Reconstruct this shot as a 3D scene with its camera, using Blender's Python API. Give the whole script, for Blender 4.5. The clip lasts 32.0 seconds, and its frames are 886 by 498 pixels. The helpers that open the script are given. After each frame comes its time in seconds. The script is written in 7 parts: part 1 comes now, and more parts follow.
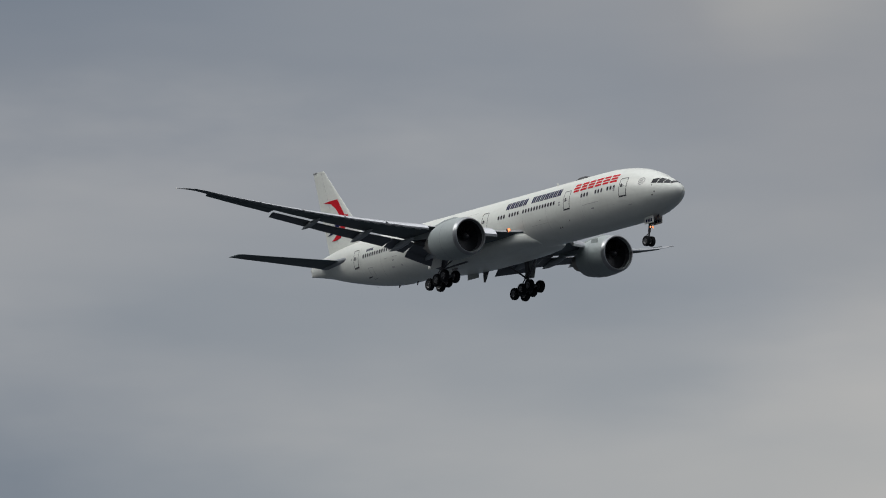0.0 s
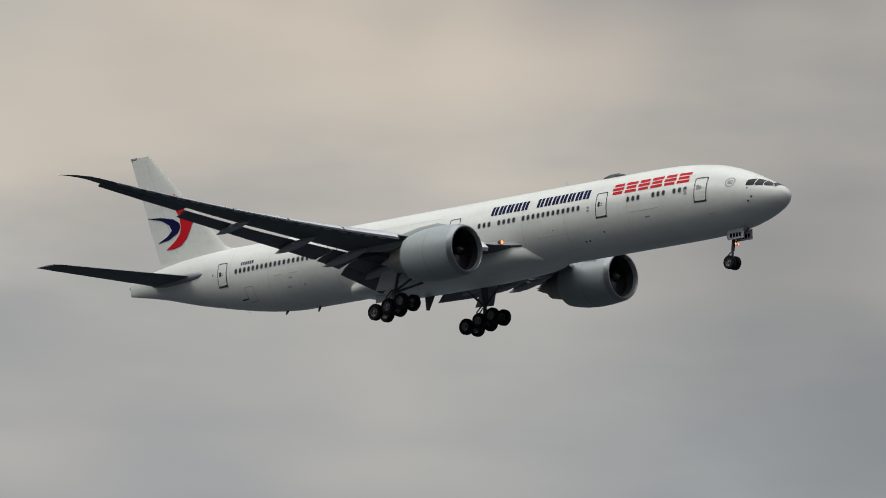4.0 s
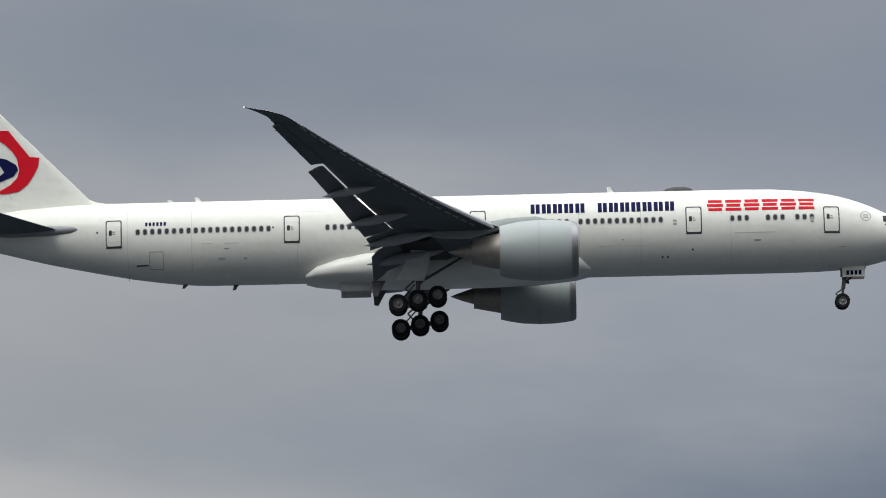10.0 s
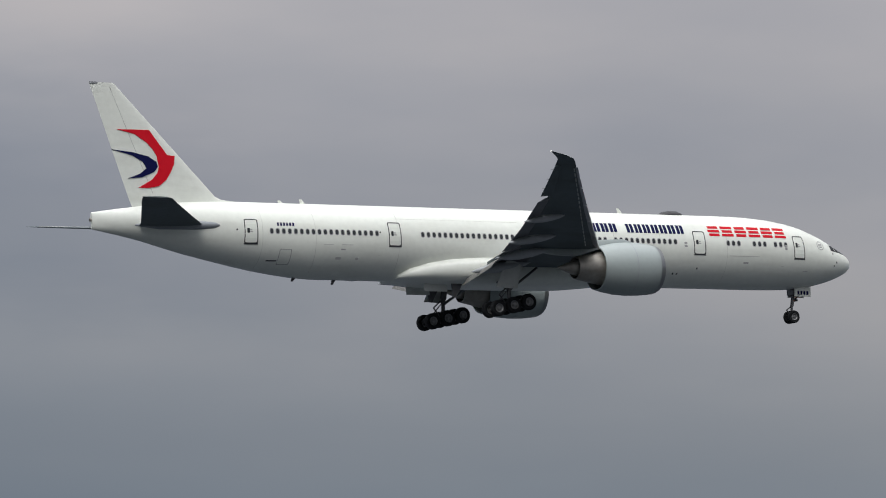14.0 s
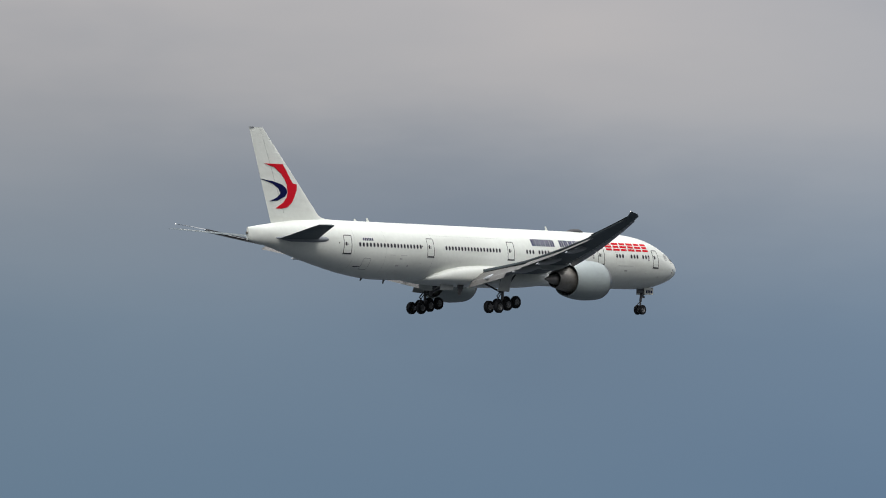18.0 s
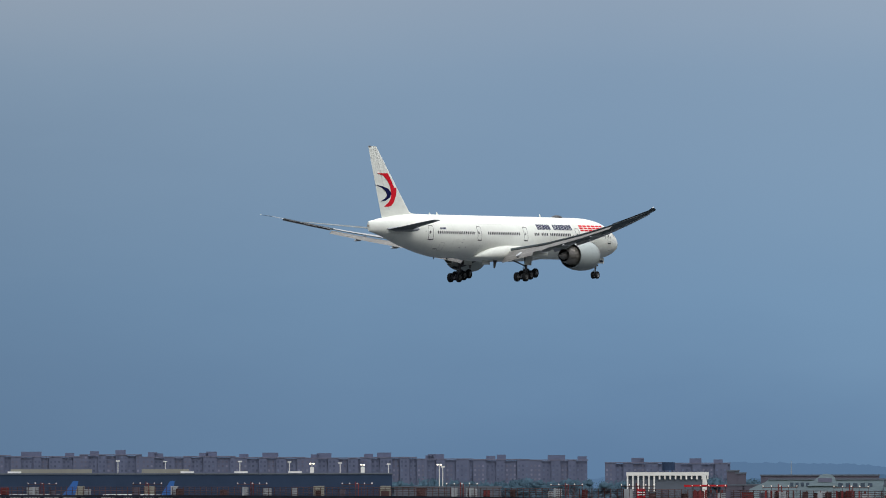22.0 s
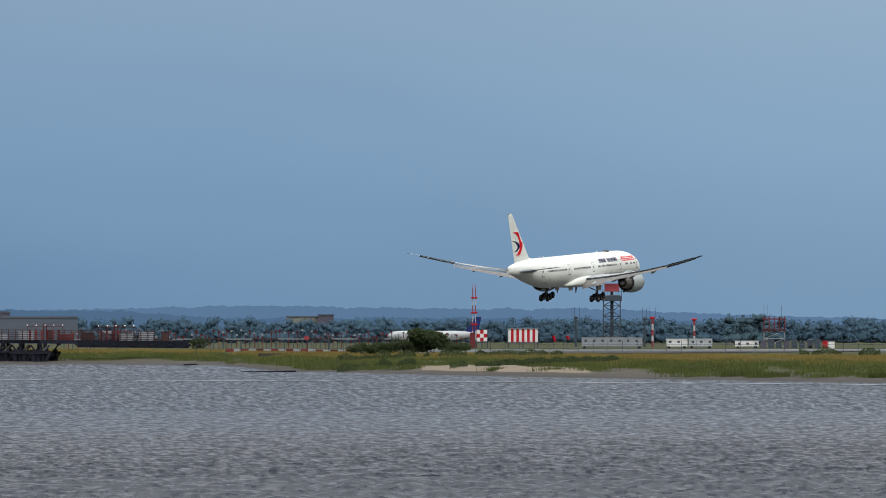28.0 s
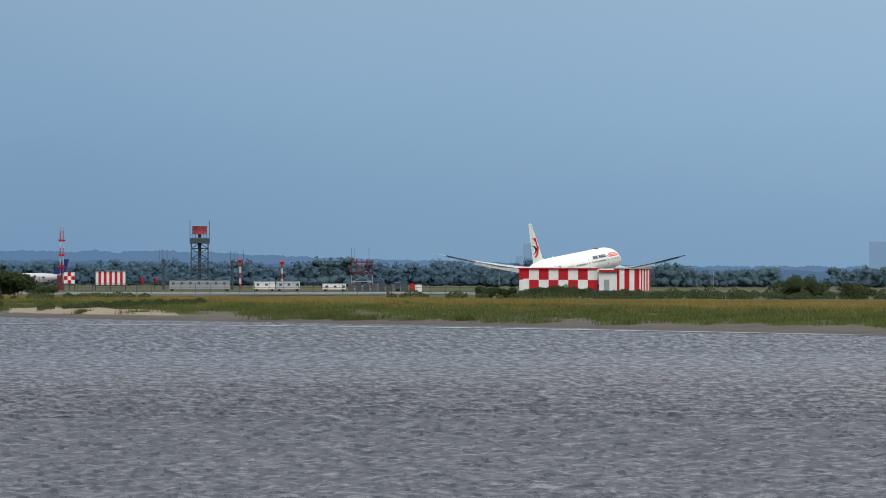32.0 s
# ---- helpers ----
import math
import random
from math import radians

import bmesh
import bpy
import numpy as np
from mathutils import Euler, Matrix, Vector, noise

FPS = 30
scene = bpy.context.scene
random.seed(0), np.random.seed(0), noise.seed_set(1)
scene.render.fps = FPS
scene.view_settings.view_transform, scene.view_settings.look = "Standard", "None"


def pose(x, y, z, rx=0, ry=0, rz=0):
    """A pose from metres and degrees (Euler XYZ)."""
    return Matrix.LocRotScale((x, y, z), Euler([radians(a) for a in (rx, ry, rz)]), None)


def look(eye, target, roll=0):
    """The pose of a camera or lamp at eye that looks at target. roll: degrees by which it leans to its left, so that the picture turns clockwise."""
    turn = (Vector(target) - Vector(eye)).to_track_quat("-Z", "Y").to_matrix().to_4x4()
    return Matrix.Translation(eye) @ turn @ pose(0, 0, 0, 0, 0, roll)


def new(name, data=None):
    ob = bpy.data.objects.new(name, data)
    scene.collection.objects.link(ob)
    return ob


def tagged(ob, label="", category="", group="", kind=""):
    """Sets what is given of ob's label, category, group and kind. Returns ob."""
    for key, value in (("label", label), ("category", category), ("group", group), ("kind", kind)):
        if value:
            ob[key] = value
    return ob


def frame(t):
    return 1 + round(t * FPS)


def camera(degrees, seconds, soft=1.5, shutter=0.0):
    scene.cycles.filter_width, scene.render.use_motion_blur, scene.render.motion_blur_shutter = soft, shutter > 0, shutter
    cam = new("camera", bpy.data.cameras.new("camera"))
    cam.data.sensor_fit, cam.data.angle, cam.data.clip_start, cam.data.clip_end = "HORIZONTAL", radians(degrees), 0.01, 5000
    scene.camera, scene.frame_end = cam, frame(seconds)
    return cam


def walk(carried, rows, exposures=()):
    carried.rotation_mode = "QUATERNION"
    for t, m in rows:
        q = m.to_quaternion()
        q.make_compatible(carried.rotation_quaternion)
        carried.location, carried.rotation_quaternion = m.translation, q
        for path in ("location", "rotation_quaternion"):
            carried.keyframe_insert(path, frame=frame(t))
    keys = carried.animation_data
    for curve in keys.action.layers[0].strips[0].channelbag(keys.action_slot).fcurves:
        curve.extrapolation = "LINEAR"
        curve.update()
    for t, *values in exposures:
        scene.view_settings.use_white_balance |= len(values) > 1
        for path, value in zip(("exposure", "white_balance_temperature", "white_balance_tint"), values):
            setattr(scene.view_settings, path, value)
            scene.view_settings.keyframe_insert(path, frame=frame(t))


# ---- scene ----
# A wide-bodied airliner comes in over a bay, passes the camera and lands.
# x runs along the runway, the camera stands at the origin on a bank 6 m above the water.
EYE = (0.0, 0.0, 6.0)


def aim(az, el, roll):
    """The camera's pose: az degrees to the right of +y, el degrees up."""
    return pose(*EYE, 90 + el, 0, -az) @ pose(0, 0, 0, 0, 0, roll)


cam = camera(7.856, 32.0, soft=1.0)
walk(cam, [
    (0, aim(-56.553, 8.532, 0.123)),
    (0.5, aim(-55.101, 8.737, 0.120)),
    (1, aim(-53.575, 8.958, 0.082)),
    (1.5, aim(-51.965, 9.195, 0.012)),
    (2, aim(-50.262, 9.450, -0.046)),
    (2.5, aim(-48.405, 9.722, -0.016)),
    (3, aim(-46.424, 10.006, 0.069)),
    (3.5, aim(-44.240, 10.296, 0.061)),
    (4, aim(-41.900, 10.601, -0.001)),
    (4.5, aim(-39.315, 10.887, -0.056)),
    (6.5, aim(-26.542, 10.975, 0.012)),
    (7, aim(-23.390, 10.679, -0.023)),
    (7.5, aim(-20.195, 10.422, -0.063)),
    (8, aim(-16.847, 10.262, -0.064)),
    (8.5, aim(-13.211, 10.229, -0.025)),
    (9, aim(-9.311, 10.230, 0.033)),
    (9.5, aim(-5.157, 10.206, 0.115)),
    (10, aim(-0.889, 10.126, 0.180)),
    (10.5, aim(3.334, 9.949, 0.099)),
    (11, aim(7.434, 9.710, -0.033)),
    (11.5, aim(11.439, 9.416, -0.091)),
    (12, aim(15.339, 9.070, -0.066)),
    (12.5, aim(19.036, 8.707, 0.014)),
    (13, aim(22.552, 8.327, 0.099)),
    (13.5, aim(25.924, 7.916, 0.082)),
    (14, aim(29.101, 7.490, -0.027)),
    (14.5, aim(32.076, 7.076, -0.120)),
    (15, aim(34.896, 6.670, -0.122)),
    (15.5, aim(37.555, 6.279, -0.072)),
    (17.5, aim(46.931, 4.802, 0.205)),
    (18, aim(48.845, 4.436, 0.193)),
    (18.5, aim(50.600, 4.071, 0.144)),
    (19, aim(52.225, 3.734, 0.072)),
    (19.5, aim(53.750, 3.397, 0.035)),
    (20, aim(55.225, 3.092, 0.040)),
    (20.5, aim(56.615, 2.800, 0.041)),
    (21, aim(57.857, 2.572, 0.013)),
    (21.5, aim(58.938, 2.375, -0.049)),
    (22, aim(59.735, 2.214, -0.071)),
    (22.5, aim(60.422, 2.063, -0.042)),
    (23, aim(61.140, 1.902, -0.009)),
    (23.5, aim(61.847, 1.754, 0.048)),
    (24, aim(62.589, 1.609, 0.105)),
    (24.5, aim(63.328, 1.476, 0.138)),
    (25, aim(64.074, 1.358, 0.133)),
    (25.5, aim(64.787, 1.254, 0.088)),
    (26, aim(65.500, 1.141, 0.007)),
    (26.5, aim(66.193, 1.041, -0.028)),
    (28.5, aim(68.714, 0.685, -0.056)),
    (29, aim(69.245, 0.601, -0.099)),
    (29.5, aim(69.766, 0.511, -0.170)),
    (30, aim(70.236, 0.444, -0.204)),
    (30.5, aim(70.686, 0.387, -0.111)),
    (31, aim(71.091, 0.336, 0.031)),
    (31.5, aim(71.468, 0.301, 0.083)),
    (32, aim(71.800, 0.261, 0.065)),
], exposures=[
    (0, -0.66, 6330, 10), (2, -0.65, 6320, 10), (3, -0.55, 6380, 10), (4.5, -0.62, 6400, 10), (6.5, -0.4, 6300, 10), (7, -0.33, 6300, 10), (8, -0.03, 6300, 10), (10, -0.05, 6420, 10), (11, -0.18, 6350, 10), (13, -0.12, 6350, 10), (15.5, -0.2, 6300, 10), (18.5, -0.03, 6370, 10), (20.5, -0.08, 6420, 10), (21.8, 0.1, 6320, 10), (26, 0.15, 6350, 10), (32, 0.3, 6400, 10),
])

# ---- world and light ----
SUN_AZ, SUN_EL = -140.0, 42.0


def build_world():
    world = bpy.data.worlds.new("overcast_sky")
    scene.world = world
    world.use_nodes = True
    nt = world.node_tree
    nt.nodes.clear()
    N, Lk = nt.nodes.new, nt.links.new

    def ramp(src, stops):
        n = N("ShaderNodeValToRGB")
        e = n.color_ramp.elements
        e[0].position, e[0].color = stops[0][0], (*stops[0][1], 1)
        e[1].position, e[1].color = stops[-1][0], (*stops[-1][1], 1)
        for pos, col in stops[1:-1]:
            e.new(pos).color = (*col, 1)
        Lk(src, n.inputs[0])
        return n.outputs[0]

    def mixed(kind, fac, a, b):
        n = N("ShaderNodeMix")
        n.data_type, n.blend_type = "RGBA", kind
        for sock, v in (("Factor", fac), ("A", a), ("B", b)):
            if isinstance(v, (int, float)):
                n.inputs[sock].default_value = v
            else:
                Lk(v, n.inputs[sock])
        return n.outputs["Result"]

    def ranged(src, lo, hi, a=0.0, b=1.0):
        n = N("ShaderNodeMapRange")
        n.interpolation_type = "SMOOTHSTEP"
        for key, v in (("From Min", lo), ("From Max", hi), ("To Min", a), ("To Max", b)):
            n.inputs[key].default_value = v
        Lk(src, n.inputs["Value"])
        return n.outputs[0]

    out, bg = N("ShaderNodeOutputWorld"), N("ShaderNodeBackground")
    sky = N("ShaderNodeTexSky")
    sky.sky_type, sky.sun_disc = "NISHITA", False
    sky.sun_elevation, sky.sun_rotation = radians(SUN_EL), radians(SUN_AZ)
    coord, sep = N("ShaderNodeTexCoord"), N("ShaderNodeSeparateXYZ")
    Lk(coord.outputs["Generated"], sep.inputs[0])
    z = sep.outputs["Z"]
    # cloud deck round the compass, low down: bearing -90 to 90 degrees
    turn = N("ShaderNodeMath")
    turn.operation = "ARCTAN2"
    Lk(sep.outputs["X"], turn.inputs[0])
    Lk(sep.outputs["Y"], turn.inputs[1])
    # uneven cloud edges: the bearing wavers with the height
    wav = N("ShaderNodeTexNoise")
    wav.inputs["Scale"].default_value, wav.inputs["Detail"].default_value = 7.0, 3
    Lk(coord.outputs["Generated"], wav.inputs["Vector"])
    off = ranged(wav.outputs["Fac"], 0.3, 0.7, -0.12, 0.12)
    ad = N("ShaderNodeMath")
    Lk(turn.outputs[0], ad.inputs[0])
    Lk(off, ad.inputs[1])
    pos = N("ShaderNodeMapRange")
    for key, v in (("From Min", -math.pi / 2), ("From Max", math.pi / 2)):
        pos.inputs[key].default_value = v
    bearing = N("ShaderNodeMapRange")
    for key, v in (("From Min", -math.pi / 2), ("From Max", math.pi / 2)):
        bearing.inputs[key].default_value = v
    Lk(turn.outputs[0], bearing.inputs["Value"])
    # cloud banks lean: higher up the pattern shifts along the compass
    lean = N("ShaderNodeMath")
    lean.operation = "MULTIPLY_ADD"
    lean.inputs[1].default_value, lean.inputs[2].default_value = 2.2, -0.40
    Lk(z, lean.inputs[0])
    ad2 = N("ShaderNodeMath")
    Lk(ad.outputs[0], ad2.inputs[0])
    Lk(lean.outputs[0], ad2.inputs[1])
    Lk(ad2.outputs[0], pos.inputs["Value"])
    at_az = lambda d: (d + 90) / 180
    round_sky = ramp(pos.outputs[0], [(at_az(a), c) for a, c in CLOUD_ROUND])
    # over it the deck brightens towards the zenith
    up = ramp(z, CLOUD_UP)
    low = ranged(z, 0.26, 0.5)
    deck = mixed("MIX", low, round_sky, up)
    # behind the camera the unseen low sky is darkened to keep the aircraft's underside dark
    back = mixed("MIX", ranged(z, 0.02, 0.24), ramp(z, [(0.0, BEHIND), (1.0, BEHIND)]), deck)
    # haze band at the horizon
    haze = ramp(z, [(0.0, HAZE[0]), (0.03, HAZE[1]), (0.065, HAZE[2]), (0.1, HAZE[3]), (1.0, HAZE[3])])
    haze = mixed("MULTIPLY", 1.0, haze, ramp(bearing.outputs[0], [(at_az(-60), (1.45, 1.38, 1.25)), (at_az(-40), (1.7, 1.58, 1.38)), (at_az(-32), (1.2, 1.15, 1.1)), (at_az(-25), (0.5, 0.53, 0.56)), (at_az(-8), (0.86, 0.84, 0.82)), (at_az(0), (0.9, 0.87, 0.84)), (at_az(10), (0.58, 0.59, 0.60)), (at_az(22), (0.46, 0.48, 0.50)), (at_az(40), (0.64, 0.62, 0.595)), (at_az(50), (0.81, 0.77, 0.74)), (at_az(61), (0.785, 0.83, 0.88)), (at_az(65.5), (0.975, 0.99, 1.0)), (at_az(71), (1.22, 1.17, 1.11)), (at_az(78), (1.36, 1.27, 1.19))]))
    deck = mixed("MIX", ranged(z, 0.075, 0.18), haze, deck)
    # cloud mottle at two sizes, flattened
    for scale, stretch, lo, hi, lift in CLOUD_MOTTLE:
        mp, noi = N("ShaderNodeMapping"), N("ShaderNodeTexNoise")
        mp.inputs["Scale"].default_value = (1, 1, stretch)
        Lk(coord.outputs["Generated"], mp.inputs[0])
        noi.inputs["Scale"].default_value, noi.inputs["Detail"].default_value, noi.inputs["Roughness"].default_value = scale, 4.0, 0.45
        Lk(mp.outputs[0], noi.inputs["Vector"])
        tone = ramp(noi.outputs["Fac"], [(0.32, lo), (0.5, (1, 1, 1)), (0.70, hi)])
        deck = mixed("MULTIPLY", ranged(z, *lift), deck, tone)
    # cloud tone by bearing in three layers, fitted along the camera's pan
    warp = N("ShaderNodeTexNoise")
    warp.inputs["Scale"].default_value, warp.inputs["Detail"].default_value, warp.inputs["Roughness"].default_value = 11.0, 5.0, 0.55
    wm = N("ShaderNodeMapping")
    wm.inputs["Scale"].default_value = (1, 1, 3.2)
    Lk(coord.outputs["Generated"], wm.inputs[0])
    Lk(wm.outputs[0], warp.inputs["Vector"])
    shake = N("ShaderNodeSeparateColor")
    Lk(warp.outputs["Color"], shake.inputs[0])

    def calc(op, *vals):
        n = N("ShaderNodeMath")
        n.operation = op
        for k, v in enumerate(vals):
            if isinstance(v, (int, float)):
                n.inputs[k].default_value = v
            else:
                Lk(v, n.inputs[k])
        return n.outputs[0]
    az = calc("MULTIPLY", turn.outputs[0], 180 / math.pi)
    el = calc("MULTIPLY", calc("ARCSINE", z), 180 / math.pi)
    place = lambda a: calc("DIVIDE", calc("ADD", a, 61.0), 138.0)
    even = lambda vals: [(k / 30, (v, v, v)) for k, v in enumerate(vals)]
    mid_el = calc("MULTIPLY", ramp(place(az), even([v / 12 for v in BAND_EL])), 12.0)
    spot = place(calc("MULTIPLY_ADD", calc("SUBTRACT", shake.outputs[0], 0.5), 5.0, az))
    up_el = calc("MULTIPLY_ADD", calc("SUBTRACT", shake.outputs[1], 0.5), 2.6, calc("SUBTRACT", el, mid_el))
    tone = ramp(spot, even(BAND_MID))
    tone = mixed("MIX", ranged(up_el, 0.0, 1.7), tone, ramp(spot, even(BAND_HIGH)))
    tone = mixed("MIX", ranged(up_el, 0.0, -1.7), tone, ramp(spot, even(BAND_LOW)))
    base_tone = ramp(place(calc("MULTIPLY_ADD", calc("SUBTRACT", shake.outputs[0], 0.5), 5.0, az)), [((a + 61) / 138, (v, v, v)) for a, v in BAND_BASE])
    tone = mixed("MIX", ranged(up_el, -1.3, -2.1), tone, mixed("MULTIPLY", 1.0, tone, base_tone))
    # darker tones are cooler, brighter tones warmer
    warm = N("ShaderNodeCombineColor")
    for k, p in enumerate((1.22, 1.0, 0.72)):
        Lk(calc("POWER", tone, p), warm.inputs[k])
    deck = mixed("MULTIPLY", ranged(z, 0.32, 0.24), deck, warm.outputs[0])
    deck = mixed("MIX", ranged(sep.outputs["Y"], -0.25, 0.1), back, deck)
    # a trace of the clear sky above the cloud
    deck = mixed("ADD", 0.004, deck, sky.outputs[0])
    Lk(deck, bg.inputs["Color"])
    bg.inputs["Strength"].default_value = 1.0
    Lk(bg.outputs[0], out.inputs[0])


# colours of the cloud deck: by bearing, by height, and the haze under it
CLOUD_ROUND = [(-90, (0.50, 0.50, 0.51)), (-58, (0.46, 0.48, 0.51)), (-51, (0.49, 0.49, 0.50)), (-44, (0.74, 0.70, 0.63)), (-37, (0.62, 0.58, 0.525)), (-31, (0.34, 0.345, 0.355)), (-24, (0.14, 0.165, 0.205)), (-18, (0.19, 0.22, 0.26)), (-10, (0.235, 0.26, 0.30)), (8, (0.30, 0.32, 0.36)), (24, (0.40, 0.39, 0.41)), (40, (0.42, 0.41, 0.43)), (90, (0.42, 0.42, 0.45))]
CLOUD_UP = [(0.0, (0.4, 0.4, 0.42)), (0.35, (0.42, 0.43, 0.46)), (0.6, (0.72, 0.72, 0.74)), (0.78, (2.0, 2.0, 2.0)), (1.0, (3.5, 3.5, 3.5))]
BEHIND = (0.06, 0.065, 0.07)
HAZE = [(0.12, 0.215, 0.345), (0.145, 0.25, 0.385), (0.195, 0.28, 0.39), (0.35, 0.38, 0.43)]
# from bearing -61 to 77 degrees in even steps: the height the camera aims at, and the cloud's tone under, in and over
# it
BAND_EL = [8.5, 8.6, 9.2, 9.9, 10.5, 10.9, 10.9, 11.0, 10.8, 10.4, 10.2, 10.2, 10.2, 10.1, 9.9, 9.7, 9.3, 8.9, 8.4, 7.9, 7.2, 6.6, 5.9, 5.1, 4.3, 3.3, 2.4, 1.5, 0.8, 0.3, 0.3]
BAND_LOW = [0.76, 1.14, 1.16, 1.01, 0.92, 0.69, 0.7, 1.2, 1.14, 0.83, 0.78, 1.14, 1.33, 1.05, 0.58, 0.68, 0.71, 0.98, 1.09, 1.09, 1.06, 1.01, 0.94, 1.03, 0.94, 0.87, 1.03, 0.95, 1.0, 1.05, 1.08]
BAND_MID = [1.09, 1.03, 0.89, 0.64, 0.94, 0.9, 0.93, 1.16, 0.98, 0.74, 0.85, 1.0, 1.31, 1.25, 1.08, 1.03, 0.8, 0.85, 0.76, 0.86, 1.09, 1.17, 1.09, 1.14, 0.88, 0.96, 1.13, 1.12, 0.97, 0.98, 0.99]
BAND_HIGH = [0.66, 0.76, 0.9, 1.16, 1.29, 1.29, 1.32, 1.4, 0.85, 0.81, 1.22, 0.8, 1.15, 0.87, 0.84, 1.21, 0.98, 1.42, 1.2, 1.22, 0.94, 1.08, 0.8, 1.29, 1.3, 1.14, 1.2, 1.14, 1.05, 1.04, 1.1]
BAND_BASE = [(-61, 0.95), (-55, 1.08), (-51, 1.16), (-46, 1.0), (-13, 1.0), (-8, 1.3), (-3, 1.12), (3, 0.92), (24, 0.95), (32, 1.05), (40, 1.0), (77, 1.0)]
CLOUD_MOTTLE = [(3.2, 5.0, (0.86, 0.89, 0.92), (1.15, 1.12, 1.08), (0.04, 0.13)), (9.0, 4.0, (0.86, 0.89, 0.92), (1.14, 1.11, 1.07), (0.05, 0.14))]


build_world()
sun = new("sun", bpy.data.lights.new("sun", "SUN"))
sun.data.energy, sun.data.angle, sun.data.color = 1.3, radians(25), (1.0, 0.96, 0.9)
sa, se = radians(SUN_AZ), radians(SUN_EL)
sun.matrix_world = look((math.sin(sa) * math.cos(se) * 50, math.cos(sa) * math.cos(se) * 50, math.sin(se) * 50), (0, 0, 0))


# ---- materials ----
def material(name, color, rough=0.5, metal=0.0, var=0.12, scale=1.0, bump=0.0, bump_scale=20.0, spec=0.5, random=0.0, stain=0.0, stretch=(1, 1, 1), emit=0.0, island=False, coat=0.0):
    m = bpy.data.materials.new(name)
    m.use_nodes = True
    nt = m.node_tree
    N, Lk = nt.nodes.new, nt.links.new
    b = nt.nodes["Principled BSDF"]
    b.inputs["Roughness"].default_value, b.inputs["Metallic"].default_value = rough, metal
    b.inputs["Specular IOR Level"].default_value = spec
    if coat:
        b.inputs["Coat Weight"].default_value, b.inputs["Coat Roughness"].default_value = coat, 0.12
    tc = N("ShaderNodeTexCoord")
    mp = N("ShaderNodeMapping")
    mp.inputs["Scale"].default_value = stretch
    Lk(tc.outputs["Object"], mp.inputs[0])
    big, small = N("ShaderNodeTexNoise"), N("ShaderNodeTexNoise")
    big.inputs["Scale"].default_value, big.inputs["Detail"].default_value = 0.25 * scale, 4
    small.inputs["Scale"].default_value, small.inputs["Detail"].default_value = 3.0 * scale, 3
    for n in (big, small):
        Lk(mp.outputs[0], n.inputs["Vector"])
    mid = N("ShaderNodeMath")
    mid.operation = "ADD"
    Lk(big.outputs["Fac"], mid.inputs[0])
    Lk(small.outputs["Fac"], mid.inputs[1])
    rng = N("ShaderNodeMapRange")
    rng.inputs["From Min"].default_value, rng.inputs["From Max"].default_value = 0.6, 1.4
    rng.inputs["To Min"].default_value, rng.inputs["To Max"].default_value = 1 - var, 1 + var
    Lk(mid.outputs[0], rng.inputs["Value"])
    val = rng.outputs[0]
    if random:
        src = N("ShaderNodeNewGeometry").outputs["Random Per Island"] if island else N("ShaderNodeObjectInfo").outputs["Random"]
        r2 = N("ShaderNodeMapRange")
        r2.inputs["To Min"].default_value, r2.inputs["To Max"].default_value = 1 - random, 1 + random
        Lk(src, r2.inputs["Value"])
        mul = N("ShaderNodeMath")
        mul.operation = "MULTIPLY"
        Lk(val, mul.inputs[0])
        Lk(r2.outputs[0], mul.inputs[1])
        val = mul.outputs[0]
    col = N("ShaderNodeMix")
    col.data_type, col.blend_type = "RGBA", "MULTIPLY"
    col.inputs["Factor"].default_value = 1.0
    col.inputs["A"].default_value = (*color, 1)
    Lk(val, col.inputs["B"])
    last = col.outputs["Result"]
    if stain:
        st = N("ShaderNodeTexNoise")
        st.inputs["Scale"].default_value, st.inputs["Detail"].default_value = 0.9 * scale, 4
        sm = N("ShaderNodeMapping")
        sm.inputs["Scale"].default_value = (0.35, 1.0, 1.6)
        Lk(tc.outputs["Object"], sm.inputs[0])
        Lk(sm.outputs[0], st.inputs["Vector"])
        sr = N("ShaderNodeMapRange")
        sr.inputs["From Min"].default_value, sr.inputs["From Max"].default_value = 0.52, 0.75
        sr.inputs["To Max"].default_value = stain
        Lk(st.outputs["Fac"], sr.inputs["Value"])
        sx = N("ShaderNodeMix")
        sx.data_type = "RGBA"
        Lk(sr.outputs[0], sx.inputs["Factor"])
        Lk(last, sx.inputs["A"])
        sx.inputs["B"].default_value = (color[0] * 0.45, color[1] * 0.42, color[2] * 0.36, 1)
        last = sx.outputs["Result"]
    Lk(last, b.inputs["Base Color"])
    if emit:
        b.inputs["Emission Color"].default_value = (*color, 1)
        b.inputs["Emission Strength"].default_value = emit
    if bump:
        bn = N("ShaderNodeTexNoise")
        bn.inputs["Scale"].default_value, bn.inputs["Detail"].default_value = bump_scale, 5
        Lk(mp.outputs[0], bn.inputs["Vector"])
        bu = N("ShaderNodeBump")
        bu.inputs["Strength"].default_value, bu.inputs["Distance"].default_value = bump, 0.05
        Lk(bn.outputs["Fac"], bu.inputs["Height"])
        Lk(bu.outputs[0], b.inputs["Normal"])
    return m


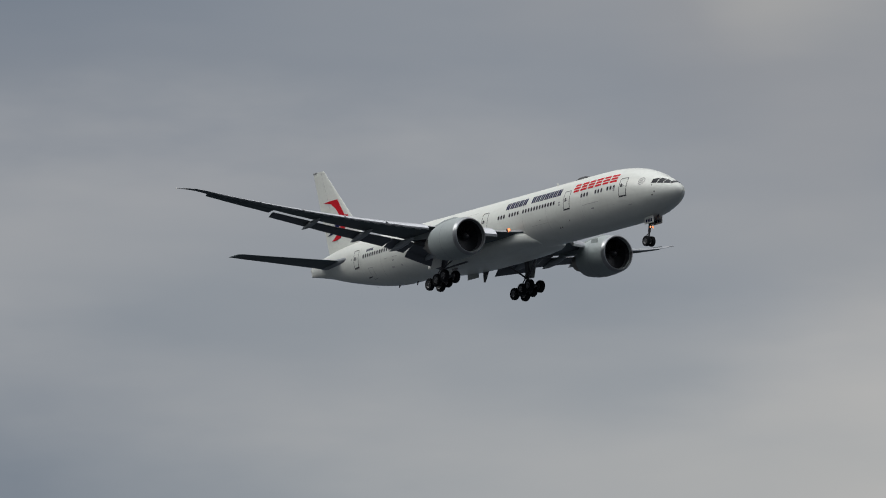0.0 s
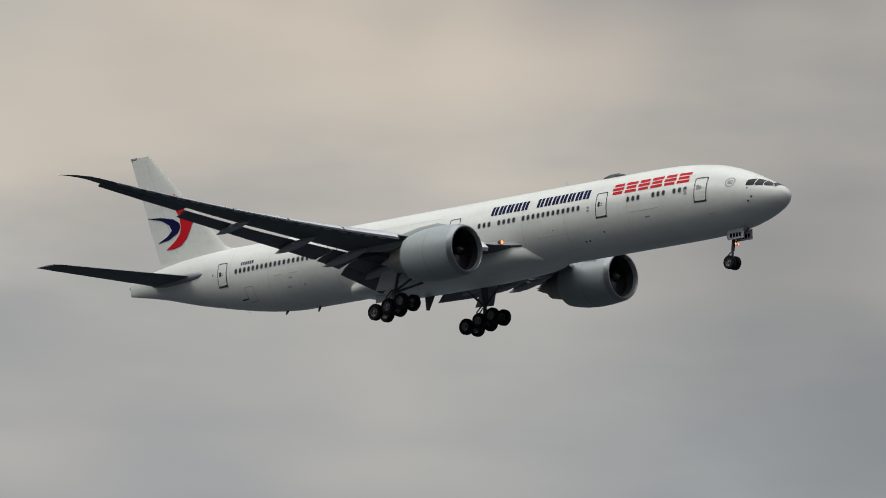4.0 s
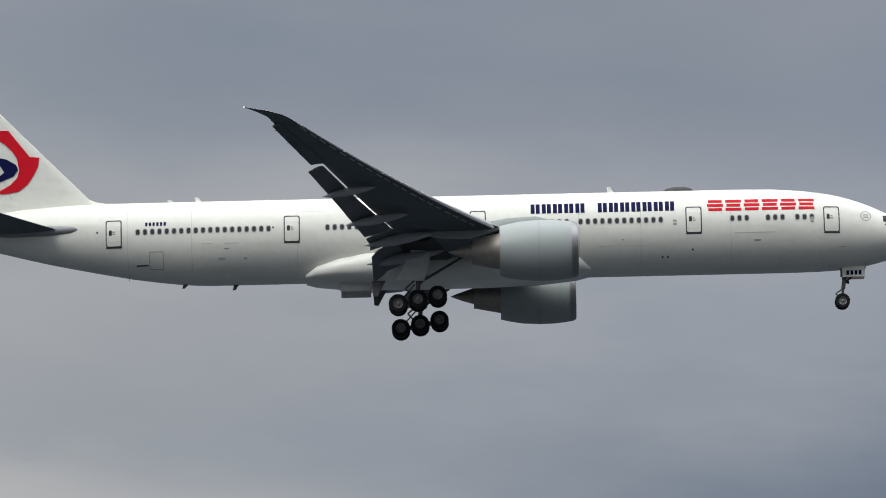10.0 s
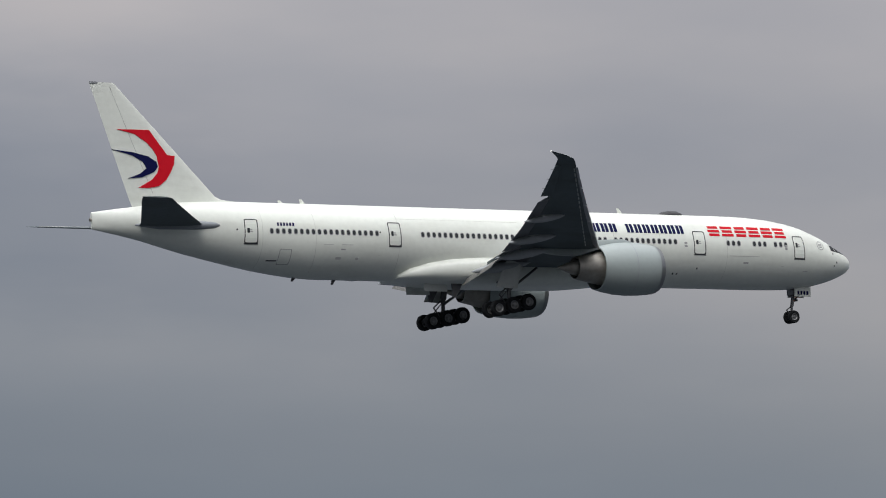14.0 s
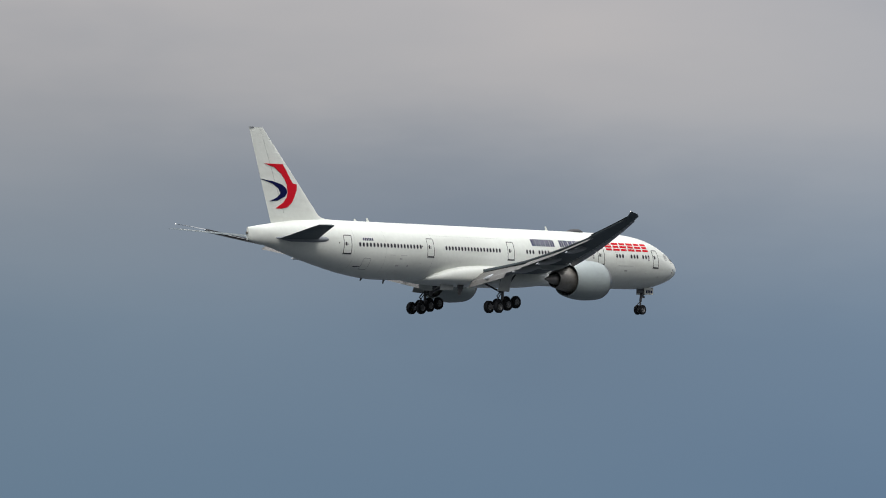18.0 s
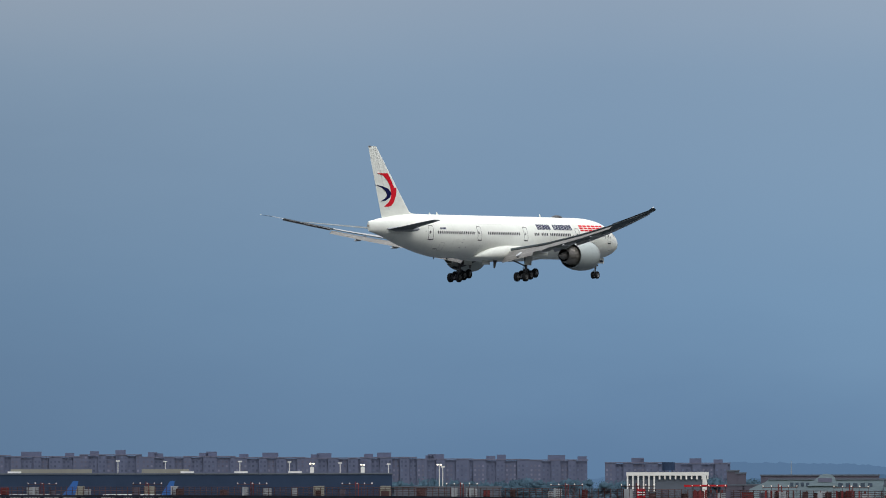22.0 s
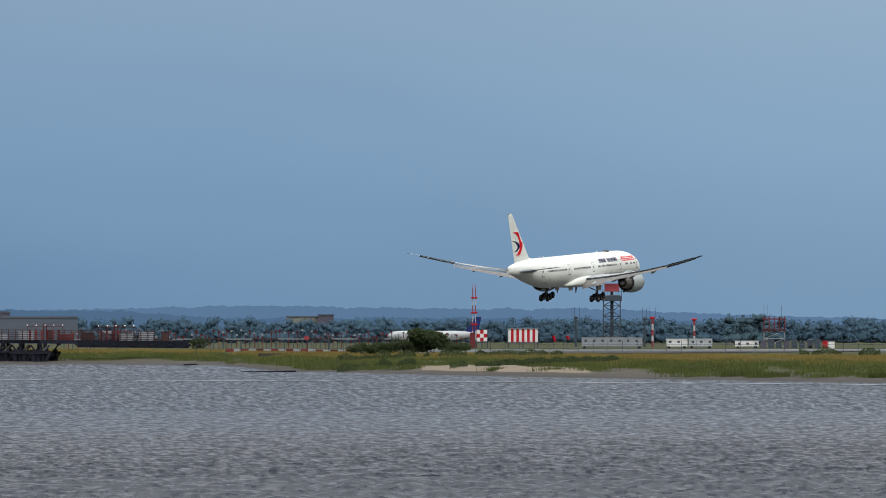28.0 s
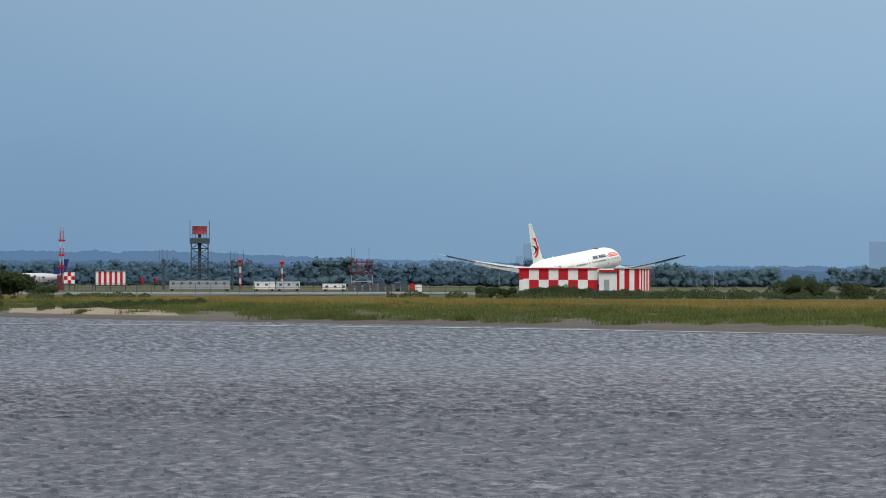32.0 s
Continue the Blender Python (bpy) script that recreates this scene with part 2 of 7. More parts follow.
def soften(m, share=0.7, lean=(-0.72, -0.38, 0.58)):
    """Pulls leaf normals to one fixed lean, up and by default towards the camera, to even out light and shade."""
    nt = m.node_tree
    geo, mixv, mean = nt.nodes.new("ShaderNodeNewGeometry"), nt.nodes.new("ShaderNodeMix"), nt.nodes.new("ShaderNodeCombineXYZ")
    mixv.data_type = "VECTOR"
    mixv.inputs["Factor"].default_value = share
    for k in range(3):
        mean.inputs[k].default_value = lean[k]
    nt.links.new(geo.outputs["Normal"], mixv.inputs["A"])
    nt.links.new(mean.outputs[0], mixv.inputs["B"])
    nt.links.new(mixv.outputs["Result"], nt.nodes["Principled BSDF"].inputs["Normal"])
    return m


M_WHITE = material("white_aircraft_paint", (0.70, 0.72, 0.668), 0.32, var=0.06, scale=0.8, stain=0.16, spec=0.45)
# wing greys hold painted light: shade below, sky light on top
M_WING = material("shade_grey_wing_paint", (0.100, 0.125, 0.134), 0.6, var=0.15, scale=0.5, stain=0.35, spec=0.25)
M_WINGTOP = material("skylit_grey_wing_paint", (0.30, 0.31, 0.32), 0.5, var=0.1, scale=0.5, stain=0.3, spec=0.25)
M_FLAP = material("grey_flap_skin", (0.12, 0.13, 0.145), 0.55, var=0.15, stain=0.4)
M_FLAPTOP = material("dirty_flap_upper_skin", (0.115, 0.112, 0.106), 0.55, var=0.25, scale=1.5, stain=0.6)
M_FAIRING = material("light_grey_fairing", (0.24, 0.26, 0.28), 0.5, var=0.1, stain=0.3)
M_CANOE = material("pale_grey_track_fairing", (0.33, 0.35, 0.37), 0.5, var=0.1, stain=0.25)
M_SLAT = material("bare_metal_slat", (0.42, 0.43, 0.45), 0.4, metal=0.6, var=0.08, stain=0.2)
M_NACELLE = material("grey_nacelle_paint", (0.30, 0.338, 0.335), 0.45, var=0.06, stain=0.12)
M_LIP = material("polished_inlet_lip", (0.26, 0.27, 0.28), 0.3, metal=0.8, var=0.06)
M_DARK = material("dark_cavity", (0.025, 0.026, 0.03), 0.6, var=0.2)
M_FAN = material("fan_blade", (0.02, 0.021, 0.024), 0.35, metal=0.5, var=0.15)
M_EXH = material("heat_stained_exhaust", (0.30, 0.28, 0.25), 0.45, metal=0.6, var=0.25, stain=0.4)
M_TYRE = material("black_rubber_tyre", (0.010, 0.011, 0.013), 0.8, var=0.25, spec=0.2)
M_HUB = material("grey_wheel_hub", (0.17, 0.172, 0.176), 0.4, metal=0.4, var=0.15)
M_STRUT = material("dull_gear_metal", (0.10, 0.10, 0.105), 0.45, metal=0.3, var=0.2)
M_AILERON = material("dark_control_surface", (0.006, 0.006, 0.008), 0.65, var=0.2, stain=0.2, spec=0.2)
M_PANE = material("dark_cabin_glass", (0.03, 0.032, 0.036), 0.12, var=0.1)
M_COCKPIT = material("dark_cockpit_glass", (0.012, 0.013, 0.016), 0.25, var=0.1, spec=0.12)
M_FRAME = material("worn_window_frame", (0.36, 0.36, 0.36), 0.4, var=0.1)
M_LINE = material("dark_seal", (0.03, 0.03, 0.035), 0.6, var=0.1)
M_PANELLINE = material("panel_seam", (0.45, 0.45, 0.44), 0.6, var=0.15)
M_SEAM = material("faint_skin_joint", (0.52, 0.53, 0.49), 0.5, var=0.3, scale=2.0)
M_NAVY = material("navy_lettering_paint", (0.006, 0.008, 0.055), 0.5, var=0.05, spec=0.05)
M_RED = material("red_livery_paint", (0.55, 0.008, 0.020), 0.5, var=0.05, spec=0.08)
M_GREYMARK = material("grey_marking_paint", (0.30, 0.30, 0.30), 0.5, var=0.1)
M_GEARDOOR = material("pale_gear_door_paint", (0.52, 0.54, 0.52), 0.45, var=0.1, stain=0.3)
M_LAMP = material("lit_landing_lamp", (1.0, 0.30, 0.10), 0.4, emit=2.6)
M_TIPLAMP = material("lit_tip_lamp", (1.0, 0.97, 0.9), 0.4, emit=0.3)


# ---- mesh helpers ----
def ob_from(bm, name, mat, smooth=True, normals=True):
    if normals:
        bmesh.ops.recalc_face_normals(bm, faces=bm.faces)
    me = bpy.data.meshes.new(name)
    bm.to_mesh(me)
    bm.free()
    for m in (mat if isinstance(mat, (list, tuple)) else (mat,)):
        me.materials.append(m)
    if smooth:
        me.polygons.foreach_set("use_smooth", [True] * len(me.polygons))
        me.set_sharp_from_angle(angle=radians(38))
    return new(name, me)


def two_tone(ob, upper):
    """Gives the faces that look upwards a second tone: painted-in sky light, dirt, or near black."""
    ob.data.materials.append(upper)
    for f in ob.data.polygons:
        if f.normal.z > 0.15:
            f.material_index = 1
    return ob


def part(name, bm, mat, parent, label="", smooth=True):
    ob = ob_from(bm, name, mat, smooth)
    ob.parent = parent
    if label:
        ob["label"] = label
    return ob


def thing(name, label, category, group="", at=None):
    ob = new(name)
    ob.empty_display_size = 0.5
    if at is not None:
        ob.matrix_world = at
    return tagged(ob, label, category, group)


def box(bm, x0, x1, y0, y1, z0, z1, bevel=0.0):
    vs = [bm.verts.new(p) for p in ((x0, y0, z0), (x1, y0, z0), (x1, y1, z0), (x0, y1, z0), (x0, y0, z1), (x1, y0, z1), (x1, y1, z1), (x0, y1, z1))]
    fs = [bm.faces.new([vs[i] for i in f]) for f in ((0, 3, 2, 1), (4, 5, 6, 7), (0, 1, 5, 4), (1, 2, 6, 5), (2, 3, 7, 6), (3, 0, 4, 7))]
    if bevel:
        bmesh.ops.bevel(bm, geom=list({e for f in fs for e in f.edges}), offset=bevel, segments=1, affect="EDGES")
    return bm


def boxmesh(*a, bevel=0.0):
    return box(bmesh.new(), *a, bevel=bevel)


def tube(bm, p0, p1, r0, r1=None, n=10, caps=True):
    """A round bar from p0 to p1."""
    r1 = r0 if r1 is None else r1
    a, b = Vector(p0), Vector(p1)
    d = (b - a).normalized()
    u = d.cross(Vector((0, 0, 1)) if abs(d.z) < 0.9 else Vector((1, 0, 0))).normalized()
    w = d.cross(u)
    rings = []
    for c, r in ((a, r0), (b, r1)):
        rings.append([bm.verts.new(c + (u * math.cos(k * math.tau / n) + w * math.sin(k * math.tau / n)) * r) for k in range(n)])
    for k in range(n):
        bm.faces.new((rings[0][k], rings[0][(k + 1) % n], rings[1][(k + 1) % n], rings[1][k]))
    if caps:
        bm.faces.new(rings[0][::-1])
        bm.faces.new(rings[1])
    return bm


def loft(rings, close0=True, close1=True, loop=True):
    """Skins rings of equally many points."""
    bm = bmesh.new()
    vr = [[bm.verts.new(p) for p in r] for r in rings]
    n = len(vr[0])
    for a, b in zip(vr, vr[1:]):
        for k in range(n if loop else n - 1):
            bm.faces.new((a[k], a[(k + 1) % n], b[(k + 1) % n], b[k]))
    if close0:
        bm.faces.new(vr[0][::-1])
    if close1:
        bm.faces.new(vr[-1])
    return bm


def lathe(profile, centre, n=40, axis="x"):
    """Turns (along, radius) points round the x axis (or y) through centre."""
    rings = []
    for s, r in profile:
        ring = []
        for k in range(n):
            c, q = math.cos(k * math.tau / n) * r, math.sin(k * math.tau / n) * r
            ring.append(Vector(centre) + (Vector((s, c, q)) if axis == "x" else Vector((c, s, q))))
        rings.append(ring)
    return loft(rings, False, False)


# ---- the airliner: s metres aft of the nose, y to its left, z up ----
def lerp_table(table, s):
    if s <= table[0][0]:
        return table[0][1]
    for (a, u), (b, v) in zip(table, table[1:]):
        if s <= b:
            return u + (v - u) * (s - a) / (b - a)
    return table[-1][1]


F_TOP = [(0.3, -0.76), (0.34, -0.55), (0.5, -0.28), (0.8, -0.02), (1.3, 0.26), (2.05, 0.64), (2.9, 1.08), (3.8, 1.52), (4.7, 1.90), (5.56, 2.2), (6.5, 2.46), (7.4, 2.65), (9, 2.88), (11, 3.04), (13, 3.1), (60, 3.1), (63, 3.02), (66, 2.8), (69.5, 2.35), (72.45, 1.92)]
F_BOT = [(0.3, -0.76), (0.34, -0.97), (0.5, -1.2), (0.8, -1.47), (1.3, -1.75), (2.15, -2.10), (3.2, -2.43), (4.4, -2.72), (5.5, -2.90), (6.6, -3.01), (8.5, -3.08), (10.5, -3.1), (52.5, -3.1), (54, -3.03), (55.6, -2.87), (58.6, -2.43), (61.6, -1.83), (64.6, -1.2), (68.7, -0.14), (72.45, 0.54)]
F_WID = [(0.3, 0.0), (0.34, 0.22), (0.5, 0.48), (0.8, 0.78), (1.3, 1.14), (1.9, 1.48), (2.5, 1.78), (3.3, 2.09), (4.3, 2.39), (5.8, 2.71), (7.3, 2.92), (9.2, 3.06), (11.2, 3.1), (52, 3.1), (55, 2.96), (59, 2.62), (63, 2.1), (67, 1.4), (70, 0.8), (71.8, 0.32), (72.45, 0.16)]


def fus(s, ang):
    """A point of the hull at station s; ang 0 is the right side, 90 the top."""
    t, b, w = lerp_table(F_TOP, s), lerp_table(F_BOT, s), lerp_table(F_WID, s)
    zc = (t + b) / 2
    h = (t - b) / 2
    return Vector((-s, -w * math.cos(radians(ang)), zc + h * math.sin(radians(ang))))


def hull(s, z, out=0.0):
    """The point of the right side of the hull at station s and height z, pushed out."""
    t, b, w = lerp_table(F_TOP, s), lerp_table(F_BOT, s), lerp_table(F_WID, s)
    zc, h = (t + b) / 2, max((t - b) / 2, 1e-3)
    q = max(-0.999, min(0.999, (z - zc) / h))
    c = math.sqrt(1 - q * q)
    nrm = Vector((0, -c / w, q / h)).normalized()
    return Vector((-s, -w * c, z)) + nrm * out


def decal(bm, outline, out=0.012, step=0.6):
    """A thin plate of paint or trim on the right side of the hull: outline is (s, z) points of a convex shape."""
    vs = [bm.verts.new(hull(s, z, out)) for s, z in outline]
    vb = [bm.verts.new(hull(s, z, -0.03)) for s, z in outline]
    n = len(vs)
    bm.faces.new(vs)
    for k in range(n):
        bm.faces.new((vs[k], vb[k], vb[(k + 1) % n], vs[(k + 1) % n]))


def rounded(s0, s1, z0, z1, r, n=3, m=3):
    """A rounded box of (s, z) points; its long sides are divided so that they follow the hull."""
    corners = []
    for cx, cz, a0 in ((s1 - r, z1 - r, 0), (s0 + r, z1 - r, 90), (s0 + r, z0 + r, 180), (s1 - r, z0 + r, 270)):
        corners.append([(cx + r * math.cos(radians(a0 + 90 * k / n)), cz + r * math.sin(radians(a0 + 90 * k / n))) for k in range(n + 1)])
    pts = []
    for i, c in enumerate(corners):
        pts += c
        a, b = c[-1], corners[(i + 1) % 4][0]
        pts += [(a[0] + (b[0] - a[0]) * k / (m + 1), a[1] + (b[1] - a[1]) * k / (m + 1)) for k in range(1, m + 1)]
    return pts


def strip(s0, s1, z0, z1, out=0.016, n=4):
    """One upright bar of paint that follows the right side of the hull."""
    bm = bmesh.new()
    rows = [[bm.verts.new(hull(s, z0 + (z1 - z0) * k / n, out)) for s in (s0, s1)] for k in range(n + 1)]
    for a, b in zip(rows, rows[1:]):
        bm.faces.new((a[0], a[1], b[1], b[0]))
    return bm


def ring_decal(bm, outer, inner, out=0.014):
    vo = [bm.verts.new(hull(s, z, out)) for s, z in outer]
    vi = [bm.verts.new(hull(s, z, out)) for s, z in inner]
    n = len(vo)
    for k in range(n):
        bm.faces.new((vo[k], vo[(k + 1) % n], vi[(k + 1) % n], vi[k]))


WIN_Z = 0.48
DOORS = [7.62, 17.65, 33.35, 46.9, 59.9]   # aft edges
DOOR_W, DOOR_TOP, DOOR_BOT = 1.18, 1.45, -0.55


def build_fuselage(plane):
    stations = [0.3, 0.31, 0.34, 0.4, 0.5, 0.65, 0.8, 1, 1.3, 1.6, 1.9, 2.2, 2.6, 3, 3.4, 3.8, 4.4, 5, 5.75, 6.5, 7.2, 8, 9, 10, 11, 12]
    stations += [12 + 2 * k for k in range(1, 20)] + [51.5, 52.5, 53.5, 54.5, 56, 58, 60, 62, 64, 66, 68, 70, 71.2, 72.0, 72.45]
    n = 56
    rings = [[fus(s, k * 360 / n) for k in range(n)] for s in stations[1:]]
    body = part("fuselage", loft(rings), M_WHITE, plane, "white painted hull with a dirty belly")
    # belly fairing round the wing root and the wheel bays
    rings = []
    for s, w, top, bot in ((24.6, 1.6, -2.5, -2.95), (25.6, 2.7, -1.5, -3.15), (26.6, 3.2, -1.1, -3.25), (28.5, 3.3, -1.0, -3.42), (32, 3.42, -0.9, -3.52), (38, 3.45, -0.9, -3.55), (41, 3.35, -1.15, -3.5), (43, 3.12, -1.55, -3.4), (44.6, 2.6, -2.1, -3.25), (45.4, 1.7, -2.65, -3.08)):
        ring = []
        for k in range(32):
            c, q = math.cos(k * math.tau / 32), math.sin(k * math.tau / 32)
            sg = lambda v: math.copysign(abs(v) ** 0.7, v)
            ring.append(Vector((-s, -w * sg(c), (top + bot) / 2 + (top - bot) / 2 * sg(q))))
        rings.append(ring)
    part("belly_fairing", loft(rings), M_WHITE, plane, "white wing-root and belly fairing")
    # cabin windows
    groups = [(8.46, 3), (10.6, 3), (13.2, 3), (19.46, 12), (26.3, 4), (28.95, 3), (34.7, 18), (48.0, 19)]
    for s0, count in groups:
        for k in range(count):
            s = s0 + k * 0.53
            bm = bmesh.new()
            ring_decal(bm, rounded(s - 0.19, s + 0.19, WIN_Z - 0.26, WIN_Z + 0.26, 0.17), rounded(s - 0.135, s + 0.135, WIN_Z - 0.2, WIN_Z + 0.2, 0.13), 0.016)
            w = part("window", bm, M_FRAME, body)
            bm = bmesh.new()
            decal(bm, rounded(s - 0.15, s + 0.15, WIN_Z - 0.22, WIN_Z + 0.22, 0.14), 0.008)
            part("pane", bm, M_PANE, w)
    # doors
    for i, s in enumerate(DOORS):
        top, bot, w = DOOR_TOP, DOOR_BOT, DOOR_W
        if i == 0:
            top, bot = 1.3, -0.68
        if i == 2:
            top, bot = 1.5, -0.5
        bm = bmesh.new()
        ring_decal(bm, rounded(s - w, s, bot, top, 0.16), rounded(s - w + 0.085, s - 0.085, bot + 0.085, top - 0.085, 0.11), 0.016)
        d = part("cabin_door", bm, M_LINE, body, "closed cabin door outlined in black")
        bm = bmesh.new()
        for j in range(5):
            z0, z1 = bot + 0.05 + (top - bot - 0.1) * j / 5, bot + 0.05 + (top - bot - 0.1) * (j + 1) / 5
            decal(bm, [(s - w + 0.05, z0), (s - 0.05, z0), (s - 0.05, z1), (s - w + 0.05, z1)], 0.010)
        part("door_panel", bm, M_WHITE, d)
        bm = bmesh.new()
        decal(bm, rounded(s - 0.46, s - 0.24, 0.30, 0.70, 0.06), 0.02)
        part("door_window", bm, M_PANE, d)
        bm = bmesh.new()
        decal(bm, [(s - 0.72, 0.36), (s - 0.5, 0.36), (s - 0.5, 0.44), (s - 0.72, 0.44)], 0.02)
        decal(bm, [(s - 0.66, 0.52), (s - 0.5, 0.52), (s - 0.5, 0.6), (s - 0.66, 0.6)], 0.02)
        part("door_handle", bm, M_GREYMARK, d)
        bm = bmesh.new()
        decal(bm, [(s - w, bot - 0.07), (s, bot - 0.07), (s, bot + 0.03), (s - w, bot + 0.03)], 0.018)
        part("door_sill", bm, M_LINE, d)
    # cockpit glazing on both sides
    for sgn in (1, -1):
        panes = [((1.28, 0.02), (1.93, 0.09), (2.02, 0.56), (1.54, 0.32)), ((2.0, 0.09), (2.56, 0.15), (2.60, 0.75), (2.09, 0.59)), ((2.64, 0.15), (3.22, 0.20), (3.22, 0.68), (2.68, 0.76))]
        for q in panes:
            bm = bmesh.new()
            grid = []
            n = 6
            for u in range(n + 1):
                row = []
                for v in range(n + 1):
                    a, b = u / n, v / n
                    ss = (1 - a) * (1 - b) * q[0][0] + a * (1 - b) * q[1][0] + a * b * q[2][0] + (1 - a) * b * q[3][0]
                    zz = (1 - a) * (1 - b) * q[0][1] + a * (1 - b) * q[1][1] + a * b * q[2][1] + (1 - a) * b * q[3][1]
                    p = hull(ss, zz, 0.018)
                    row.append(bm.verts.new((p.x, p.y * sgn, p.z)))
                grid.append(row)
            for ra, rb in zip(grid, grid[1:]):
                for v in range(n):
                    bm.faces.new((ra[v], rb[v], rb[v + 1], ra[v + 1]))
            part("cockpit_window", bm, M_COCKPIT, body, "dark cockpit window")
    # front panes meet on the centre line
    rim = lambda s, z: math.degrees(math.asin((z - (lerp_table(F_TOP, s) + lerp_table(F_BOT, s)) / 2) / ((lerp_table(F_TOP, s) - lerp_table(F_BOT, s)) / 2)))
    for sgn in (1, -1):
        q = [(1.16, rim(1.16, -0.07)), (1.48, rim(1.48, 0.27)), (1.5, 89), (1.0, 89)]
        bm = bmesh.new()
        grid = []
        for u in range(7):
            row = []
            for v in range(7):
                a, b = u / 6, v / 6
                ss = (1 - a) * (1 - b) * q[0][0] + a * (1 - b) * q[1][0] + a * b * q[2][0] + (1 - a) * b * q[3][0]
                an = (1 - a) * (1 - b) * q[0][1] + a * (1 - b) * q[1][1] + a * b * q[2][1] + (1 - a) * b * q[3][1]
                p = fus(ss, an)
                nrm = Vector((0.5, -math.cos(radians(an)), math.sin(radians(an)))).normalized()
                p = p + nrm * 0.02
                row.append(bm.verts.new((p.x, p.y * sgn, p.z)))
            grid.append(row)
        for ra, rb in zip(grid, grid[1:]):
            for v in range(6):
                bm.faces.new((ra[v], rb[v], rb[v + 1], ra[v + 1]))
        part("windscreen", bm, M_COCKPIT, body, "dark windscreen pane")
    return body


def build_markings(plane, body):
    # airline title: plain upright bars in navy, a pair for each letter
    z0, z1 = 1.16, 1.93
    step = (28.9 - 18.3) / 13.0
    for k in range(13):
        if k == 5:
            continue
        a = 28.9 - k * step
        for o, w in ((0.0, 0.29), (0.37, 0.29)):
            part("title_bar", strip(a - o - w, a - o, z0, z1), M_NAVY, body)
    # second title: six red stacks of bars
    step = (16.05 - 8.07) / 6
    for k in range(6):
        a = 16.05 - k * step
        for j, z in enumerate((1.06, 1.39, 1.72)):
            ins = 0.0 if (j + k) % 2 else 0.08
            part("title_bar", strip(a - 1.16 + ins, a - ins, z, z + 0.23), M_RED, body)
    # registration bars by the aft door
    for k in range(6):
        bm = bmesh.new()
        a = 57.0 - k * 0.27
        decal(bm, [(a, 0.92), (a - 0.17, 0.92), (a - 0.17, 1.2), (a, 1.2)], 0.014)
        part("registration_bar", bm, M_NAVY, body)
    # round grey badge behind the cockpit
    bm = bmesh.new()
    o = [(4.5 + 0.4 * math.cos(radians(a)), 0.58 + 0.4 * math.sin(radians(a))) for a in range(0, 360, 15)]
    i = [(4.5 + 0.33 * math.cos(radians(a)), 0.58 + 0.33 * math.sin(radians(a))) for a in range(0, 360, 15)]
    ring_decal(bm, o, i)
    for zz in (0.46, 0.58, 0.70):
        decal(bm, [(4.7, zz - 0.03), (4.3, zz - 0.03), (4.3, zz + 0.03), (4.7, zz + 0.03)])
    part("badge", bm, M_GREYMARK, body, "round grey badge")
    # cargo door seams, service panels and ports
    for s0, s1, z in ((11.2, 14.1, -0.62), (50.2, 52.9, -0.55)):
        bm = bmesh.new()
        decal(bm, [(s0, z), (s1, z), (s1, z + 0.05), (s0, z + 0.05)])
        part("cargo_door_seam", bm, M_PANELLINE, body)
    for s0, z, w, h, mt in ((12.2, -1.2, 0.5, 0.12, M_GREYMARK), (50.9, -0.95, 0.4, 0.1, M_GREYMARK), (17.1, -1.75, 0.14, 0.14, M_LINE), (18.9, -2.2, 0.14, 0.14, M_LINE), (19.3, -2.2, 0.14, 0.14, M_LINE), (22.2, -0.95, 0.1, 0.1, M_LINE), (56.8, -1.9, 0.9, 0.09, M_LINE), (2.6, -0.85, 0.16, 0.16, M_LINE), (2.9, -1.15, 0.14, 0.14, M_LINE), (3.0, -0.1, 0.12, 0.12, M_LINE), (51.2, -1.7, 0.5, 0.2, M_PANELLINE), (49.6, -1.7, 0.25, 0.2, M_PANELLINE), (59.9 + 0.55, 0.5, 0.14, 0.14, M_LINE), (47.6, 0.5, 0.14, 0.14, M_LINE), (6.0, -1.7, 0.5, 0.07, M_PANELLINE)):
        bm = bmesh.new()
        decal(bm, rounded(s0, s0 + w, z, z + h, min(w, h) * 0.3, 2))
        part("hull_port", bm, mt, body)
    for s0 in (14.35, 20.9, 25.4, 45.9, 53.6, 58.3):
        part("panel_seam", strip(s0, s0 + 0.035, -2.7, 2.5, 0.009, 14), M_SEAM, body)
    for s0, s1, zz in ((8.6, 24.0, -1.35), (47.6, 58.0, -1.3), (34.5, 46.0, 1.75)):
        part("panel_seam", strip(s0, s1, zz, zz + 0.03, 0.009, 2), M_SEAM, body)
    bm = bmesh.new()
    ring_decal(bm, rounded(55.7, 56.75, -2.15, -0.95, 0.12), rounded(55.74, 56.71, -2.11, -0.99, 0.1))
    part("service_hatch", bm, M_GREYMARK, body, "small outlined service hatch")
    for s in (8.3, 18.3):
        for z in (0.05, 0.3):
            bm = bmesh.new()
            decal(bm, rounded(s, s + 0.28, z, z + 0.18, 0.05, 2))
            part("placard", bm, M_GREYMARK, body)


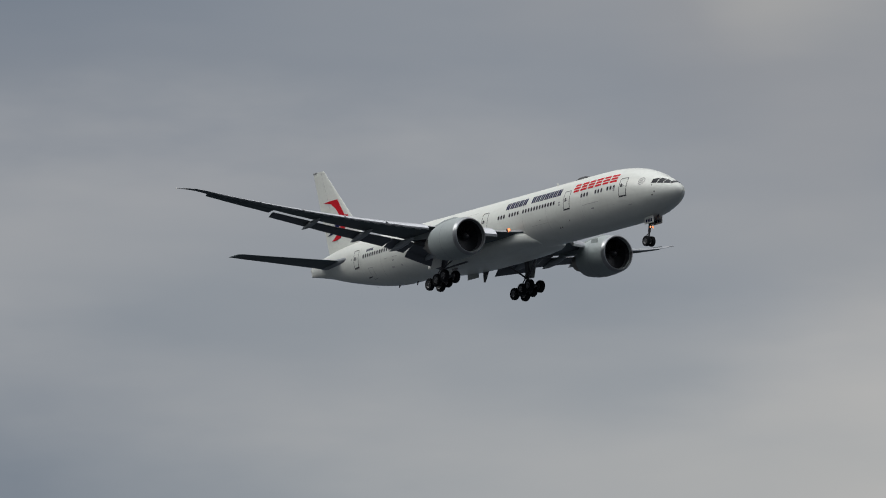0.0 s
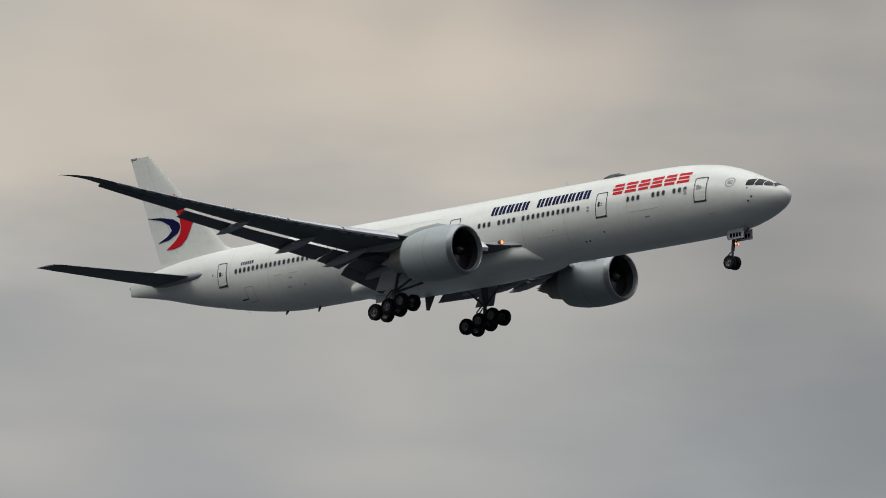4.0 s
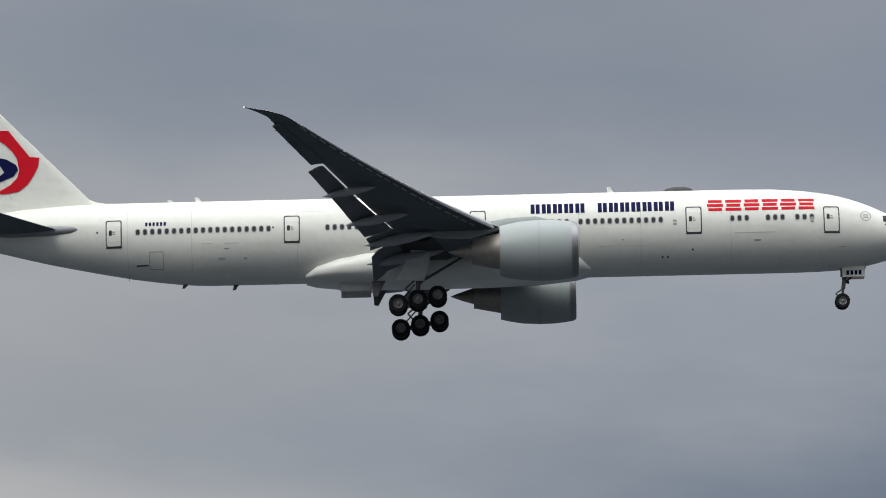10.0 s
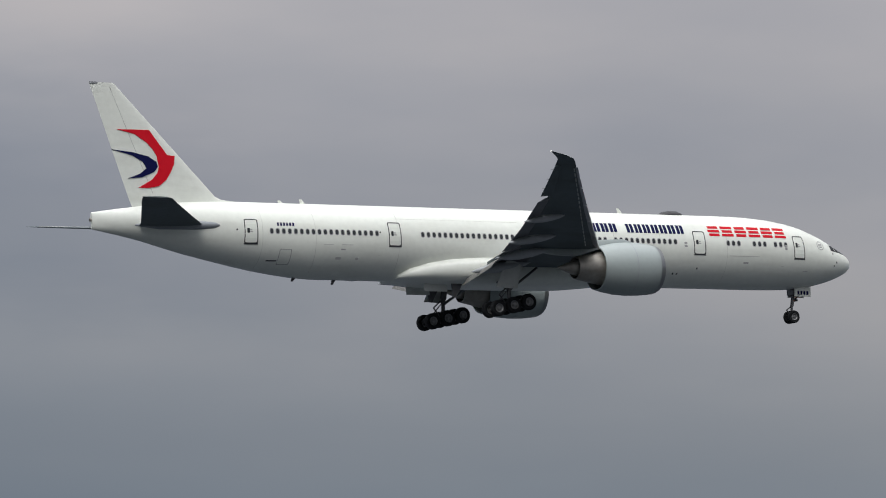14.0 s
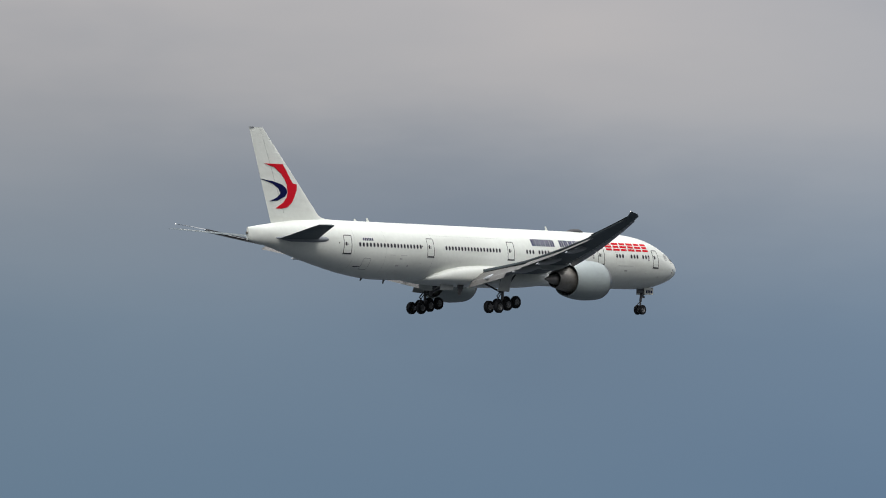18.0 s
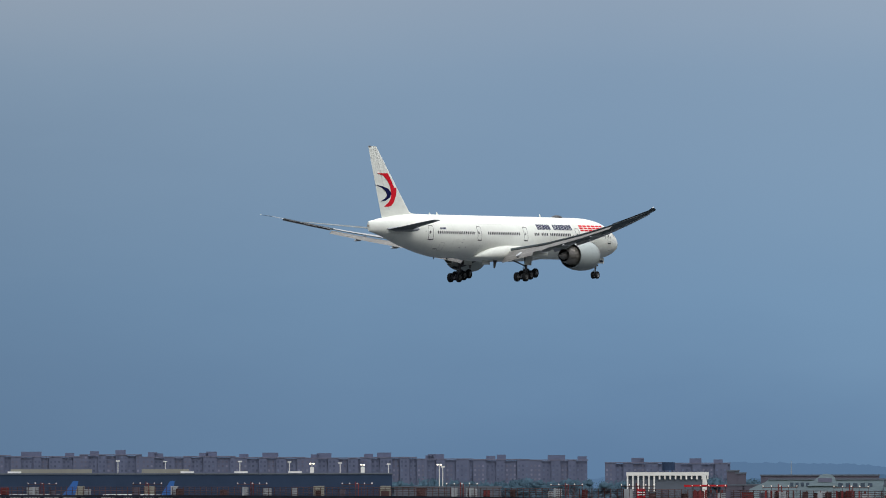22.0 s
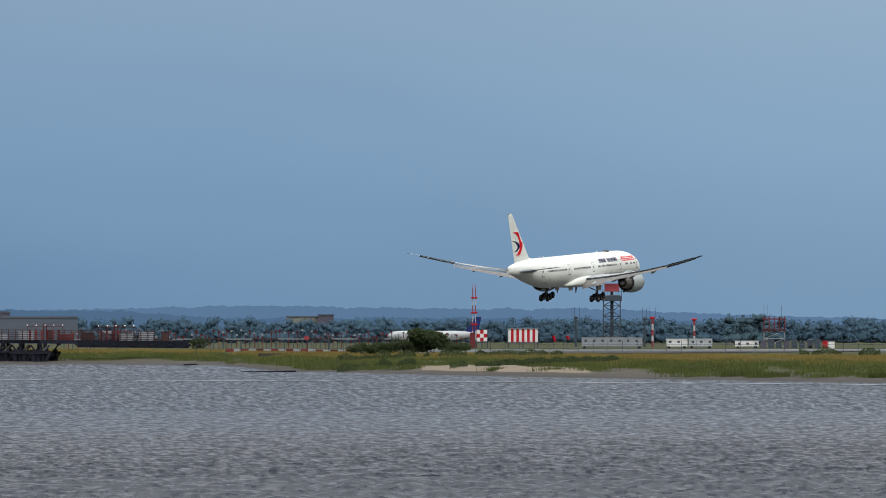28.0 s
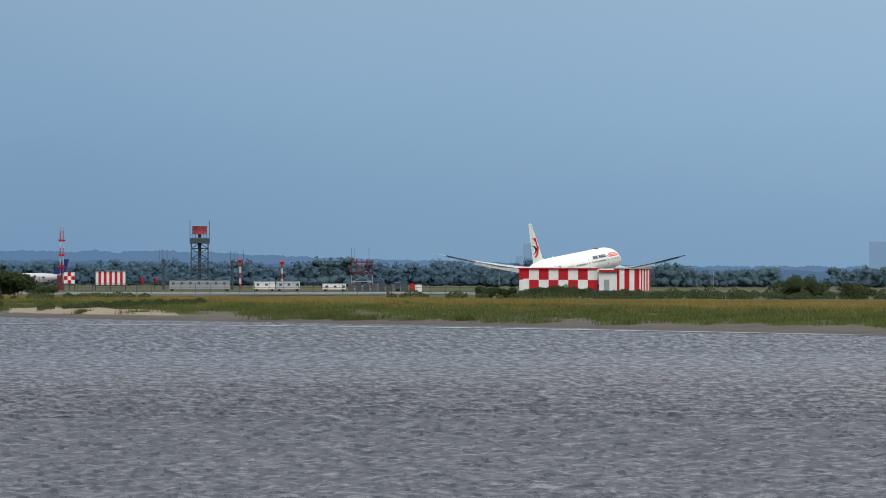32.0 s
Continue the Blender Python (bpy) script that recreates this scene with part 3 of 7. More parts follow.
def build_antennas(plane):
    for s, h in ((22.7, 0.45), (52.9, 0.38), (54.9, 0.24)):
        bm = bmesh.new()
        z = lerp_table(F_TOP, s)
        rings = [[Vector((-s - c, -w, z + zz)) for c, w in ((0, 0), (0.25, 0.05), (0.5, 0), (0.25, -0.05))] for zz in (-0.05,)]
        rings.append([Vector((-s - 0.35 - c * 0.5, -w * 0.5, z + h)) for c, w in ((0, 0), (0.25, 0.05), (0.5, 0), (0.25, -0.05))])
        bm.free()
        part("blade_antenna", loft(rings), M_WHITE, plane, "white blade antenna on the crown")
    rings = []
    for s, w, h in ((16.9, 0.15, 0.02), (17.1, 0.5, 0.22), (17.6, 0.7, 0.36), (18.3, 0.7, 0.36), (18.9, 0.55, 0.24), (19.3, 0.15, 0.02)):
        rings.append([Vector((-s, w * math.cos(radians(a)), 2.98 + (h + 0.1) * math.sin(radians(a)))) for a in range(0, 181, 15)])
    part("antenna_dome", loft(rings, loop=False), M_DARK, plane, "low dark antenna dome on the crown")
    for s, h in ((54.0, 0.26), (50.3, 0.4)):
        z = lerp_table(F_BOT, s)
        rings = [[Vector((-s - c, -w, z + 0.05)) for c, w in ((0, 0), (0.2, 0.05), (0.4, 0), (0.2, -0.05))], [Vector((-s - 0.3 - c * 0.5, -w * 0.5, z - h)) for c, w in ((0, 0), (0.2, 0.05), (0.4, 0), (0.2, -0.05))]]
        part("belly_antenna", loft(rings), M_STRUT, plane, "dark blade antenna under the belly")


def airfoil(n=12):
    """Closed (chord, thickness) points, 0 to 1, from the trailing edge over the top and back."""
    xs = [0.5 * (1 + math.cos(math.pi * k / n)) for k in range(n + 1)]
    y = lambda x: 5 * 0.5 * (0.2969 * math.sqrt(x) - 0.126 * x - 0.3516 * x * x + 0.2843 * x ** 3 - 0.1015 * x ** 4) * 2
    up = [(x, 0.62 * y(x) + 0.02 * math.sin(math.pi * x)) for x in xs]
    lo = [(x, -0.38 * y(x) + 0.02 * math.sin(math.pi * x)) for x in xs[::-1][1:-1]]
    return up + lo


def wing_z(y):
    d = max(0.0, y - 3.0)
    return -1.75 + 0.085 * d + 0.0033 * d * d


W_LE = [(2.0, 25.0), (3.1, 26.3), (4.2, 27.4), (30.9, 45.4), (31.5, 45.9), (32.1, 46.9), (32.55, 48.3)]
W_TE = [(2.0, 40.2), (3.1, 40.2), (10.0, 40.3), (23.3, 44.1), (30.9, 47.0), (31.5, 47.55), (32.1, 48.15), (32.55, 48.55)]


def wing_point(y, c, up=0.0):
    """A point on the wing's mid plane at chord share c."""
    a, b = lerp_table(W_LE, y), lerp_table(W_TE, y)
    return Vector((-(a + (b - a) * c), y, wing_z(y) + up))


def build_wing(plane, sgn):
    prof = airfoil()
    rings = []
    for y in (2.0, 3.1, 4.2, 7, 10, 14, 18, 22, 23.4, 23.5, 26, 29, 30.9, 31.5, 31.8, 32.1, 32.35, 32.55):
        a, b = lerp_table(W_LE, y), lerp_table(W_TE, y)
        cut = 0.83 if y < 10.95 else (0.826 if y < 23.45 else 0.98)
        ch = b - a
        thick = ch * (0.135 - 0.035 * min(1, y / 20))
        twist = radians(2.5 - 8.5 * y / 32)
        ring = []
        for x, t in prof:
            x = min(x, cut)
            ring.append(Vector((-(a + ch * x), y * sgn, wing_z(y) + t * thick + (0.4 - x) * ch * math.tan(twist))))
        rings.append(ring)
    side = "right" if sgn < 0 else "left"
    # the paler upper faces paint sky light onto the wing
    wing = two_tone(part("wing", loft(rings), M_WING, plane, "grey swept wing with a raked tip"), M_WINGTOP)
    # leading-edge slats, drooped
    for y0, y1 in ((5.0, 8.3), (11.0, 14.6), (14.75, 18.3), (18.45, 22.0), (22.15, 25.8), (25.95, 29.9)):
        rings = []
        for y in (y0, (y0 + y1) / 2, y1):
            a, b = lerp_table(W_LE, y), lerp_table(W_TE, y)
            ch = b - a
            th = ch * (0.135 - 0.035 * min(1, y / 20))
            tw = (0.4 * ch) * math.tan(radians(2.5 - 8.5 * y / 32))
            z = wing_z(y) + tw
            dx = 0.07 * ch + 0.12
            rings.append([Vector((-(a + q * dx), y * sgn, z + h * th)) for q, h in ((1.15, 0.38), (0.5, 0.26), (-0.1, 0.05), (-0.55, -0.24), (-0.5, -0.42), (-0.2, -0.38), (0.25, -0.12), (0.7, 0.14))])
        part("slat", loft(rings), M_SLAT, wing, "bare-metal drooped leading-edge slat")
    # pale dashes added behind the slats, painting the sky that shows through the slot
    for y0, y1 in ((11.0, 14.6), (14.75, 18.3), (18.45, 22.0), (22.15, 25.8), (25.95, 29.9)):
        for k in range(4):
            ends = []
            for y in (y0 + (y1 - y0) * (k + 0.1) / 4, y0 + (y1 - y0) * (k + 0.72) / 4):
                a, b = lerp_table(W_LE, y), lerp_table(W_TE, y)
                ch = b - a
                th = ch * (0.135 - 0.035 * min(1, y / 20))
                ends.append(Vector((-(a + 0.11 * ch), y * sgn, wing_z(y) + 0.29 * ch * math.tan(radians(2.5 - 8.5 * y / 32)) - 0.20 * th)))
            part("slot_light_dash", tube(bmesh.new(), ends[0], ends[1], 0.045, n=5), M_GEARDOOR, wing, "pale dash painting sky light through the slat slot")
    # dark slab added before the inboard flap, over the wheel bay, for its dark hollow
    rings = []
    for y in (3.2, 5.8, 8.4):
        a, b = lerp_table(W_LE, y), lerp_table(W_TE, y)
        ch = b - a
        rings.append([Vector((-(a + ch * c), y * sgn, wing_z(y) + dz)) for c, dz in ((0.58, -0.22), (0.82, -0.12), (0.84, -0.42), (0.62, -0.46))])
    part("dark_flap_slab", loft(rings), M_DARK, wing, "dark slab added in place of the flap cove", smooth=False)
    # flaps, extended and drooped
    for y0, y1, droop, c0, ch_k, nm in ((3.4, 8.4, 27, 0.775, 0.225, "flap"), (8.5, 10.9, 20, 0.755, 0.24, "flaperon"), (11.0, 23.3, 19, 0.768, 0.23, "flap")):
        for seg, (q0, q1, extra) in enumerate(((0.0, 0.66, 0), (0.62, 1.0, 14)) if nm == "flap" and y0 < 5 else ((0.0, 1.0, 0),)):
            rings = []
            for y in (y0, (y0 + y1) / 2, y1):
                a, b = lerp_table(W_LE, y), lerp_table(W_TE, y)
                ch = b - a
                L = max(1.15, ch * ch_k)
                ang = radians(droop)
                base = Vector((-(a + ch * (c0 + 0.045)), y * sgn, wing_z(y) - 0.02 * ch - 0.08))
                d = Vector((-math.cos(ang), 0, -math.sin(ang)))
                if seg:
                    base = base + d * L * q0
                    ang += radians(extra)
                    d = Vector((-math.cos(ang), 0, -math.sin(ang)))
                    length = L * (q1 - q0) * 1.1
                else:
                    length = L * (q1 - q0)
                up = Vector((d.z, 0, -d.x))
                th = 0.16 * length if length < 2 else 0.12 * length
                rings.append([base + d * length * x + up * th * t * 1.6 for x, t in ((0, 0), (0.08, 0.28), (0.3, 0.42), (0.65, 0.24), (1, 0.02), (0.65, -0.08), (0.3, -0.16), (0.08, -0.16))])
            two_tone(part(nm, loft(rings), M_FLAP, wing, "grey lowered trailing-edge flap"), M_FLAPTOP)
    # flap track fairings
    for y, L, k in ((5.9, 5.6, 1.0), (10.0, 5.0, 0.95), (14.3, 4.5, 0.85), (19.6, 3.8, 0.72)):
        a, b = lerp_table(W_LE, y), lerp_table(W_TE, y)
        ch = b - a
        rings = []
        x1 = b + 0.6
        for q, r in ((0, 0.03), (0.1, 0.2), (0.3, 0.36), (0.55, 0.42), (0.75, 0.34), (0.9, 0.18), (1, 0.03)):
            zz = wing_z(y) - 0.03 * ch - 0.1 - q * 0.16 * L
            rings.append([Vector((-(x1 - L + L * q), y * sgn + 0.8 * r * k * math.cos(radians(w)), zz + 1.0 * r * k * math.sin(radians(w)))) for w in range(0, 360, 30)])
        part("flap_track_fairing", loft(rings), M_CANOE, wing, "light grey canoe-shaped fairing")
    # root landing lamp and tip lamp
    lamp = part("lamp_housing", lathe([(-27.0, 0.2), (-27.06, 0.22), (-27.3, 0.2), (-27.5, 0.05)], (0, 3.72 * sgn, -1.32), 12), M_DARK, wing)
    part("landing_lamp", tube(bmesh.new(), (-27.06, 3.72 * sgn, -1.32), (-27.02, 3.72 * sgn, -1.32), 0.19, n=12), M_LAMP, wing, "lit orange landing lamp in the wing root")
    bm = bmesh.new()
    bmesh.ops.create_uvsphere(bm, u_segments=8, v_segments=5, radius=0.07, matrix=Matrix.Translation((-48.5, 32.5 * sgn, wing_z(32.5) + 0.03)))
    part("tip_lamp", bm, M_TIPLAMP, wing, "small white tip lamp")
    # outboard aileron, slightly drooped; upper faces near black to fit the view from behind
    rings = []
    for y in (23.4, 26.4, 29.9):
        a, b = lerp_table(W_LE, y), lerp_table(W_TE, y)
        ch = b - a
        tw = math.tan(radians(2.5 - 8.5 * y / 32))
        q = lambda c, up: Vector((-(a + ch * c), y * sgn, wing_z(y) + (0.4 - c) * ch * tw + up))
        rings.append([q(0.72, 0.14), q(0.85, 0.11), q(1.03, -0.2), q(1.03, -0.25), q(0.85, -0.12), q(0.72, -0.06)])
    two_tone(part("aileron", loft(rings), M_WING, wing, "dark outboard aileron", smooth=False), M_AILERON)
    # static wicks
    for y in (25.0, 27.0, 29.0):
        p = wing_point(y, 1.0) + Vector((0.15, 0, (0.4 - 1.0) * (lerp_table(W_TE, y) - lerp_table(W_LE, y)) * math.tan(radians(2.5 - 8.5 * y / 32)) - 0.13))
        part("static_wick", tube(bmesh.new(), (p.x, p.y * sgn, p.z), (p.x - 0.4, p.y * sgn, p.z), 0.02, n=5), M_DARK, wing)
    return wing


def build_engine(plane, sgn):
    c = (0, 9.6 * sgn, -2.72)
    eng = part("engine", lathe([(-25.9, 1.69), (-25.75, 1.72), (-25.6, 1.80), (-25.62, 1.88), (-25.8, 1.97), (-26.3, 2.08), (-27.2, 2.17), (-28.4, 2.2), (-29.6, 2.12), (-30.6, 1.95), (-31.2, 1.80), (-31.22, 1.74), (-30.2, 1.72)], c, 48), M_NACELLE, plane, "large grey turbofan nacelle")
    part("inlet_lip", lathe([(-26.05, 1.675), (-25.74, 1.715), (-25.59, 1.80), (-25.61, 1.89), (-25.79, 1.98), (-26.05, 2.05)], c, 48), M_LIP, eng, "polished metal inlet lip")
    # duct and fan are near black, painting in the shade of the inlet
    part("inlet_duct", lathe([(-25.95, 1.675), (-26.4, 1.68), (-26.9, 1.66), (-26.9, 0.45), (-27.0, 0.0)], c, 40), M_DARK, eng)
    # fan blades and spinner
    for k in range(22):
        a = k * math.tau / 22
        pts = []
        for r, tw in ((0.42, 0.9), (1.0, 0.6), (1.62, 0.3)):
            for e in (-1, 1):
                w = 0.19 * e
                ang = a + math.cos(tw) * 0 + (w * math.sin(math.pi / 2 - tw)) / max(r, 0.5)
                pts.append(Vector((-26.6 + w * math.sin(tw) * 1.2, c[1] + r * math.cos(ang), c[2] + r * math.sin(ang))))
        bm = bmesh.new()
        vs = [bm.verts.new(p) for p in pts]
        vb = [bm.verts.new(p + Vector((-0.03, 0, 0))) for p in pts]
        for i in (0, 2):
            bm.faces.new((vs[i], vs[i + 1], vs[i + 3], vs[i + 2]))
            bm.faces.new((vb[i + 2], vb[i + 3], vb[i + 1], vb[i]))
        part("fan_blade", bm, M_FAN, eng)
    part("spinner", lathe([(-25.95, 0.0), (-26.0, 0.08), (-26.25, 0.27), (-26.55, 0.42), (-26.8, 0.45)], c, 20), M_FAN, eng, "dark spinner cone")
    part("core_cowl", lathe([(-30.2, 1.5), (-31.2, 1.32), (-32.4, 1.08), (-33.2, 0.92), (-33.22, 0.86), (-32.6, 0.84)], c, 32), M_EXH, eng, "heat-stained core exhaust cowl")
    part("exhaust_plug", lathe([(-32.4, 0.70), (-33.2, 0.62), (-34.2, 0.3), (-34.9, 0.03)], c, 20), M_EXH, eng, "bare metal exhaust plug")
    part("bypass_wall", lathe([(-30.25, 1.73), (-30.25, 1.3)], c, 32), M_DARK, eng)
    # pylon
    rings = []
    for s, z0, z1, w in ((27.6, -0.65, -0.5, 0.05), (28.6, -0.75, -0.25, 0.25), (30.6, -1.0, -0.35, 0.34), (33.0, -1.75, -0.75, 0.30), (35.0, -1.7, -1.0, 0.2), (37.0, -1.45, -1.2, 0.05)):
        rings.append([Vector((-s, 9.6 * sgn + w * cc, z0 + (z1 - z0) * q)) for cc, q in ((-1, 0), (1, 0), (1, 0.6), (0.5, 1), (-0.5, 1), (-1, 0.6))])
    part("pylon", loft(rings), M_NACELLE, eng, "grey engine pylon")
    # side strake and seam
    bm = bmesh.new()
    box(bm, -28.2, -27.0, c[1] - sgn * 1.78 - 0.02, c[1] - sgn * 1.78 + 0.02, -1.55, -1.05)
    part("strake", bm, M_NACELLE, eng)
    bm = lathe([(-28.35, 2.204), (-28.41, 2.206)], c, 48)
    part("cowl_seam", bm, M_FAIRING, eng)
    return eng


def slab_wing(stations, thick, mat, name, plane, label, vertical=False):
    """A tail surface: stations of (span, leading edge s, trailing edge s, y, z)."""
    prof = airfoil(8)
    rings = []
    for le, te, y, z in stations:
        ch = te - le
        ring = []
        for x, t in prof:
            t = t - 0.02 * math.sin(math.pi * x)
            t = t * thick * ch
            t = t / 0.62 * 0.5 if t > 0 else t / 0.38 * 0.5
            ring.append(Vector((-(le + ch * x), y + (t if vertical else 0), z + (0 if vertical else t))))
        rings.append(ring)
    return part(name, loft(rings), mat, plane, label)


def fin_plate(outline, x_out):
    """A thin painted shape on the right face of the fin; outline of (s, z)."""
    bm = bmesh.new()
    vs = [bm.verts.new((-s, -fin_half(s, z) - x_out, z)) for s, z in outline]
    es = [bm.edges.new((vs[k], vs[(k + 1) % len(vs)])) for k in range(len(vs))]
    bmesh.ops.triangle_fill(bm, use_beauty=True, use_dissolve=False, edges=es)
    ext = bmesh.ops.extrude_face_region(bm, geom=list(bm.faces))
    for g in ext["geom"]:
        if isinstance(g, bmesh.types.BMVert):
            g.co.y += 0.09
    return bm


FIN_LE = [(2.4, 60.1), (3.12, 60.85), (12.5, 70.15)]
FIN_TE = [(2.4, 68.75), (3.4, 69.15), (12.5, 72.35)]


def fin_half(s, z):
    le, te = lerp_table(FIN_LE, z), lerp_table(FIN_TE, z)
    x = max(0.002, min(0.99, (s - le) / (te - le)))
    y = 5 * 0.5 * (0.2969 * math.sqrt(x) - 0.126 * x - 0.3516 * x * x + 0.2843 * x ** 3 - 0.1015 * x ** 4) * 2
    return 0.095 * (te - le) * y * 0.5


def arc(cs, cz, rs, rz, a0, a1, n=14):
    return [(cs + rs * math.cos(radians(a0 + (a1 - a0) * k / n)), cz + rz * math.sin(radians(a0 + (a1 - a0) * k / n))) for k in range(n + 1)]


def build_tail(plane):
    zs = (2.4, 3.12, 5, 7, 9, 11, 12.1, 12.5)
    fin = slab_wing([(lerp_table(FIN_LE, z), lerp_table(FIN_TE, z), 0, z) for z in zs], 0.095, M_WHITE, "fin", plane, "white swept tail fin", True)
    rings = []
    for s, w, h in ((59.2, 0.03, 0.02), (60.0, 0.06, 0.06), (60.7, 0.1, 0.18), (61.4, 0.12, 0.5), (62.2, 0.08, 0.7)):
        zt = lerp_table(F_TOP, s)
        rings.append([Vector((-s, w, zt - 0.25)), Vector((-s, w * 0.6, zt + h * 0.7)), Vector((-s, 0, zt + h)), Vector((-s, -w * 0.6, zt + h * 0.7)), Vector((-s, -w, zt - 0.25))])
    part("dorsal_fillet", loft(rings), M_WHITE, fin)
    bm = bmesh.new()
    for (s0, z0), (s1, z1) in (((66.3, 3.6), (70.9, 12.2)),):
        p0, p1 = Vector((-s0 - 0.6, -fin_half(s0 + 0.6, z0) - 0.004, z0)), Vector((-s1 + 0.35, -fin_half(s1 - 0.35, z1) - 0.004, z1))
        tube(bm, p0, p1, 0.02, n=4)
    part("rudder_seam", bm, M_PANELLINE, fin)
    bm = bmesh.new()
    box(bm, -72.3, -71.6, -0.07, 0.07, 12.4, 12.54)
    part("fin_cap", bm, M_SLAT, fin)
    # emblem: a red and a blue crescent
    part("red_crescent", fin_plate(RED_SHAPE, 0.05), M_RED, fin, "red crescent emblem", smooth=False)
    part("blue_crescent", fin_plate(BLUE_SHAPE, 0.05), M_NAVY, fin, "blue crescent emblem", smooth=False)
    for sgn in (-1, 1):
        st = [(62.5, 68.6, 0.8 * sgn, 0.78), (63.4, 69.0, 2.0 * sgn, 0.92), (65.95, 70.45, 5 * sgn, 1.27), (69.5, 72.55, 9.3 * sgn, 1.77), (70.35, 73.0, 10.4 * sgn, 1.9), (70.9, 73.2, 10.75 * sgn, 1.94)]
        tp = slab_wing(st, 0.09, M_WING, "tailplane", plane, "grey swept tailplane")
        rings = []
        for s, w in ((61.6, 0.05), (62.4, 0.35), (64, 0.5), (67, 0.45), (69, 0.1)):
            y = lerp_table(F_WID, s) * 0.93
            rings.append([Vector((-s, (y + w * 0.8 * math.cos(radians(a))) * sgn, 0.88 + 0.8 * w * math.sin(radians(a)))) for a in range(0, 360, 30)])
        part("root_fairing", loft(rings), M_FAIRING, tp)
        bm = bmesh.new()
        tube(bm, (-67.7, 2.2 * sgn, 1.02), (-72.2, 10.2 * sgn, 1.93), 0.02, n=4)
        part("elevator_seam", bm, M_PANELLINE, tp)
    part("exhaust_port", lathe([(-72.2, 0.12), (-72.6, 0.14), (-72.62, 0.08)], (0, 0, 1.3), 12), M_EXH, plane)


RED_SHAPE = [(70.0, 8.72), (68.58, 8.74), (67.11, 8.74), (66.3, 7.7), (65.55, 6.75), (64.85, 6.68), (64.95, 6.0), (65.27, 5.37), (65.7, 4.7), (66.37, 4.18), (67.3, 4.02), (68.15, 4.03), (67.0, 4.67), (66.48, 5.21), (66.32, 5.74), (66.48, 6.61), (66.83, 7.17), (67.37, 7.72), (68.45, 8.39)]
BLUE_SHAPE = [(70.45, 7.07), (68.68, 6.9), (67.26, 6.59), (66.55, 6.17), (66.42, 5.78), (66.75, 5.33), (67.86, 4.87), (69.1, 4.75), (67.99, 5.17), (67.43, 5.62), (67.74, 6.14), (68.69, 6.64), (69.6, 6.87)]


def wheel(parent, c, r, w):
    prof = [(-w * 0.42, r * 0.55), (-w * 0.5, r * 0.75), (-w * 0.46, r * 0.92), (-w * 0.3, r), (w * 0.3, r), (w * 0.46, r * 0.92), (w * 0.5, r * 0.75), (w * 0.42, r * 0.55)]
    wh = part("wheel", lathe(prof, c, 24, "y"), M_TYRE, parent, "black tyre")
    part("rim", lathe([(-w * 0.44, r * 0.55), (-w * 0.36, r * 0.44), (-w * 0.2, r * 0.38), (-w * 0.2, r * 0.22), (-w * 0.40, r * 0.17), (-w * 0.44, 0)], c, 16, "y"), M_HUB, wh, "grey wheel hub")
    part("rim", lathe([(w * 0.44, r * 0.55), (w * 0.36, r * 0.44), (w * 0.2, r * 0.38), (w * 0.2, r * 0.22), (w * 0.40, r * 0.17), (w * 0.44, 0)], c, 16, "y"), M_HUB, wh, "grey wheel hub")


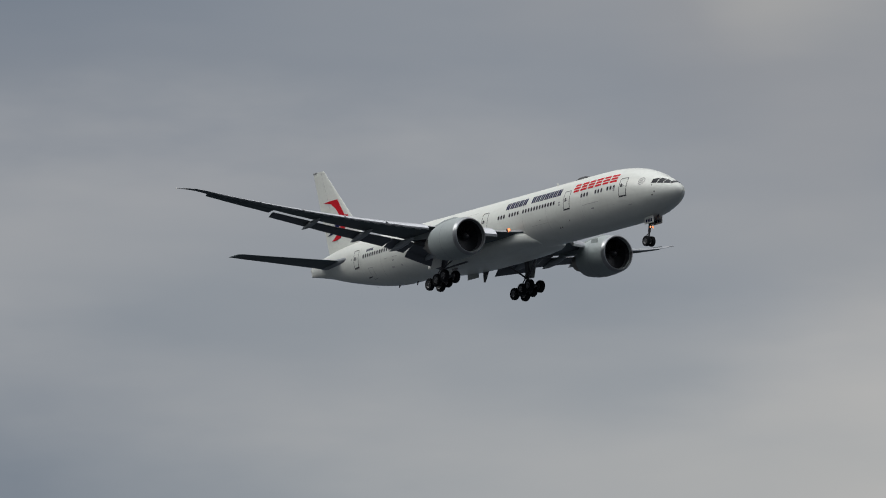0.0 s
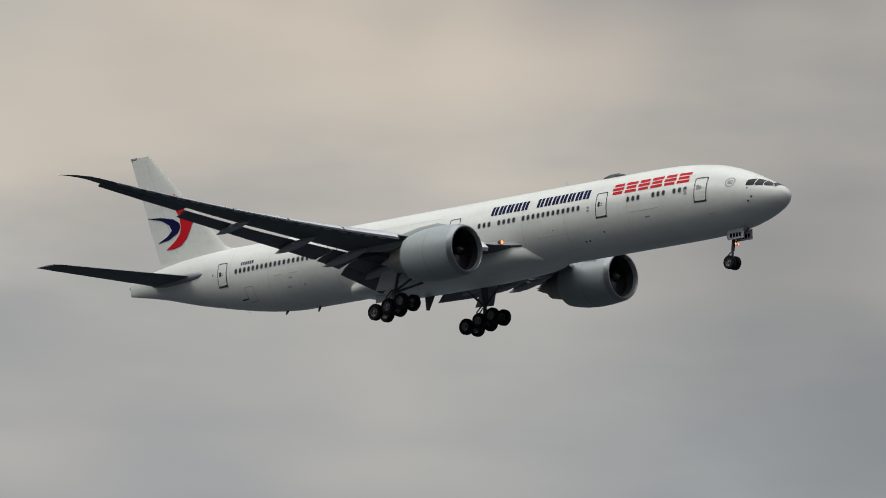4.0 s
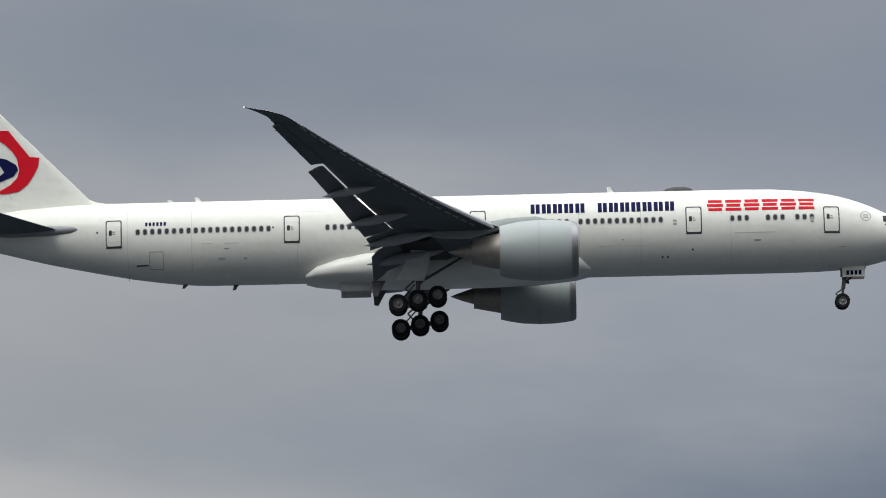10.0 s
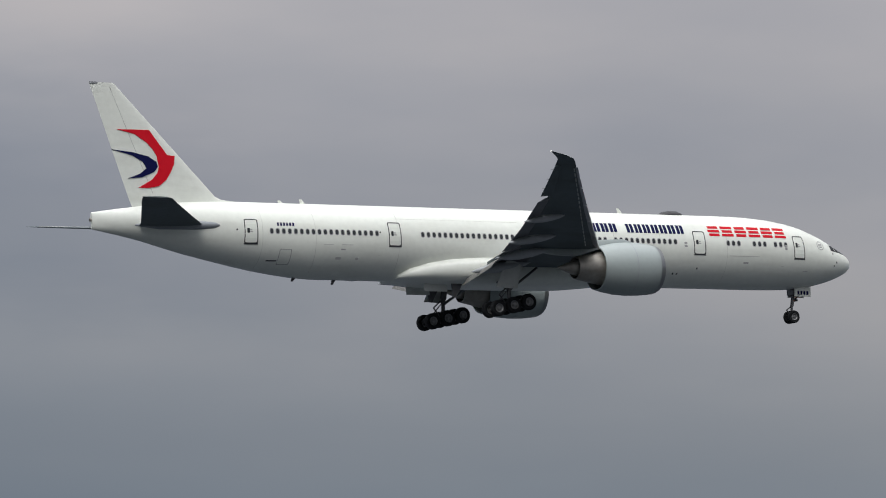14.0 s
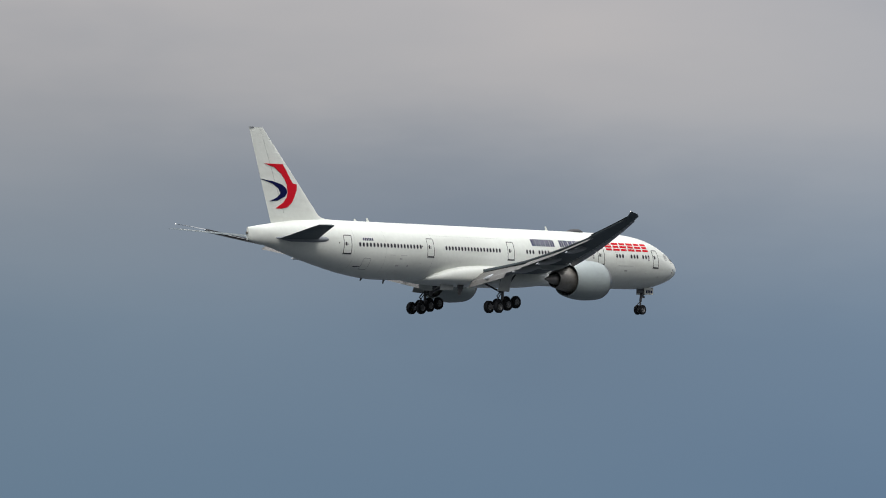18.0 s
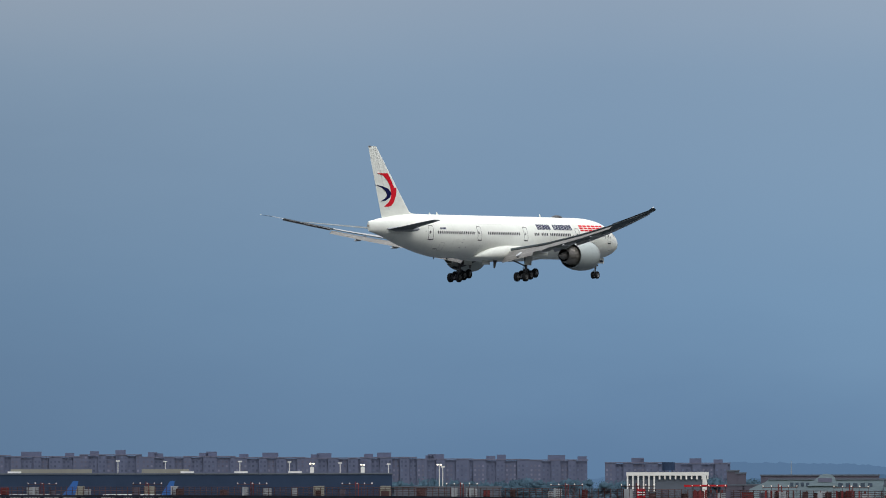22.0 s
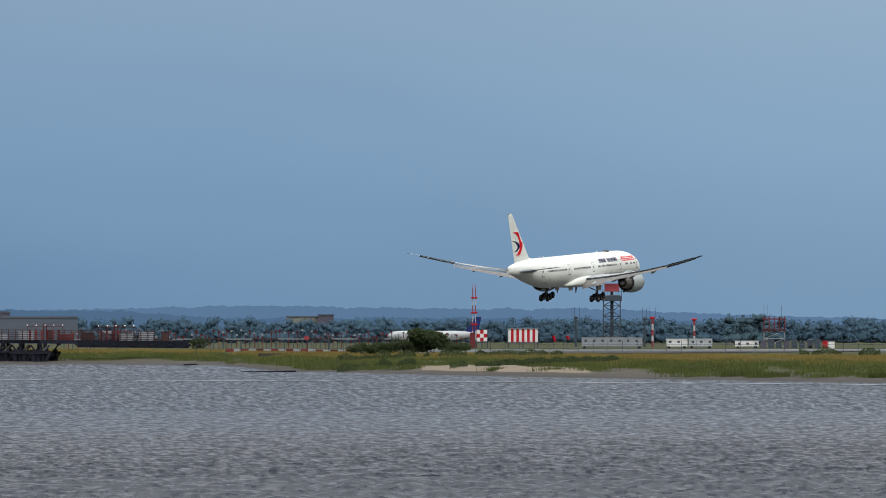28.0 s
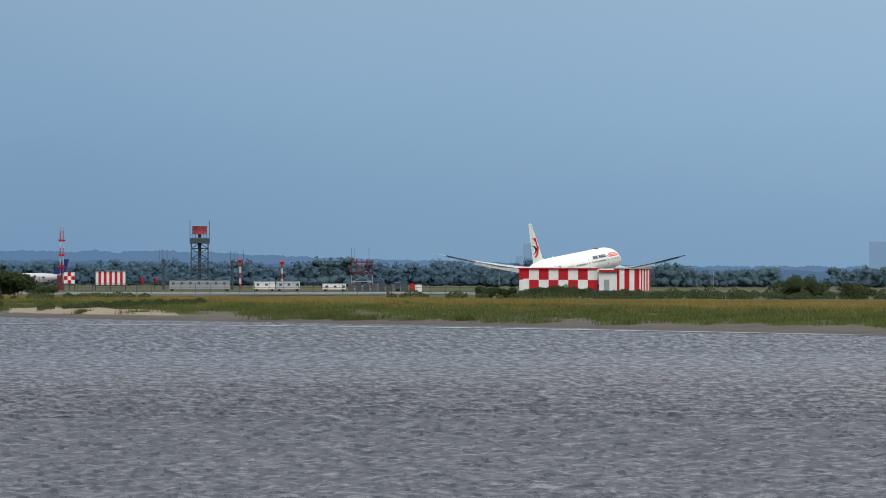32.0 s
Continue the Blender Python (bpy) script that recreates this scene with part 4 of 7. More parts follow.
def build_gear(plane):
    # nose gear
    ng = part("nose_gear", tube(tube(bmesh.new(), (-5.9, 0, -2.6), (-6.2, 0, -4.4), 0.15, n=12), (-6.2, 0, -4.3), (-6.28, 0, -5.34), 0.10, n=12), M_STRUT, plane, "metal nose gear leg")
    for y in (-0.33, 0.33):
        wheel(ng, (-6.28, y, -5.34), 0.55, 0.38)
    part("axle", tube(bmesh.new(), (-6.28, -0.35, -5.34), (-6.28, 0.35, -5.34), 0.07), M_STRUT, ng)
    part("drag_brace", tube(bmesh.new(), (-6.15, 0, -4.0), (-4.5, 0, -2.8), 0.07), M_STRUT, ng)
    part("torque_link", tube(tube(bmesh.new(), (-6.32, 0, -4.45), (-6.75, 0, -4.75), 0.05), (-6.75, 0, -4.75), (-6.35, 0, -5.15), 0.05), M_STRUT, ng)
    for y in (-0.16, 0.16):
        part("lamp_housing", lathe([(-5.75, 0.11), (-5.9, 0.1), (-6.0, 0.03)], (0, y, -3.9), 10), M_DARK, ng)
        part("taxi_lamp", tube(bmesh.new(), (-5.78, y, -3.9), (-5.75, y, -3.9), 0.10, n=10), M_LAMP, ng, "lit nose gear lamp")
    for y in (-0.55, 0.55):
        d = part("gear_door", boxmesh(-6.25, -4.6, y - 0.03, y + 0.03, -3.62, -2.8, bevel=0.02), M_WHITE, ng, "white nose gear door")
        for k in range(4):
            part("fleet_number_bar", boxmesh(-5.95 + k * 0.3, -5.76 + k * 0.3, y - 0.045, y + 0.045, -3.46, -3.14), M_NAVY, d)
    part("gear_door", boxmesh(-6.35, -6.05, -0.5, 0.5, -3.45, -2.9, bevel=0.02), M_STRUT, ng)
    # main gears
    tilt = radians(11)
    for sgn in (-1, 1):
        y0 = 5.55 * sgn
        mg = part("main_gear", tube(tube(bmesh.new(), (-36.9, 5.2 * sgn, -1.6), (-37.15, y0, -3.9), 0.26, n=14), (-37.15, y0, -3.7), (-37.2, y0, -5.45), 0.17, n=14), M_STRUT, plane, "metal main gear leg")
        a, b = Vector((-37.2 + 1.6 * math.cos(tilt), y0, -5.52 + 1.6 * math.sin(tilt))), Vector((-37.2 - 1.6 * math.cos(tilt), y0, -5.52 - 1.6 * math.sin(tilt)))
        part("truck_beam", tube(bmesh.new(), a, b, 0.18, n=10), M_STRUT, mg, "six-wheel truck beam")
        for k in (-1, 0, 1):
            c = Vector((-37.2 + k * 1.46 * math.cos(tilt), y0, -5.52 + k * 1.46 * math.sin(tilt)))
            part("axle", tube(bmesh.new(), c + Vector((0, -0.75, 0)), c + Vector((0, 0.75, 0)), 0.08), M_STRUT, mg)
            for o in (-0.7, 0.7):
                wheel(mg, (c.x, c.y + o, c.z), 0.68, 0.52)
        part("side_brace", tube(bmesh.new(), (-36.6, 2.6 * sgn, -3.2), (-37.1, y0, -4.3), 0.1), M_STRUT, mg)
        part("drag_brace", tube(bmesh.new(), (-33.9, 4.6 * sgn, -2.2), (-37.1, y0, -4.2), 0.1), M_STRUT, mg)
        part("torque_link", tube(tube(bmesh.new(), (-37.4, y0, -4.0), (-38.1, y0, -4.6), 0.06), (-38.1, y0, -4.6), (-37.5, y0, -5.3), 0.06), M_STRUT, mg)
        part("truck_actuator", tube(bmesh.new(), (-37.4, y0, -4.3), (-38.6, y0, -5.6), 0.05), M_STRUT, mg)
        # leg door carried on the strut, and the open bay door
        bm = loft([[Vector((x, y0 + sgn * o, z)) for x, z in ((-37.5, -1.6), (-36.2, -2.2), (-36.7, -4.15), (-38.7, -4.05))] for o in (0.52, 0.58)])
        part("leg_door", bm, M_GEARDOOR, mg, "light grey gear leg door")
        bm = bmesh.new()
        box(bm, -42.9, -40.7, 1.5 * sgn - 0.03, 1.5 * sgn + 0.03, -4.0, -3.2, bevel=0.02)
        part("bay_door", bm, M_GEARDOOR, mg, "open belly bay door")
        bm = loft([[Vector((x, y, z)) for x, z in ((-40.6, -3.3), (-39.5, -3.3), (-40.2, -4.55), (-40.5, -4.5))] for y in (2.0 * sgn, 2.08 * sgn)])
        part("bay_flap", bm, M_STRUT, mg, "dark hinged bay flap", smooth=False)


def build_airliner():
    plane = thing("airliner", "white wide-body twin-engine airliner with gear and flaps down", "airplane")
    body = build_fuselage(plane)
    build_markings(plane, body)
    build_antennas(plane)
    for sgn in (-1, 1):
        build_wing(plane, sgn)
        build_engine(plane, sgn)
    build_tail(plane)
    build_gear(plane)
    return plane


AIRLINER = build_airliner()

# ---- the bay, the shore and the airfield, laid out by bearing from the camera ----
GZ = 2.4   # airfield level above the water


def pol(az, r, z=0.0):
    return Vector((math.sin(radians(az)) * r, math.cos(radians(az)) * r, z))


def at(az, r, z=GZ, turn=0.0):
    """A pose whose x runs to the right, y away from the camera."""
    return pose(*pol(az, r, z), 0, 0, -az + turn)


def high(el, r):
    """The height above the water of what stands el degrees above eye level at r metres."""
    return EYE[2] + math.tan(radians(el)) * r


def wide(a0, a1, r):
    return 2 * r * math.tan(radians(a1 - a0) / 2)


def water_material(levels, ripple, relief, steep, reach):
    m = bpy.data.materials.new("rippled_bay_water")
    m.use_nodes = True
    nt = m.node_tree
    N, Lk = nt.nodes.new, nt.links.new
    b = nt.nodes["Principled BSDF"]
    b.inputs["Base Color"].default_value = (0.028, 0.034, 0.043, 1)
    b.inputs["Roughness"].default_value = 0.2
    b.inputs["IOR"].default_value = 1.33
    # a dark colour, mixed in by noise, paints the duller reflections of steep chop
    body, both = N("ShaderNodeBsdfDiffuse"), N("ShaderNodeMixShader")
    body.inputs["Color"].default_value = (0.016, 0.020, 0.025, 1)
    Lk(body.outputs[0], both.inputs[1])
    Lk(b.outputs[0], both.inputs[2])
    Lk(both.outputs[0], nt.nodes["Material Output"].inputs[0])
    tc = N("ShaderNodeTexCoord")
    n = N("ShaderNodeTexNoise")
    n.inputs["Scale"].default_value, n.inputs["Detail"].default_value, n.inputs["Roughness"].default_value = ripple, 2.0, 0.5
    # ripple crests lie across the camera's view
    mp = N("ShaderNodeMapping")
    mp.vector_type = "TEXTURE"
    mp.inputs["Rotation"].default_value = (0, 0, radians(-66))
    mp.inputs["Scale"].default_value = (2.2, 1.0, 1.0)
    Lk(tc.outputs["Object"], mp.inputs[0])
    Lk(mp.outputs[0], n.inputs["Vector"])
    # gusts roughen the ripples in patches
    g = N("ShaderNodeTexNoise")
    g.inputs["Scale"].default_value, g.inputs["Detail"].default_value = 0.03, 5
    Lk(tc.outputs["Object"], g.inputs["Vector"])
    gr = N("ShaderNodeMapRange")
    gr.inputs["From Min"].default_value, gr.inputs["From Max"].default_value = 0.3, 0.7
    gr.inputs["To Min"].default_value, gr.inputs["To Max"].default_value = 0.55, 1.0
    Lk(g.outputs["Fac"], gr.inputs["Value"])
    # unresolved chop: streaks by bearing and distance, shaped to fit the camera's view
    sx = N("ShaderNodeSeparateXYZ")
    Lk(tc.outputs["Object"], sx.inputs[0])

    def calc(op, *vals):
        c = N("ShaderNodeMath")
        c.operation = op
        for k, v in enumerate(vals):
            if isinstance(v, (int, float)):
                c.inputs[k].default_value = v
            else:
                Lk(v, c.inputs[k])
        return c.outputs[0]
    bearing = calc("ARCTAN2", sx.outputs[0], sx.outputs[1])
    far = calc("SQRT", calc("ADD", calc("MULTIPLY", sx.outputs[0], sx.outputs[0]), calc("MULTIPLY", sx.outputs[1], sx.outputs[1])))
    chop = 0.0
    for across, along, weight in levels:
        cv, cn = N("ShaderNodeCombineXYZ"), N("ShaderNodeTexNoise")
        Lk(calc("MULTIPLY", bearing, reach / across), cv.inputs[0])
        Lk(calc("DIVIDE", far, along), cv.inputs[1])
        cn.inputs["Scale"].default_value, cn.inputs["Detail"].default_value, cn.inputs["Roughness"].default_value = 1.0, 2.0, 0.6
        Lk(cv.outputs[0], cn.inputs["Vector"])
        chop = calc("MULTIPLY_ADD", cn.outputs["Fac"], weight, chop)
    cr = N("ShaderNodeMapRange")
    cr.inputs["From Min"].default_value, cr.inputs["From Max"].default_value = 0.42, 0.58
    cr.inputs["To Min"].default_value, cr.inputs["To Max"].default_value = 0.08, 1.0
    Lk(chop, cr.inputs["Value"])
    Lk(cr.outputs[0], b.inputs["Specular IOR Level"])
    fr = N("ShaderNodeMapRange")
    fr.inputs["From Min"].default_value, fr.inputs["From Max"].default_value = 0.38, 0.62
    fr.inputs["To Min"].default_value, fr.inputs["To Max"].default_value = steep, 1.0
    Lk(chop, fr.inputs["Value"])
    Lk(fr.outputs[0], both.inputs[0])
    bu = N("ShaderNodeBump")
    bu.inputs["Distance"].default_value = relief
    Lk(gr.outputs[0], bu.inputs["Strength"])
    Lk(n.outputs["Fac"], bu.inputs["Height"])
    Lk(bu.outputs[0], b.inputs["Normal"])
    return m


# chop by reach, from the near water outwards: across, along, weight
CHOP = [((0.8, 1.5, 0.5), (0.35, 0.7, 0.5)), ((0.9, 6.0, 0.5), (0.45, 3.0, 0.5)), ((1.1, 17.0, 0.5), (0.5, 9.0, 0.5)), ((1.9, 52.0, 0.5), (0.9, 26.0, 0.5))]
M_REACH = [water_material(levels, *look_of) for levels, look_of in zip(CHOP, ((3.4, 0.06, 0.95, 200.0), (2.2, 0.2, 0.5, 380.0), (1.5, 0.42, 0.36, 750.0), (1.1, 0.55, 0.46, 1400.0)))]
M_WATER = M_REACH[2]
M_STREAK = material("pale_water_streak", (0.13, 0.14, 0.15), 0.25, var=0.1, spec=0.5)
M_SAND = material("damp_shore_sand", (0.054, 0.048, 0.039), 0.9, var=0.25, scale=0.3, stain=0.5, bump=0.5, bump_scale=2.0, spec=0.12)
M_MUD = material("wet_dark_shore_mud", (0.030, 0.027, 0.023), 0.75, var=0.35, scale=0.4, stain=0.5, bump=0.7, bump_scale=1.5, spec=0.2)
M_DRYSAND = material("pale_dry_sand", (0.150, 0.124, 0.092), 0.9, var=0.15, scale=0.4, bump=0.4, bump_scale=3.0, spec=0.12)
M_SOIL = material("airfield_turf", (0.036, 0.040, 0.016), 0.95, var=0.3, scale=0.1, bump=0.5, bump_scale=1.0, spec=0.12)
M_ASPHALT = material("asphalt", (0.045, 0.045, 0.048), 0.85, var=0.15, scale=0.2, spec=0.12)
M_GREEN = material("green_marsh_grass", (0.048, 0.060, 0.016), 0.8, var=0.5, scale=0.3, random=0.25, island=True, spec=0.05)
M_GOLD = material("golden_marsh_grass", (0.120, 0.094, 0.027), 0.85, var=0.3, scale=0.1, random=0.22, island=True, spec=0.05)
M_BUSH = material("dark_bush_leaves", (0.028, 0.038, 0.017), 0.9, var=0.3, scale=0.5, random=0.45, island=True, spec=0.02)
M_TWIG = material("bush_wood", (0.06, 0.05, 0.04), 0.85, var=0.2, spec=0.12)
M_WOOD = material("weathered_pier_timber", (0.016, 0.018, 0.027), 0.9, var=0.35, scale=0.6, random=0.4, stain=0.4, spec=0.12)
M_PALEWOOD = material("bleached_brace_timber", (0.085, 0.083, 0.062), 0.9, var=0.3, random=0.4, spec=0.12)
M_RUST = material("rusty_red_steel", (0.058, 0.032, 0.032), 0.8, var=0.35, random=0.3, spec=0.12)
M_DULLRED = material("faded_red_paint", (0.115, 0.023, 0.025), 0.6, var=0.2, stain=0.2, random=0.4, spec=0.12)
M_SIGNALRED = material("signal_red_paint", (0.37, 0.014, 0.022), 0.55, var=0.12, stain=0.15, spec=0.12)
# stained red and white, muted in the base colour to paint in haze
M_HAZERED = material("haze_paled_red_paint", (0.24, 0.05, 0.06), 0.6, var=0.15, stain=0.2, spec=0.12)
M_HAZEWHITE = material("hazed_weathered_white_paint", (0.40, 0.42, 0.44), 0.6, var=0.12, stain=0.25, spec=0.12)
M_SIGNALWHITE = material("signal_white_paint", (0.64, 0.64, 0.63), 0.6, var=0.08, stain=0.2, spec=0.12)
# steel lightened and blued: haze painted into the base colour
M_STEEL = material("hazed_grey_steel", (0.050, 0.064, 0.082), 0.6, var=0.2, spec=0.12)
# trees tinted blue in the base colour to paint in distance haze
M_FARWOOD = material("haze_blue_far_trees", (0.064, 0.114, 0.158), 1.0, spec=0.1, var=0.15, scale=0.05, random=0.07, island=True)
M_NEARWOOD = material("haze_blue_near_trees", (0.066, 0.112, 0.138), 1.0, spec=0.1, var=0.15, scale=0.05, random=0.09, island=True)
# apartment colours pushed to blue-violet, painting distance haze over the brick
M_FLAT = material("hazed_brick_apartment", (0.098, 0.113, 0.178), 0.9, var=0.12, scale=0.05, stain=0.15, spec=0.12)
M_FLATWIN = material("hazed_apartment_window", (0.082, 0.100, 0.165), 0.6, var=0.2, random=0.3, island=True, spec=0.12)
M_FLATWHITE = material("hazed_pale_balcony", (0.125, 0.130, 0.190), 0.8, var=0.15, random=0.3, island=True, spec=0.12)
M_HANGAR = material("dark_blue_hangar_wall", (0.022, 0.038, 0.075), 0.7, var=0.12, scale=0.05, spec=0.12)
M_BEIGE = material("beige_cladding", (0.2, 0.2, 0.175), 0.7, var=0.1, scale=0.1, spec=0.12)
# the green, grey and brown cladding carry a blue haze tint in their colour
M_MINT = material("hazed_green_cladding", (0.165, 0.22, 0.255), 0.7, var=0.08, scale=0.1, stain=0.1, spec=0.12)
M_GREYCLAD = material("hazed_grey_cladding", (0.092, 0.108, 0.138), 0.7, var=0.1, scale=0.1, spec=0.12)
M_BROWNCLAD = material("hazed_brown_cladding", (0.082, 0.078, 0.105), 0.7, var=0.12, scale=0.1, spec=0.12)
M_GLASS = material("dark_building_glass", (0.05, 0.07, 0.10), 0.2, var=0.2)
M_PARKED = material("dull_white_aircraft_paint", (0.33, 0.345, 0.35), 0.5, var=0.08, spec=0.2)
M_BLUETAIL = material("blue_tail_paint", (0.03, 0.10, 0.30), 0.4, var=0.05, spec=0.12)
M_NAVYTAIL = material("dark_blue_tail_paint", (0.02, 0.03, 0.12), 0.4, var=0.05, spec=0.12)
M_LIT = material("lit_field_lamp", (1.0, 0.86, 0.65), 0.4, emit=3.0)
M_WHITELIT = material("approach_lamp", (1.0, 0.85, 0.75), 0.4, emit=0.12)


def leafy_light(m, share):
    """Lets part of the light through the leaves."""
    nt = m.node_tree
    b = nt.nodes["Principled BSDF"]
    tr, mx = nt.nodes.new("ShaderNodeBsdfTranslucent"), nt.nodes.new("ShaderNodeMixShader")
    nt.links.new(b.inputs["Base Color"].links[0].from_socket, tr.inputs["Color"])
    mx.inputs[0].default_value = share
    nt.links.new(b.outputs[0], mx.inputs[1])
    nt.links.new(tr.outputs[0], mx.inputs[2])
    nt.links.new(mx.outputs[0], nt.nodes["Material Output"].inputs[0])


for leaf_mat in (M_FARWOOD, M_NEARWOOD):
    soften(leaf_mat, 0.97)
    leafy_light(leaf_mat, 0.3)
for leaf_mat in (M_GREEN, M_GOLD):
    soften(leaf_mat, 0.6, (-0.4, -0.2, 0.85))
soften(M_BUSH, 0.55)


# near-black surface whose emission paints in the blue distance haze
def haze_glow_material(name, color, glow):
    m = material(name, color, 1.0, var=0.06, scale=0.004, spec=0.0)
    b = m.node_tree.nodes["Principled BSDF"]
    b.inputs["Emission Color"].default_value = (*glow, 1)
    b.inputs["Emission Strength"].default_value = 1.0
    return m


M_HILL = haze_glow_material("haze_glow_far_hills", (0.003, 0.003, 0.003), (0.086, 0.157, 0.264))
M_HILLNEAR = haze_glow_material("haze_glow_wooded_hills", (0.003, 0.003, 0.003), (0.062, 0.120, 0.204))
M_FARCITY = haze_glow_material("haze_glow_city", (0.004, 0.004, 0.004), (0.145, 0.225, 0.33))


# ---- ground and water ----
SHORE = [(30, 2600), (50, 1900), (57.2, 1762), (59.7, 1644), (62.2, 1500), (63.6, 1425), (64.2, 1386), (65.1, 1360), (66.2, 1300), (66.5, 1180), (66.75, 1085), (67.2, 1060), (68, 988), (69.0, 930), (69.7, 902), (71.1, 846), (72.5, 800), (74.3, 727), (75.7, 684), (78, 640), (90, 560), (110, 600)]


def shore(az):
    return lerp_table(SHORE, az) + 3.5 * noise.noise((az * 3.1, 0, 0)) + 1.6 * noise.noise((az * 13.0, 5, 0))


def rise(d):
    return lerp_table([(-40, -1.5), (0, 0.08), (10, 0.3), (35, 0.75), (60, 1.25), (110, 1.9), (170, GZ), (9000, GZ)], d)


def land_z(az, r):
    d = r - shore(az)
    bumpy = 0.18 * noise.noise((az * 6, r * 0.03, 2)) * max(0, min(1, d / 40))
    return rise(d) + bumpy


def build_waves():
    """The choppy water before the shore: fans of short waves with crests across the view, finer near the camera."""
    rng = np.random.default_rng(5)
    comps = []
    for _ in range(130):
        length = 0.36 * (1.25 / 0.36) ** rng.uniform(0, 1)
        comps.append((length, math.tau / length, radians(246) + rng.normal(0, 0.33), 0.0074 * length ** 0.85, rng.uniform(0, math.tau)))
    top = new("water_waves")
    for reach, (r0, r1, d0, d1, a0, a1, da) in enumerate(((140, 260, 0.17, 0.25, 53.5, 79.5, 0.048), (260, 500, 0.3, 0.54, 53.5, 80.0, 0.066), (500, 1000, 10.0, 10.0, 53.0, 80.0, 0.5), (1000, 1980, 20.0, 20.0, 52.0, 80.0, 0.5))):
        rs = [float(r0)]
        while rs[-1] < r1:
            rs.append(rs[-1] + d0 + (d1 - d0) * (rs[-1] - r0) / (r1 - r0))
        R, A = np.meshgrid(np.array(rs), np.radians(np.arange(a0, a1, da)), indexing="ij")
        X, Y = R * np.sin(A), R * np.cos(A)
        Z = np.zeros_like(X)
        step = (d0 + (d1 - d0) * (R - r0) / (r1 - r0))
        for length, k, way, amp, ph in comps:
            seen = np.clip(length / (2.4 * np.maximum(step, R * radians(da))) - 0.4, 0, 1)
            Z += seen * amp * np.sin(k * (X * math.sin(way) + Y * math.cos(way)) + ph)
        gust = 1.0 + 0.22 * np.sin(X / 31 + 1.6 * np.sin(Y / 47)) * np.sin(Y / 19 + X / 71)
        Z = Z * gust * np.clip((500 - R) / 230, 0, 1)
        Z = Z + 0.4 * np.abs(Z)
        n, m = X.shape
        verts = np.stack([X, Y, Z], -1).reshape(-1, 3)
        idx = np.arange(n * m).reshape(n, m)
        quads = np.stack([idx[:-1, :-1], idx[:-1, 1:], idx[1:, 1:], idx[1:, :-1]], -1).reshape(-1, 4)
        me = bpy.data.meshes.new("waves")
        me.vertices.add(len(verts))
        me.vertices.foreach_set("co", verts.ravel())
        me.loops.add(quads.size)
        me.loops.foreach_set("vertex_index", quads.ravel())
        me.polygons.add(len(quads))
        me.polygons.foreach_set("loop_start", np.arange(0, quads.size, 4))
        me.polygons.foreach_set("use_smooth", np.ones(len(quads), bool))
        me.update(calc_edges=True)
        me.materials.append(M_REACH[reach])
        ob = new("waves", me)
        ob.parent = top
    return tagged(top, "choppy grey bay water with wind ripples", "water", kind="structure")


